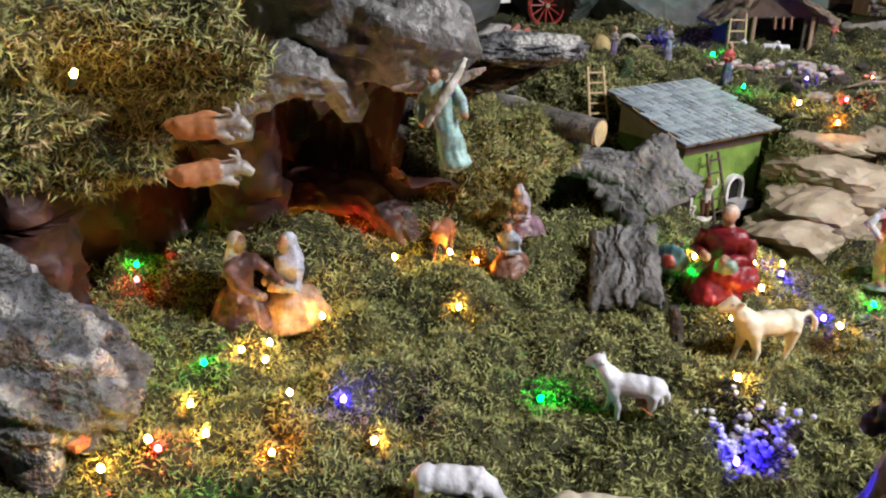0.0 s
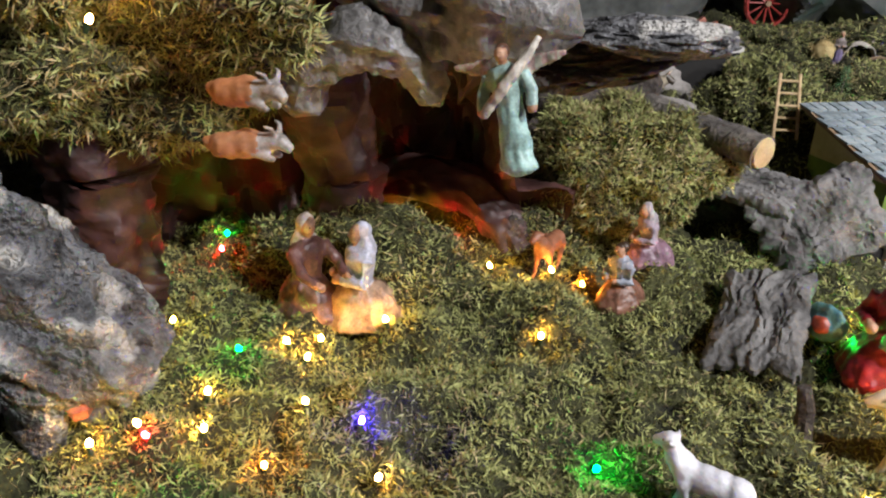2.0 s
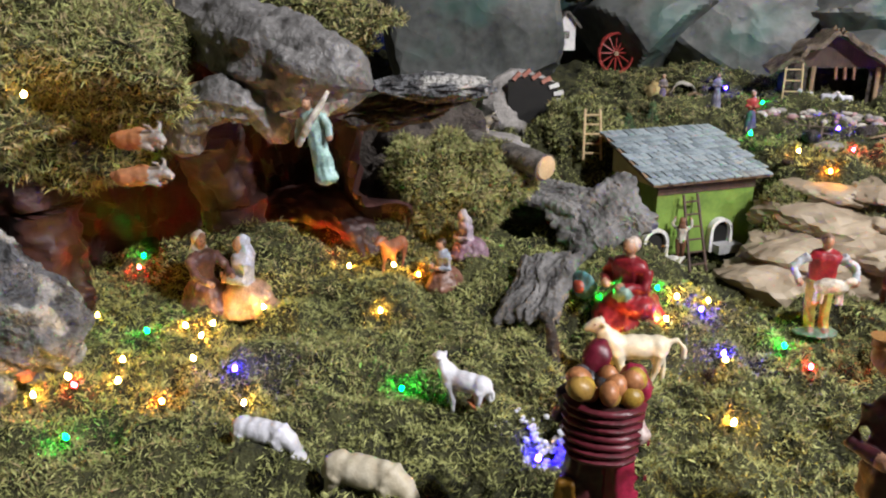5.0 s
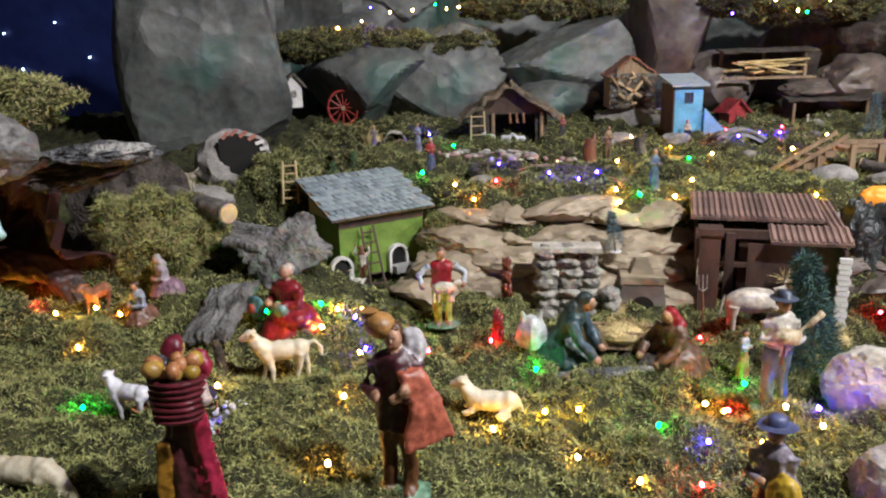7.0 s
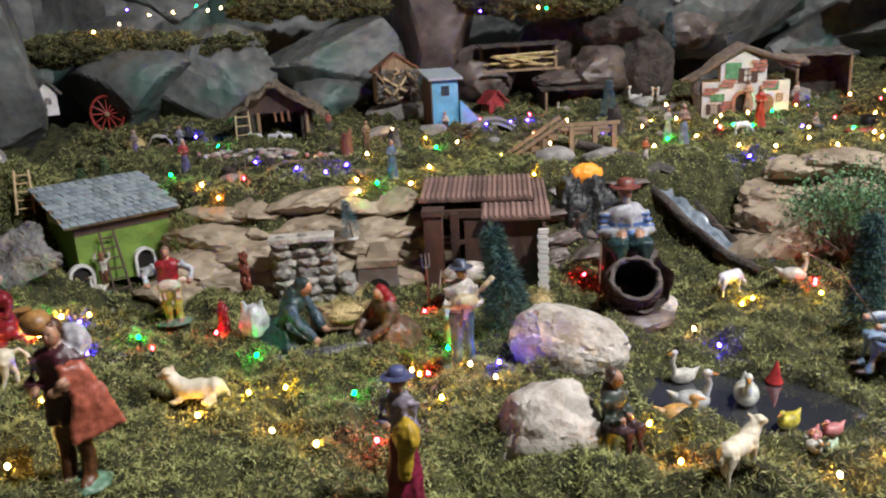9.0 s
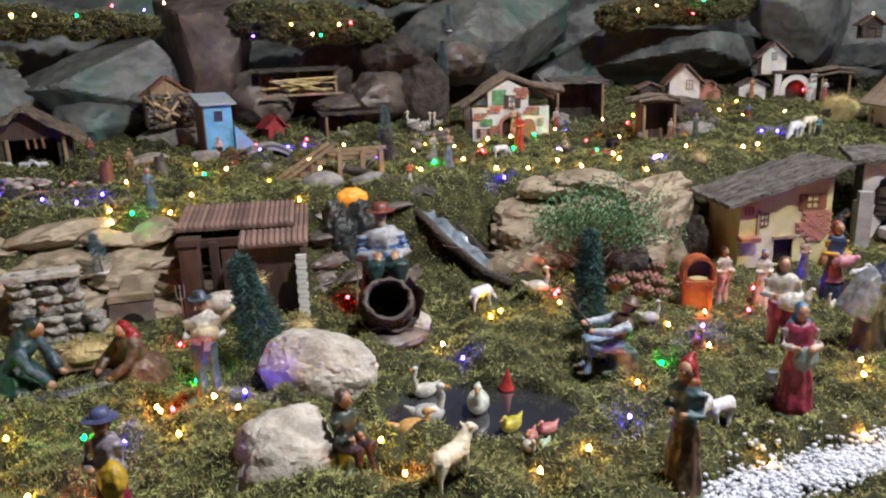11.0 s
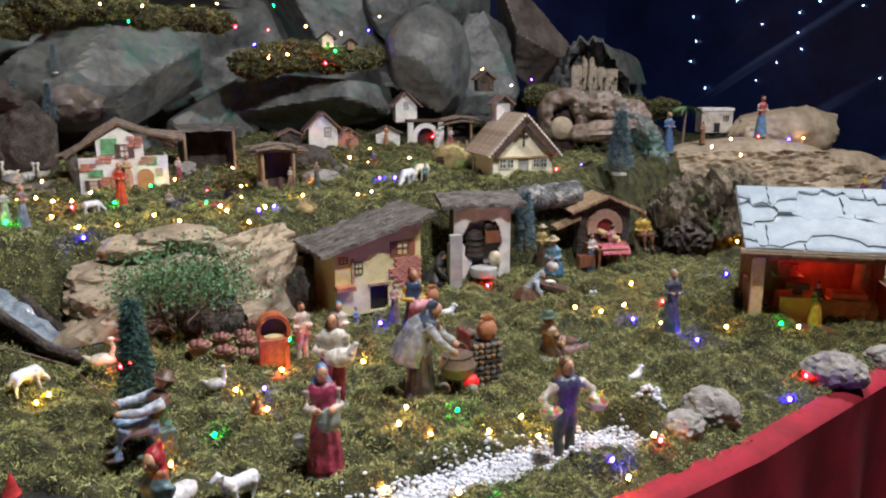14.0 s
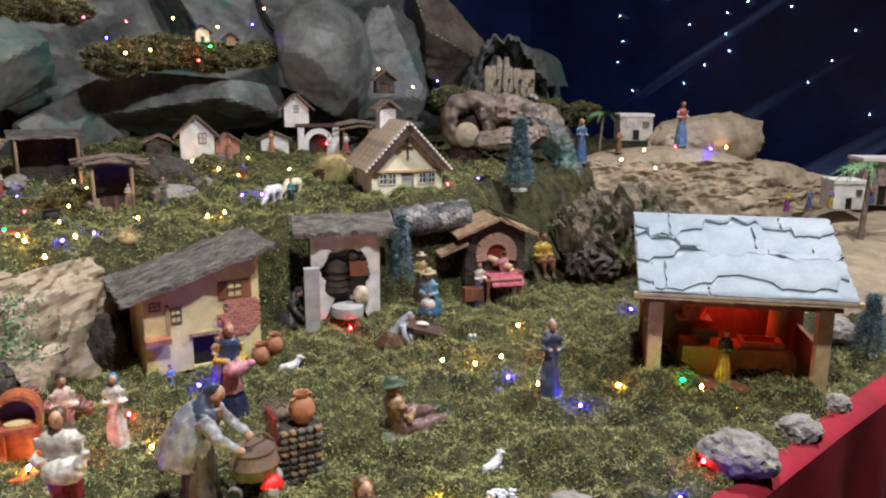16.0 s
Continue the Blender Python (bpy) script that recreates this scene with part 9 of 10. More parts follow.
def clay_goat(x, y, z, size, face, label):
    """A broken clay goat that lies in the moss: orange body, white horned head."""
    g, s = Geo(), size
    g.ball((0.05 * s, 0, 0.16 * s), (0.5 * s, 0.2 * s, 0.2 * s), 0, 14, 0.3, 60)
    g.ball((-0.2 * s, 0, 0.2 * s), (0.3 * s, 0.22 * s, 0.2 * s), 0, 12)
    g.tube([(-0.35 * s, 0, 0.2 * s), (-0.62 * s, 0.02 * s, 0.27 * s)], [0.17 * s, 0.12 * s], 9, 1)
    g.tube([(-0.55 * s, 0, 0.28 * s), (-0.68 * s, 0.02 * s, 0.26 * s), (-0.84 * s, 0.04 * s, 0.16 * s)], [0.10 * s, 0.12 * s, 0.06 * s], 9, 1)
    for k in (-1, 1):
        g.tube([(-0.62 * s, k * 0.06 * s, 0.34 * s), (-0.60 * s, k * 0.14 * s, 0.46 * s), (-0.50 * s, k * 0.20 * s, 0.50 * s)], [0.05 * s, 0.04 * s, 0.03 * s], 7, 1)
        g.tube([(-0.3 * s, k * 0.1 * s, 0.1 * s), (-0.62 * s, k * 0.12 * s, 0.02 * s)], [0.07 * s, 0.05 * s], 7, 1)
    return solid("goat", sculpt(g, s / 34, 2, 0.02 * s, 8 / s), [ORANGE_CLAY, paint(0.42, 0.39, 0.37)], pose(x, y, z, 0, 0, face), label, "goat", "clay goats", smooth=70)


clay_goat(-0.232, 0.690, 0.338, 0.062, 186, "broken orange clay goat half sunk in moss")
clay_goat(-0.228, 0.690, 0.383, 0.064, 170, "orange clay goat with a white head on moss")
cow(0.0, 1.30, 0.075, 190, [paint(0.68, 0.62, 0.5), paint(0.3, 0.2, 0.12)], "pale cow on the stony shelf behind the cave", z=0.300)
cow(0.072, 1.30, 0.066, 170, [paint(0.62, 0.56, 0.42), paint(0.1, 0.08, 0.06)], "spotted goat on the stony shelf", z=0.300)
rock("stone_shelf", 66, STONE_GREY, (0.05, 1.33, 0.268), (0.13, 0.07, 0.038), 5, "grey stony shelf behind the cave", planes=9, flat=0.6, crumple=0.1)

# ---- figurines ----
R = (0.36, 0.02, 0.03)


def x_jug(g, mats, u, w):
    k, c, s = slot_of(mats, 0.42, 0.22, 0.07), slot_of(mats, 0.50, 0.14, 0.085), slot_of(mats, 0.60, 0.60, 0.64)
    g.fine.ball((-0.10 * w, -0.02 * w, 0.80 * u), (0.15 * u, 0.16 * u, 0.13 * u), k, 14, 0.06, 40)
    g.fine.lathe([(0.07 * u, 0), (0.055 * u, 0.04 * u), (0.085 * u, 0.07 * u)], (-0.18 * w, -0.05 * w, 0.88 * u), n=10, slot=k)
    g.ball((0.13 * w, 0.10 * w, 0.58 * u), (0.13 * u, 0.13 * u, 0.19 * u), s, 12, 0.1, 50)
    for i in range(9):
        a = i / 8
        g.tube([(0.12 * w + 0.10 * w * a, -0.16 * w + 0.10 * w * a, 0.42 * u), (0.20 * w + 0.18 * w * a, -0.18 * w + 0.16 * w * a, 0.10 * u), (0.16 * w + 0.30 * w * a, -0.20 * w + 0.24 * w * a, (-0.36 + 0.08 * a) * u)], [0.05 * u, 0.045 * u, 0.04 * u], 6, c)
    g.ball((0.15 * w, -0.24 * w, 0.28 * u), 0.055 * w, 2, 8)
    g.lathe([(0.20 * w, 0), (0.17 * w, 0.2 * u), (0.15 * w, 0.4 * u)], (0, 0.0, -0.22 * u), 1, 0.8, 18, 1, 0.08, 6)


def x_baskets(g, mats, u, w):
    b = slot_of(mats, 0.14, 0.018, 0.03)
    for i in range(7):
        g.fine.lathe([(0.21 * u, 0), (0.24 * u, 0.016 * u), (0.25 * u, 0.04 * u), (0.22 * u, 0.055 * u)], (-0.06 * w, 0.22 * w, (0.10 + 0.062 * i) * u), 1 + 0.02 * i, 0.72, 20, b, 0.03, 9)
    g.fine.lathe([(0.19 * u, 0), (0.21 * u, 0.42 * u)], (-0.06 * w, 0.22 * w, 0.11 * u), 1, 0.72, 16, slot_of(mats, 0.03, 0.012, 0.012))
    r = random.Random(4)
    tones = [slot_of(mats, *c) for c in ((0.42, 0.27, 0.04), (0.46, 0.20, 0.08), (0.07, 0.07, 0.08), (0.36, 0.22, 0.05))]
    for i in range(22):
        g.fine.ball((-0.06 * w + r.uniform(-0.2, 0.2) * u, 0.22 * w + r.uniform(-0.13, 0.13) * u, (0.55 + r.random() * 0.14) * u), r.uniform(0.06, 0.085) * u, tones[i % 4], 10)
    c, o = slot_of(mats, 0.36, 0.02, 0.06), slot_of(mats, 0.50, 0.25, 0.03)
    g.slab(lambda a, q: (-0.34 * w + 0.22 * w * a - 0.10 * w * q, 0.10 * w + 0.12 * w * a + 0.04 * w * q, (0.32 - 1.2 * q) * u), 8, 12, 0.05 * u, c)
    g.box((0.20 * w, 0.10 * w, 1.15 * u), (-0.27 * w, 0.14 * w, -0.88 * u), (0, 7, 0), c, 0.8)
    g.box((0.15 * w, 0.09 * w, 0.62 * u), (0.20 * w, 0.14 * w, -0.82 * u), (0, -6, 0), o, 0.8)
    g.ball((-0.24 * w, 0.06 * w, 0.58 * u), (0.12 * u, 0.10 * u, 0.16 * u), c, 10)
    g.tube([(-0.2 * w, 0.1 * w, 0.42 * u), (-0.32 * w, 0.24 * w, 0.26 * u)], [0.07 * w, 0.06 * w], 8, slot_of(mats, 0.62, 0.50, 0.46))


def x_lamb(g, mats, u, w):
    k = slot_of(mats, 0.70, 0.66, 0.56)
    g.ball((0, -0.30 * w, 0.06 * u), (0.30 * u, 0.13 * u, 0.14 * u), k, 12, 0.1, 30)
    g.ball((0.30 * u, -0.32 * w, 0.16 * u), (0.10 * u, 0.08 * u, 0.08 * u), k, 9)
    for s in (-0.2, -0.1, 0.12, 0.2):
        g.tube([(s * u, -0.3 * w, 0), (s * u, -0.3 * w, -0.28 * u)], 0.03 * u, 6, k)


def x_drum(g, mats, u, w):
    k = slot_of(mats, 0.12, 0.32, 0.36)
    g.ball((-0.42 * w, -0.18 * w, 0.0), (0.24 * u, 0.09 * u, 0.22 * u), k, 14)
    g.ball((-0.42 * w, -0.265 * w, 0.0), (0.10 * u, 0.03 * u, 0.10 * u), slot_of(mats, 0.62, 0.12, 0.07), 12)
    c = slot_of(mats, 0.22, 0.36, 0.30)
    g.ball((0.1 * w, -0.22 * w, 0.12 * u), (0.16 * u, 0.10 * u, 0.13 * u), c, 10)
    g.ball((0.08 * w, -0.08 * w, -0.05 * u), (0.42 * u, 0.30 * u, 0.20 * u), 0, 12, 0.15, 20)


def x_pipes(g, mats, u, w):
    k = slot_of(mats, 0.62, 0.52, 0.34)
    g.ball((0.0, -0.22 * w, 0.28 * u), (0.22 * u, 0.12 * u, 0.13 * u), k, 12)
    g.tube([(0.1 * w, -0.25 * w, 0.35 * u), (0.42 * w, -0.2 * w, 0.62 * u)], [0.03 * u, 0.05 * u], 7, k)
    g.fine.tube([(-0.05 * w, -0.28 * w, 0.2 * u), (-0.1 * w, -0.3 * w, -0.1 * u)], 0.022 * u, 6, slot_of(mats, 0.12, 0.07, 0.05))


def x_bag(g, mats, u, w):
    k = slot_of(mats, 0.62, 0.42, 0.04)
    g.ball((0.16 * w, -0.20 * w, 0.10 * u), (0.18 * u, 0.14 * u, 0.22 * u), k, 12)
    g.tube([(0.16 * w, -0.2 * w, 0.0), (0.10 * w, -0.2 * w, -0.5 * u)], [0.12 * u, 0.07 * u], 9, k)


def x_goose(g, mats, u, w):
    k = slot_of(mats, 0.74, 0.72, 0.66)
    g.ball((0.12 * w, -0.28 * w, 0.14 * u), (0.26 * u, 0.14 * u, 0.18 * u), k, 12)
    g.tube([(0.28 * w, -0.30 * w, 0.22 * u), (0.36 * w, -0.3 * w, 0.42 * u)], [0.09 * u, 0.05 * u], 8, k)


def x_bucket(g, mats, u, w):
    k = slot_of(mats, 0.30, 0.33, 0.34)
    g.lathe([(0.08 * u, 0), (0.11 * u, 0.2 * u), (0.09 * u, 0.2 * u)], (-0.34 * w, -0.1 * w, -0.42 * u), n=12, slot=k)
    g.ball((0.05 * w, -0.17 * w, 0.0), (0.20 * u, 0.08 * u, 0.20 * u), slot_of(mats, 0.20, 0.28, 0.27), 12)


def x_piglet(g, mats, u, w):
    k = slot_of(mats, 0.66, 0.30, 0.36)
    g.ball((0.06 * w, -0.24 * w, 0.05 * u), (0.24 * u, 0.14 * u, 0.14 * u), k, 12)
    g.ball((0.28 * w, -0.26 * w, 0.12 * u), (0.10 * u, 0.08 * u, 0.08 * u), k, 9)
    g.lathe([(0.19 * w, 0), (0.13 * w, 0.35 * u)], (0, -0.03 * w, -0.42 * u), n=12, slot=slot_of(mats, 0.55, 0.25, 0.33))


def x_rod(g, mats, u, w):
    k = slot_of(mats, 0.30, 0.22, 0.16)
    g.fine.tube([(0, -0.4 * w, 0.2 * u), (0.05 * w, -1.1 * w, 0.75 * u), (0.1 * w, -2.0 * w, 0.95 * u), (0.12 * w, -2.7 * w, 0.85 * u)], [0.014 * u, 0.011 * u, 0.008 * u, 0.005 * u], 5, k)


def x_line(g, mats, u, w):
    k = slot_of(mats, 0.24, 0.16, 0.10)
    g.fine.tube([(-0.3 * w, -0.3 * w, 0.1 * u), (-0.36 * w, -0.5 * w, -0.35 * u), (-0.42 * w, -0.7 * w, -0.75 * u)], 0.012 * u, 5, k)
    b = slot_of(mats, 0.10, 0.20, 0.48)
    for i in range(4):
        g.lathe([(0.172 * w, 0), (0.178 * w, 0.02 * u), (0.172 * w, 0.04 * u)], (0, 0, (0.06 + 0.10 * i) * u), 1.05, 0.74, 14, b)
        for s in (-1, 1):
            g.ball((s * (0.20 + 0.015 * i) * w, -0.02 * w, (0.40 - 0.075 * i) * u), (0.08 * w, 0.08 * w, 0.018 * u), b, 8)


def x_wings(g, mats, u, w):
    a, b = slot_of(mats, 0.62, 0.42, 0.40), slot_of(mats, 0.62, 0.60, 0.50)
    for s in (-1, 1):
        for i in range(6):
            g.ball((s * (0.26 + 0.10 * i) * u, 0.12 * w, (0.50 + 0.014 * i) * u), (0.13 * u, 0.03 * u, (0.19 - 0.024 * i) * u), a if i % 2 else b, 9, turn=(0, s * -14, 0))
    g.tube([(-0.24 * w, -0.17 * w, -0.1 * u), (0.05 * w, -0.22 * w, 0.28 * u), (0.30 * w, -0.12 * w, 0.62 * u), (0.44 * w, -0.05 * w, 0.86 * u)], [0.07 * u, 0.09 * u, 0.075 * u, 0.05 * u], 9, slot_of(mats, 0.68, 0.64, 0.56))
    g.fine.tube([(0, 0.06 * w, 0.5 * u), (0, 0.3 * w, 1.3 * u)], 0.006 * u, 5, slot_of(mats, 0.1, 0.1, 0.1))


def x_tray(g, mats, u, w):
    k, a, b = slot_of(mats, 0.55, 0.42, 0.30), slot_of(mats, 0.5, 0.1, 0.08), slot_of(mats, 0.2, 0.3, 0.1)
    for s in (-1, 1):
        c = Vector((s * 0.36 * w, -0.18 * w, 0.02 * u))
        g.lathe([(0.12 * u, 0), (0.19 * u, 0.12 * u), (0.17 * u, 0.12 * u)], c, n=14, slot=k)
        for i in range(8):
            g.ball(c + Vector((0.11 * u * math.cos(i * 0.8), 0.11 * u * math.sin(i * 0.8), 0.14 * u)), 0.05 * u, (a, b)[i % 2], 7)


def x_cape(g, mats, u, w):
    c, t = slot_of(mats, 0.30, 0.32, 0.35), slot_of(mats, 0.24, 0.11, 0.04)
    g.lathe([(0.34 * w, 0), (0.31 * w, 0.30 * u), (0.24 * w, 0.62 * u), (0.12 * w, 0.80 * u)], (0, 0.10 * w, -0.30 * u), 1, 0.72, 20, c, 0.10, 7)
    g.ball((0, -0.10 * w, 0.36 * u), (0.10 * u, 0.08 * u, 0.20 * u), t, 10)


def x_apron(g, mats, u, w):
    k = slot_of(mats, 0.66, 0.66, 0.66)
    g.ball((0, -0.26 * w, -0.06 * u), (0.20 * u, 0.16 * u, 0.17 * u), k, 12, 0.2, 40)


def x_sheepback(g, mats, u, w):
    k = slot_of(mats, 0.72, 0.72, 0.74)
    g.ball((0.02 * w, 0.28 * w, 0.12 * u), (0.14 * u, 0.34 * u, 0.13 * u), k, 12, 0.1, 30)
    g.ball((0.02 * w, 0.02 * w, 0.52 * u), (0.15 * u, 0.12 * u, 0.10 * u), slot_of(mats, 0.40, 0.16, 0.07), 10)
    g.tube([(0, 0.02 * w, 0.76 * u), (0.02 * w, 0.12 * w, 0.90 * u)], [0.11 * u, 0.03 * u], 9, 3)


TEAL, BROWN, WHITE, BLUE, MAROON = (0.03, 0.075, 0.075), (0.16, 0.08, 0.05), (0.70, 0.67, 0.60), (0.10, 0.20, 0.38), (0.26, 0.02, 0.06)
figure("figurine", "kneeling figurine in a brown robe with a white veil", -0.245, 0.835, 0.168, 62, (0.17, 0.085, 0.075), (0.17, 0.085, 0.075), (0.66, 0.58, 0.50), "kneel", arms="reach", wide=1.12, foot=(0.05, 0.05, 0.02))
figure("figurine", "kneeling figurine in white and blue with a cream cloak", -0.19, 0.855, 0.165, -50, (0.46, 0.31, 0.21), (0.55, 0.58, 0.70), (0.58, 0.60, 0.72), "kneel", arms="front", wide=1.3, foot=(0.05, 0.05, 0.02))
figure("angel", "hanging angel figurine in pale turquoise with pink wings", 0.012, 0.705, 0.096, -8, (0.36, 0.58, 0.55), (0.40, 0.60, 0.57), None, "fly", (0.16, 0.08, 0.05), arms="down", z=0.352, lean=0, roll=-13, extra=x_wings, wide=1.35)
figure("figurine", "small kneeling shepherd figurine in pale blue", 0.092, 0.952, 0.112, -40, (0.25, 0.12, 0.08), (0.45, 0.50, 0.60), None, "kneel", wide=1.25, lean=8)
figure("figurine", "small shepherd figurine in purple and white", 0.116, 1.016, 0.112, -60, (0.30, 0.18, 0.24), (0.52, 0.44, 0.52), (0.5, 0.46, 0.5), "kneel", wide=1.25, lean=14)
figure("figurine", "seated figurine in a red cloak with a drum", 0.362, 0.900, 0.168, -40, (0.30, 0.018, 0.026), (0.26, 0.015, 0.025), None, "kneel", (0.55, 0.45, 0.38), extra=x_drum, wide=1.45)
figure("figurine", "figurine in maroon robes carrying baskets of fruit", 0.335, 0.445, 0.195, 178, (0.10, 0.025, 0.03), (0.04, 0.03, 0.07), (0.16, 0.012, 0.03), "robe", extra=x_baskets, wide=1.1)
figure("figurine", "figurine in brown with an orange cloak and shoulder jug", 0.566, 0.472, 0.207, -18, (0.15, 0.06, 0.022), (0.06, 0.014, 0.02), None, "stand", (0.12, 0.05, 0.02), extra=x_jug, wide=1.15, foot=(0.16, 0.30, 0.20))
figure("figurine", "figurine in a red waistcoat holding a spotted lamb", 0.62, 0.97, 0.142, 5, (0.52, 0.46, 0.10), (0.36, 0.02, 0.03), None, sleeve=(0.55, 0.60, 0.66), extra=x_lamb, wide=1.35, arms="wide", hair=(0.3, 0.2, 0.15))
figure("figurine", "small figurine at the ladder of the green house", 0.452, 1.235, 0.088, 170, (0.2, 0.09, 0.05), WHITE, (0.25, 0.12, 0.07), arms="up", z=0.095)
figure("figurine", "figurine in a dark teal cloak bending over a trough", 0.812, 0.868, 0.190, 68, TEAL, TEAL, (0.03, 0.05, 0.05), "kneel", lean=34, arms="reach", wide=1.4, sleeve=(0.07, 0.12, 0.16))
figure("figurine", "figurine with a red hood and a brown cloak", 1.0, 0.828, 0.165, -66, (0.17, 0.10, 0.065), (0.17, 0.10, 0.065), R, "kneel", lean=20, arms="reach", wide=1.4)
figure("figurine", "bagpiper figurine in a white shirt and a dark hat", 1.087, 0.672, 0.172, 0, (0.07, 0.14, 0.15), WHITE, (0.08, 0.10, 0.15), brim=True, extra=x_pipes, wide=1.15)
figure("figurine", "small figurine in pale blue behind the bagpiper", 1.09, 0.79, 0.075, 30, (0.5, 0.25, 0.1), (0.5, 0.58, 0.64), None, "robe")
figure("figurine", "figurine with a blue hat, yellow bag and maroon robe", 0.935, 0.340, 0.160, -35, MAROON, (0.30, 0.27, 0.33), (0.09, 0.11, 0.24), "robe", brim=True, extra=x_bag)
figure("figurine", "dark-clad figurine working before the barn", 1.225, 0.935, 0.125, -30, (0.02, 0.02, 0.02), (0.02, 0.025, 0.02), (0.05, 0.12, 0.08), "kneel")
figure("figurine", "seated boy figurine in dark green on a rock", 1.216, 0.405, 0.165, 25, (0.08, 0.045, 0.05), (0.06, 0.08, 0.065), (0.09, 0.06, 0.05), "sit", z=0.05)
figure("figurine", "bearded fisherman figurine in a striped shirt on a rock", 1.49, 0.945, 0.262, -12, TEAL, (0.46, 0.48, 0.52), (0.26, 0.08, 0.06), "sit", z=0.098, extra=x_line, beard=True, brim=True, hair=(0.6, 0.58, 0.55), wide=1.3, foot=(0.06, 0.05, 0.05))
figure("figurine", "angler figurine seated with a brown hat and a rod", 1.715, 0.475, 0.175, -108, (0.24, 0.36, 0.52), (0.11, 0.06, 0.04), (0.12, 0.075, 0.055), "sit", brim=True, arms="reach", extra=x_rod, wide=1.25, lean=-20, sleeve=(0.48, 0.55, 0.64), foot=(0.10, 0.16, 0.13))
figure("figurine", "boy figurine in white beside a red booth", 2.121, 0.63, 0.135, -15, (0.64, 0.52, 0.44), (0.70, 0.58, 0.50), None)
figure("figurine", "figurine with a blue turban behind the goose carrier", 2.175, 0.575, 0.12, -30, WHITE, WHITE, (0.06, 0.22, 0.42), "robe")
figure("figurine", "figurine in maroon holding a white goose", 2.01, 0.395, 0.172, -45, (0.26, 0.02, 0.07), WHITE, (0.12, 0.07, 0.05), "stand", extra=x_goose, wide=1.25)
figure("figurine", "figurine in a pink skirt with a blue headscarf and bucket", 1.86, 0.238, 0.165, -32, (0.34, 0.045, 0.085), (0.34, 0.04, 0.10), (0.10, 0.24, 0.42), "robe", sleeve=(0.6, 0.52, 0.46), extra=x_bucket, wide=1.15)
figure("figurine", "figurine with a red headscarf, yellow sleeves and pink apron", 2.399, 0.582, 0.185, -25, (0.03, 0.04, 0.09), (0.04, 0.07, 0.16), (0.34, 0.09, 0.07), "robe", sleeve=(0.64, 0.40, 0.05), extra=x_piglet)
figure("figurine", "dark-haired figurine leaning at the yellow house", 2.455, 0.70, 0.10, -20, (0.2, 0.16, 0.15), (0.45, 0.3, 0.22), None, "robe")
figure("figurine", "small figurine in blue at the yellow wall", 2.395, 0.775, 0.065, 0, (0.12, 0.2, 0.4), (0.16, 0.26, 0.46), None, "robe")
figure("figurine", "shepherd figurine in a red hood carrying a lamb", 1.563, 0.155, 0.170, -70, (0.16, 0.10, 0.06), (0.14, 0.24, 0.27), R, "robe", extra=x_sheepback)
figure("figurine", "figurine in a grey cloak bending over a kettle", 2.165, 0.335, 0.185, 40, (0.05, 0.045, 0.045), (0.05, 0.07, 0.10), (0.06, 0.08, 0.13), "robe", lean=20, arms="reach", wide=1.3, sleeve=(0.32, 0.34, 0.37), beard=True, hair=(0.26, 0.12, 0.05), extra=x_cape)
figure("figurine", "boy figurine in a white shirt with fruit baskets", 2.17, 0.022, 0.178, -22, (0.06, 0.085, 0.085), (0.06, 0.07, 0.15), (0.2, 0.1, 0.05), arms="wide", extra=x_tray, wide=1.2, sleeve=(0.68, 0.62, 0.54), foot=(0.13, 0.27, 0.12))
figure("figurine", "reclining bearded figurine with a green hat on a slab", 2.522, 0.288, 0.185, 78, (0.22, 0.13, 0.12), (0.36, 0.22, 0.11), (0.09, 0.14, 0.10), "recline", brim=True, beard=True, hair=(0.30, 0.12, 0.04), foot=(0.22, 0.24, 0.22), wide=1.15, lean=-6)
figure("figurine", "nun-like figurine in a dark blue robe", 2.776, 0.135, 0.142, -40, (0.09, 0.12, 0.19), (0.09, 0.11, 0.16), (0.5, 0.48, 0.46), "robe")
wash = base("washboard", pose(2.90, 0.545, on(2.90, 0.545) - 0.004, 0, 0, 33), "wet grey wooden washing board on the moss", "washboard")
part("board", Geo().box((0.055, 0.10, 0.010), (0, 0, 0.012), (12, 0, 0)), WOOD_DARK, wash)
part("laundry", Geo().ball((0.005, 0.0, 0.028), (0.010, 0.017, 0.006), 0, 12, 0.3, 60), WHITEWASH, wash, "crumpled white laundry")
figure("figurine", "washerwoman figurine in pale blue bending at a board", 2.83, 0.572, 0.135, 33, (0.20, 0.11, 0.07), (0.52, 0.60, 0.68), (0.44, 0.50, 0.56), "kneel", lean=44, arms="reach", wide=1.2)
figure("figurine", "washerwoman figurine in blue with a white apron", 2.992, 0.598, 0.158, -70, (0.05, 0.17, 0.30), (0.20, 0.42, 0.58), (0.50, 0.44, 0.28), "kneel", brim=True, lean=10, extra=x_apron)
figure("figurine", "figurine in ochre with a straw hat behind the washers", 3.085, 0.705, 0.128, -50, (0.10, 0.07, 0.05), (0.50, 0.40, 0.15), (0.48, 0.40, 0.26), "robe", brim=True)
figure("figurine", "dark grey figurine crouching at the mill pillar", 2.785, 0.872, 0.150, 20, (0.05, 0.05, 0.052), (0.07, 0.07, 0.075), (0.06, 0.06, 0.07), "kneel", lean=26, arms="reach", wide=1.2)
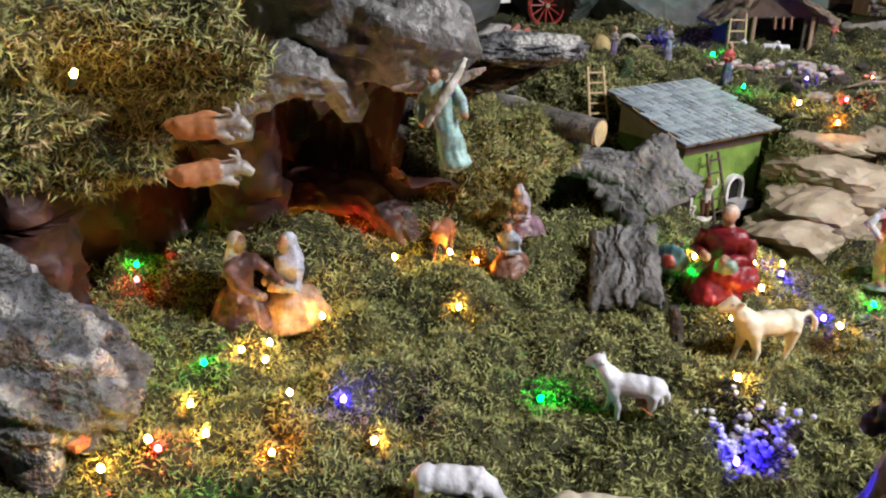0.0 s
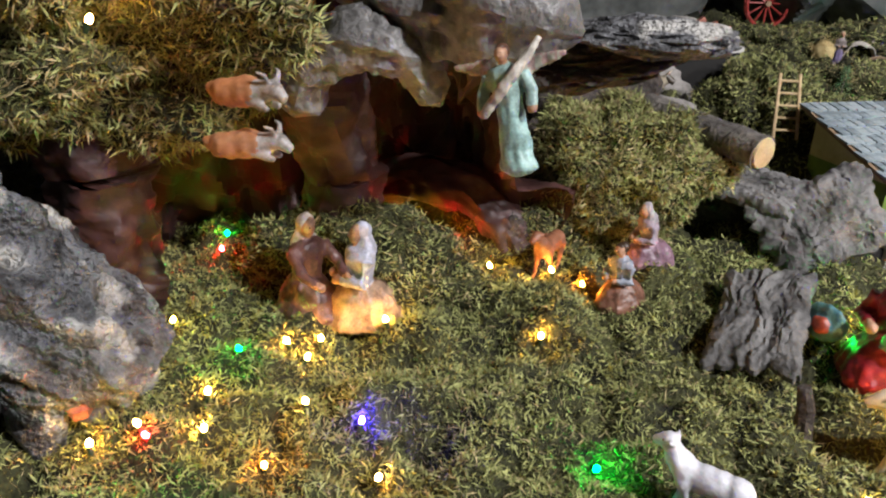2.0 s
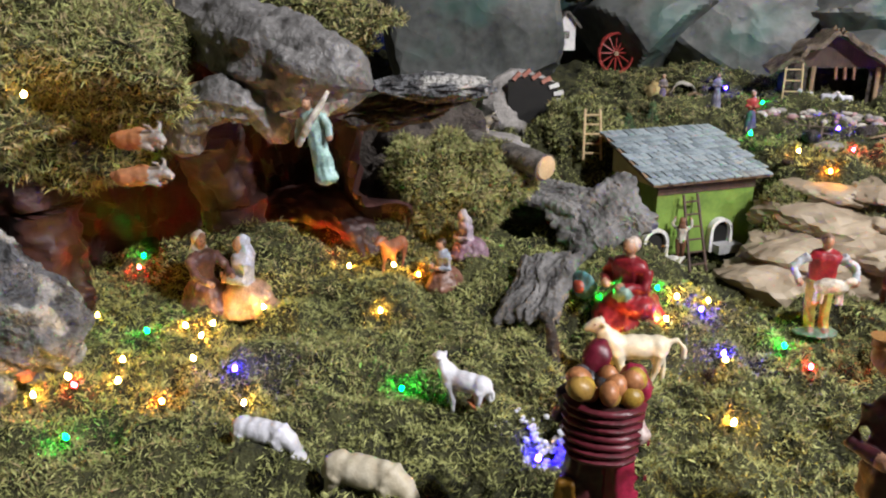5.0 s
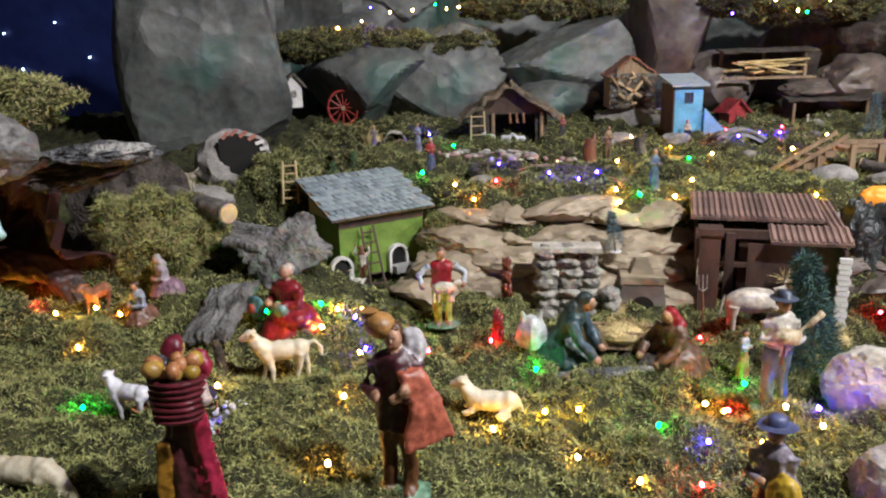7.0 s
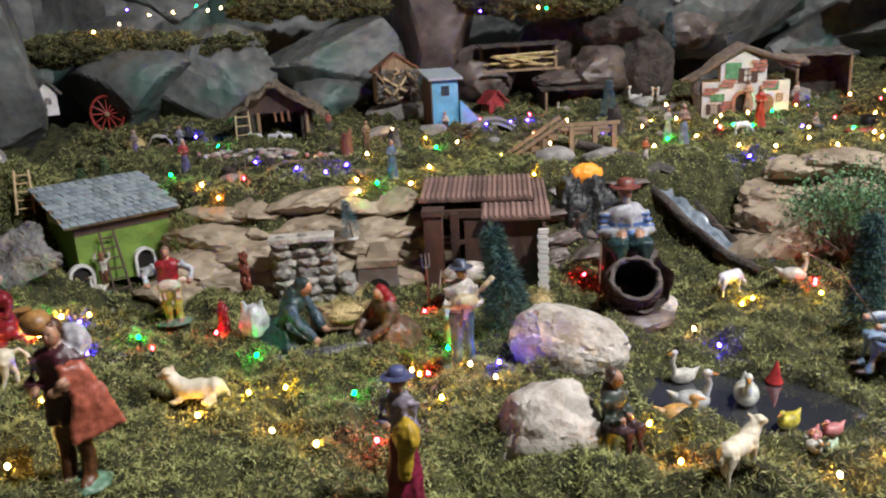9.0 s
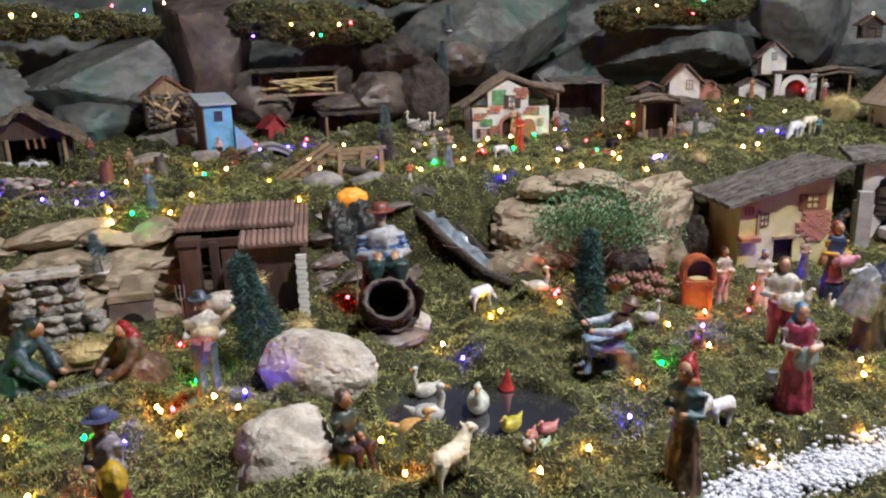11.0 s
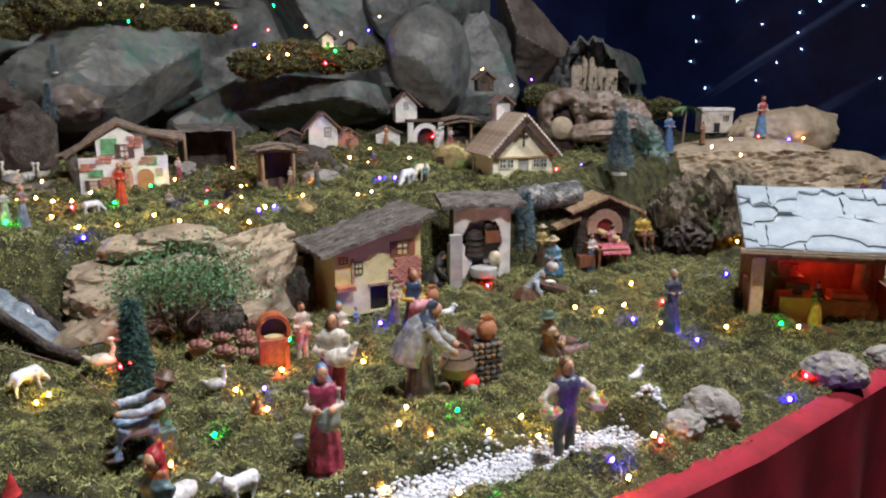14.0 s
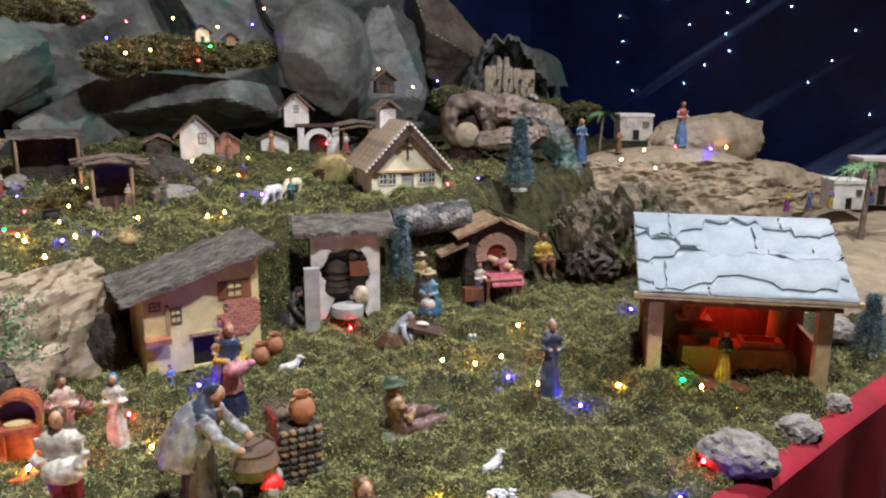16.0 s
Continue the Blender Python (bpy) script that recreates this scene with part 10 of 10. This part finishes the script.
figure("figurine", "figurine in yellow seated beside the bakery", 3.505, 0.592, 0.185, -30, (0.24, 0.11, 0.07), (0.56, 0.38, 0.07), None, "sit", skin=(0.40, 0.20, 0.11), foot=(0.20, 0.17, 0.12), wide=1.1)
figure("figurine", "baker figurine in white and blue at the table", 3.20, 0.60, 0.12, -20, (0.1, 0.15, 0.3), (0.66, 0.62, 0.60), None, "robe")
figure("figurine", "baker figurine in pink reaching over the table", 3.29, 0.585, 0.12, 160, (0.6, 0.3, 0.3), (0.62, 0.30, 0.34), None, "robe", arms="reach")
figure("figurine", "figurine in dark clothes and yellow skirt in the workshop", 3.075, -0.085, 0.105, -60, (0.60, 0.36, 0.05), (0.03, 0.03, 0.03), None, "robe", z=0.052)
for lab, x, y, h, f, lo, to, hat, st in (
        ("figurine in blue walking on the upper terrace", 1.09, 1.325, 0.088, 10, (0.09, 0.15, 0.26), (0.12, 0.18, 0.28), (0.2, 0.2, 0.24), "robe"),
        ("figurine in ochre on the upper terrace", 1.085, 1.76, 0.092, 0, (0.25, 0.16, 0.08), (0.36, 0.24, 0.12), None, "stand"),
        ("drummer figurine by the wooden hut", 0.998, 1.995, 0.075, 0, (0.1, 0.1, 0.12), (0.35, 0.10, 0.08), None, "stand"),
        ("figurine in orange and white near the stairs", 1.702, 1.275, 0.068, 0, (0.6, 0.55, 0.5), (0.55, 0.15, 0.05), None, "robe"),
        ("couple figurine in grey and blue on the terrace", 1.885, 1.42, 0.102, 0, (0.2, 0.24, 0.34), (0.25, 0.18, 0.16), (0.4, 0.36, 0.32), "robe"),
        ("figurine in white beside the grey couple", 1.855, 1.45, 0.085, 0, (0.45, 0.44, 0.46), (0.55, 0.54, 0.52), None, "robe"),
        ("figurine in a red coat before the painted house", 2.18, 1.52, 0.115, -15, (0.55, 0.06, 0.03), (0.5, 0.05, 0.03), (0.4, 0.2, 0.12), "robe"),
        ("figurine in the painted house's archway", 2.35, 1.83, 0.10, -20, (0.5, 0.3, 0.2), (0.55, 0.35, 0.25), None, "robe"),
        ("seated figurine playing on the terrace", 2.244, 1.37, 0.085, 10, (0.1, 0.12, 0.15), (0.3, 0.25, 0.22), None, "sit"),
        ("figurine in red and white beside the painted house", 2.53, 1.83, 0.08, -20, (0.3, 0.08, 0.08), (0.6, 0.5, 0.45), None, "robe"),
        ("figurine on the mossy shelf of the shed", 2.72, 1.97, 0.06, -20, (0.3, 0.3, 0.32), (0.42, 0.42, 0.44), (0.4, 0.4, 0.42), "kneel"),
        ("farmer figurine in teal by the horses", 3.02, 1.13, 0.085, -20, (0.04, 0.05, 0.05), (0.10, 0.26, 0.28), None, "stand"),
        ("figurine in yellow and white beside the hay cart", 3.31, 1.15, 0.085, -30, (0.08, 0.10, 0.14), (0.66, 0.42, 0.08), (0.5, 0.2, 0.1), "robe"),
        ("dancing figurine in blue and red on the terrace", 3.16, 1.53, 0.06, -20, (0.45, 0.08, 0.06), (0.12, 0.14, 0.4), None, "stand"),
        ("figurine in orange before the lean-to", 3.58, 1.90, 0.085, -30, (0.5, 0.25, 0.12), (0.55, 0.28, 0.14), None, "robe"),
        ("white figurine before the crib stable", 3.78, 1.78, 0.09, -30, (0.66, 0.66, 0.68), (0.68, 0.68, 0.70), None, "robe"),
        ("figurine in pale robes beside the crib stable", 3.86, 1.76, 0.085, -30, (0.5, 0.12, 0.14), (0.62, 0.62, 0.64), None, "robe"),
        ("figurine in orange beside the brown house", 3.40, 1.93, 0.08, -30, (0.5, 0.26, 0.16), (0.5, 0.25, 0.15), None, "robe"),
        ("figurine on the blue house's steps", 1.355, 1.93, 0.075, 0, (0.05, 0.05, 0.06), (0.62, 0.5, 0.45), (0.5, 0.1, 0.08), "sit"),
        ("figurine in grey by the fenced garden", 0.56, 1.93, 0.085, 0, (0.25, 0.25, 0.36), (0.3, 0.3, 0.4), None, "robe"),
        ("figurine in violet by the straw cart", 0.43, 1.95, 0.08, 0, (0.2, 0.16, 0.3), (0.3, 0.26, 0.25), (0.6, 0.5, 0.36), "robe"),
        ("figurine with a red coat behind the slate roof", 0.60, 1.62, 0.09, 0, (0.12, 0.12, 0.25), (0.5, 0.08, 0.08), (0.7, 0.7, 0.7), "robe"),
        ("figurine standing under the stick roof", 2.70, 1.43, 0.07, -20, (0.2, 0.12, 0.1), (0.4, 0.35, 0.3), None, "robe"),
        ("dark figurine beside the stick hut", 2.80, 1.42, 0.085, -20, (0.10, 0.12, 0.10), (0.16, 0.15, 0.14), None, "robe")):
    figure("figurine", lab, x, y, h, f, lo, to, hat, st, foot=(0.2, 0.17, 0.12))
figure("figurine", "white-cloaked figurine leading a beast on the tan bluff", 4.60, 0.62, 0.17, -40, (0.14, 0.28, 0.45), (0.50, 0.12, 0.10), None, "robe", sleeve=(0.66, 0.62, 0.60), z=0.385)
figure("figurine", "figurine in blue at the edge of the bluff", 4.22, 0.86, 0.16, -40, (0.08, 0.16, 0.34), (0.12, 0.22, 0.42), (0.5, 0.36, 0.2), "robe", z=0.33)
figure("figurine", "small figurine among the bluff's lights", 4.42, 0.80, 0.09, -40, (0.3, 0.16, 0.08), (0.4, 0.22, 0.12), None, "robe", z=0.36)
for k in range(5):
    figure("figurine", "figurine in bright clothes in the eastern village", 4.36 + 0.09 * k, 0.14 - 0.05 * k, 0.07, -50, ((0.3, 0.05, 0.3), (0.1, 0.12, 0.3), (0.55, 0.4, 0.05), (0.2, 0.1, 0.3), (0.1, 0.15, 0.35))[k], ((0.6, 0.45, 0.05), (0.12, 0.14, 0.3), (0.2, 0.2, 0.4), (0.6, 0.4, 0.05), (0.3, 0.1, 0.1))[k], None, "robe", group="village folk", z=0.205)
bpy.data.scenes.remove(CLAY)


# ---- strings of fairy lights in the moss ----
string("y-34.6,72.4 w-25.5,64.7 g-25.7,70.8 w-22.7,75.1 w-20.2,77.6 w-20.1,74.1 w-14.6,82.4 w-18.5,85.5 w-15.4,65.0 w-26.4,56.5 r-25.6,56.4 w-22.5,59.7 w-36.8,55.7 w-30.4,55.0 b-10.1,65.1 o-16.1,58.7 w-6.7,60.6 g10.2,68.1 w2.0,85.4 w-9.7,92.1 w-13.1,95.7 w-9.6,94.9 w-6.6,96.6 r-13.8,101.4")
string("w1.1,95.6 o4.7,96.8 y-21.1,103.6 w30.1,66.9 w34.9,81.7 g31.5,92.4 w35.5,98.4")
string("b46.4,94.8 w43.3,96.8 w41.6,89.2 y47.7,97.4 g40.5,96.9 b48.9,86.7 w48.7,82.1 g56.9,89.4 r69.8,87.0 w47.7,66.5 w68.5,62.6 g76.4,79.7 g-21.9,49.8")
string("r59.4,85.6 w47.7,50.5 w78.8,55.4 y75.7,63.9 y80.8,66.6 g90.5,61.2 b95.6,56.1 w84.2,46.5 r92.2,48.0 w101.0,72.7 r103.2,68.8 w108.8,63.5 g108.0,75.3 r107.7,95.2 b113.4,63.5 w111.2,58.2 b77.4,162.6 b87.3,140.8 b99.7,148.5 g104.4,126.6 w100.4,130.6 w112.2,127.8 w118.2,135.1 r75.0,140.6")
string("g58.1,147.0 w65.6,139.1 g66.4,190.6 b59.2,204.5 w100.1,126.0 o69.6,131.6 y125.6,176.8 g125.2,159.1 b161.5,190.1 w105.7,153.3")
string("o126.2,31.8 y102.6,55.8 b27.8,58.8")
string("o101.1,65.8 r143.0,100.9 w140.1,22.3 b150.8,62.7 w150.4,69.8 y168.2,79.6 y180.7,76.4 r185.6,84.2 y126.0,39.4 w149.3,25.0 b160.4,30.2 g181.6,47.2 o170.3,40.2 b193.7,50.0 w192.8,57.8 w204.9,60.4 r210.8,54.6 g219.3,77.5 r223.8,65.4 w207.5,28.2 w200.5,22.8 w191.2,45.8 w171.1,14.7 b193.4,119.9")
string("r202.0,146.3 g184.6,143.1 w199.6,154.0 w195.7,127.8 w203.7,124.4 w214.3,126.3 g238.1,174.6 g234.1,134.5 w218.1,120.5 w242.5,117.6 w249.6,140.7 w234.3,124.4 b307.4,182.7 b250.7,125.5 w217.1,170.2 b306.7,132.2 w285.0,120.8 b156.8,192.5 y140.5,123.4 w232.2,110.3")
string("w307.0,39.5 b278.9,23.6 b279.2,7.8 g299.8,-3.3 g214.7,22.9 b241.3,70.6 y166.0,79.5 g240.7,-8.0 b214.6,-7.5 r272.1,-17.5 w277.0,38.3 w285.7,29.8 w284.3,35.3 r293.7,23.4 w291.3,6.3 w296.0,-8.2 w276.7,15.2 o205.9,20.8 w219.4,8.9 w211.5,13.2 w223.7,5.9 w188.9,14.3 w190.6,1.5 y236.9,7.7")
string("y219.1,12.4 w222.0,55.3 r224.6,-10.3 w226.5,-8.4 y213.3,-11.1 b261.7,-18.0 y366.0,33.1 r282.9,70.8 r181.4,79.3 g194.5,-2.4 b337.8,24.8 w204.8,152.7 b237.6,113.7 w265.5,130.9 w280.1,121.9 w233.8,126.6 b300.0,132.8 g344.6,117.9 b362.2,91.2 r344.7,90.0")
string("g342.9,205.0,75.4 w317.5,205.0,73.2 w307.8,205.0,71.7 b301.3,205.0,76.6 r337.1,205.0,70.0 w327.2,205.0,84.8 w346.4,205.0,82.8 w369.5,205.0,91.3 b366.9,210.0,85.1 w408.5,210.0,88.8 r296.2,210.0,83.2 g252.9,210.0,82.9 w243.4,210.0,88.1 w258.5,210.0,88.5 w288.8,210.0,91.4 w278.6,210.0,90.0 g314.9,210.0,92.7 r311.5,210.0,82.8 w-29.3,60.5,45.2 w388.7,160.0,67.4")
string("w410.4,160.0,60.3 b426.5,160.0,62.9 w441.7,160.0,57.3 b152.8,210.0,64.5 g175.7,210.0,64.4 y165.7,210.0,68.0 w172.8,210.0,64.8 w182.4,210.0,67.8 r186.5,210.0,68.3 g101.5,210.0,71.3 w84.7,210.0,71.5 w90.4,210.0,71.4 r111.5,210.0,74.1 w126.4,210.0,74.7 b120.4,210.0,72.8 w16.6,230.0,60.4 w14.0,230.0,58.7 w30.0,230.0,64.2 w38.0,230.0,66.1 w47.4,230.0,68.5")
string("b41.0,230.0,70.4 w54.9,230.0,69.1 g62.4,230.0,70.7 w66.0,230.0,69.2 w70.1,230.0,69.7 b156.5,230.0,65.3 g182.6,230.0,65.4 w178.9,230.0,65.9 w171.2,230.0,68.4 b461.0,50.0,37.7 r424.1,50.0,40.7 w479.1,50.0,37.2 w397.5,50.0,41.3 w380.9,50.0,39.4 w407.8,50.0,34.5 b-36,82,36 r-37,82,35 b-23.5,99,16.5 r-40,90,14")
string("r-37,98,14 y-27,93,22 g-41,93,15 r382,184,37")
string("w173,185 w316,156 w153,147 y138,142 w302,158 w157,171 o247,175 g327,139 b94,141 r250,161 w125,152 w115,154 w210,180 y339,180 w347,137 w188,164 o284,150 g207,148 b157,133 r163,192 w228,144 w179,140 w214,198 y157,160 w131,159 w167,135 o93,165 g275,199 b235,156 r138,187")
string("w276,186 w236,191 w266,180 y201,184 w337,155 w259,155 o273,159 g350,150 b176,165 r147,193 w110,184 w317,168 w323,192 y299,196 w223,165 w308,180 o182,186 g161,180 b257,182 r284,181 w283,192 w298,170 w118,189 y106,197 w201,168 w245,196 o228,172 g216,152 b144,176 r294,149")


# ---- star lights on the night backdrop ----
stars("630,173,105 630,170,89 630,173,76 633,128,98 634,106,104 634,106,92 634,103,82 633,129,63 631,162,58 632,145,114 633,117,74 636,71,106 637,58,64 635,95,110 638,37,92 639,25,47 638,47,76 -101,323,55 -97,323,38 -122,323,58 -83,323,60 -115,304,53 -88,309,57 -100,307,72 -120,303,68")
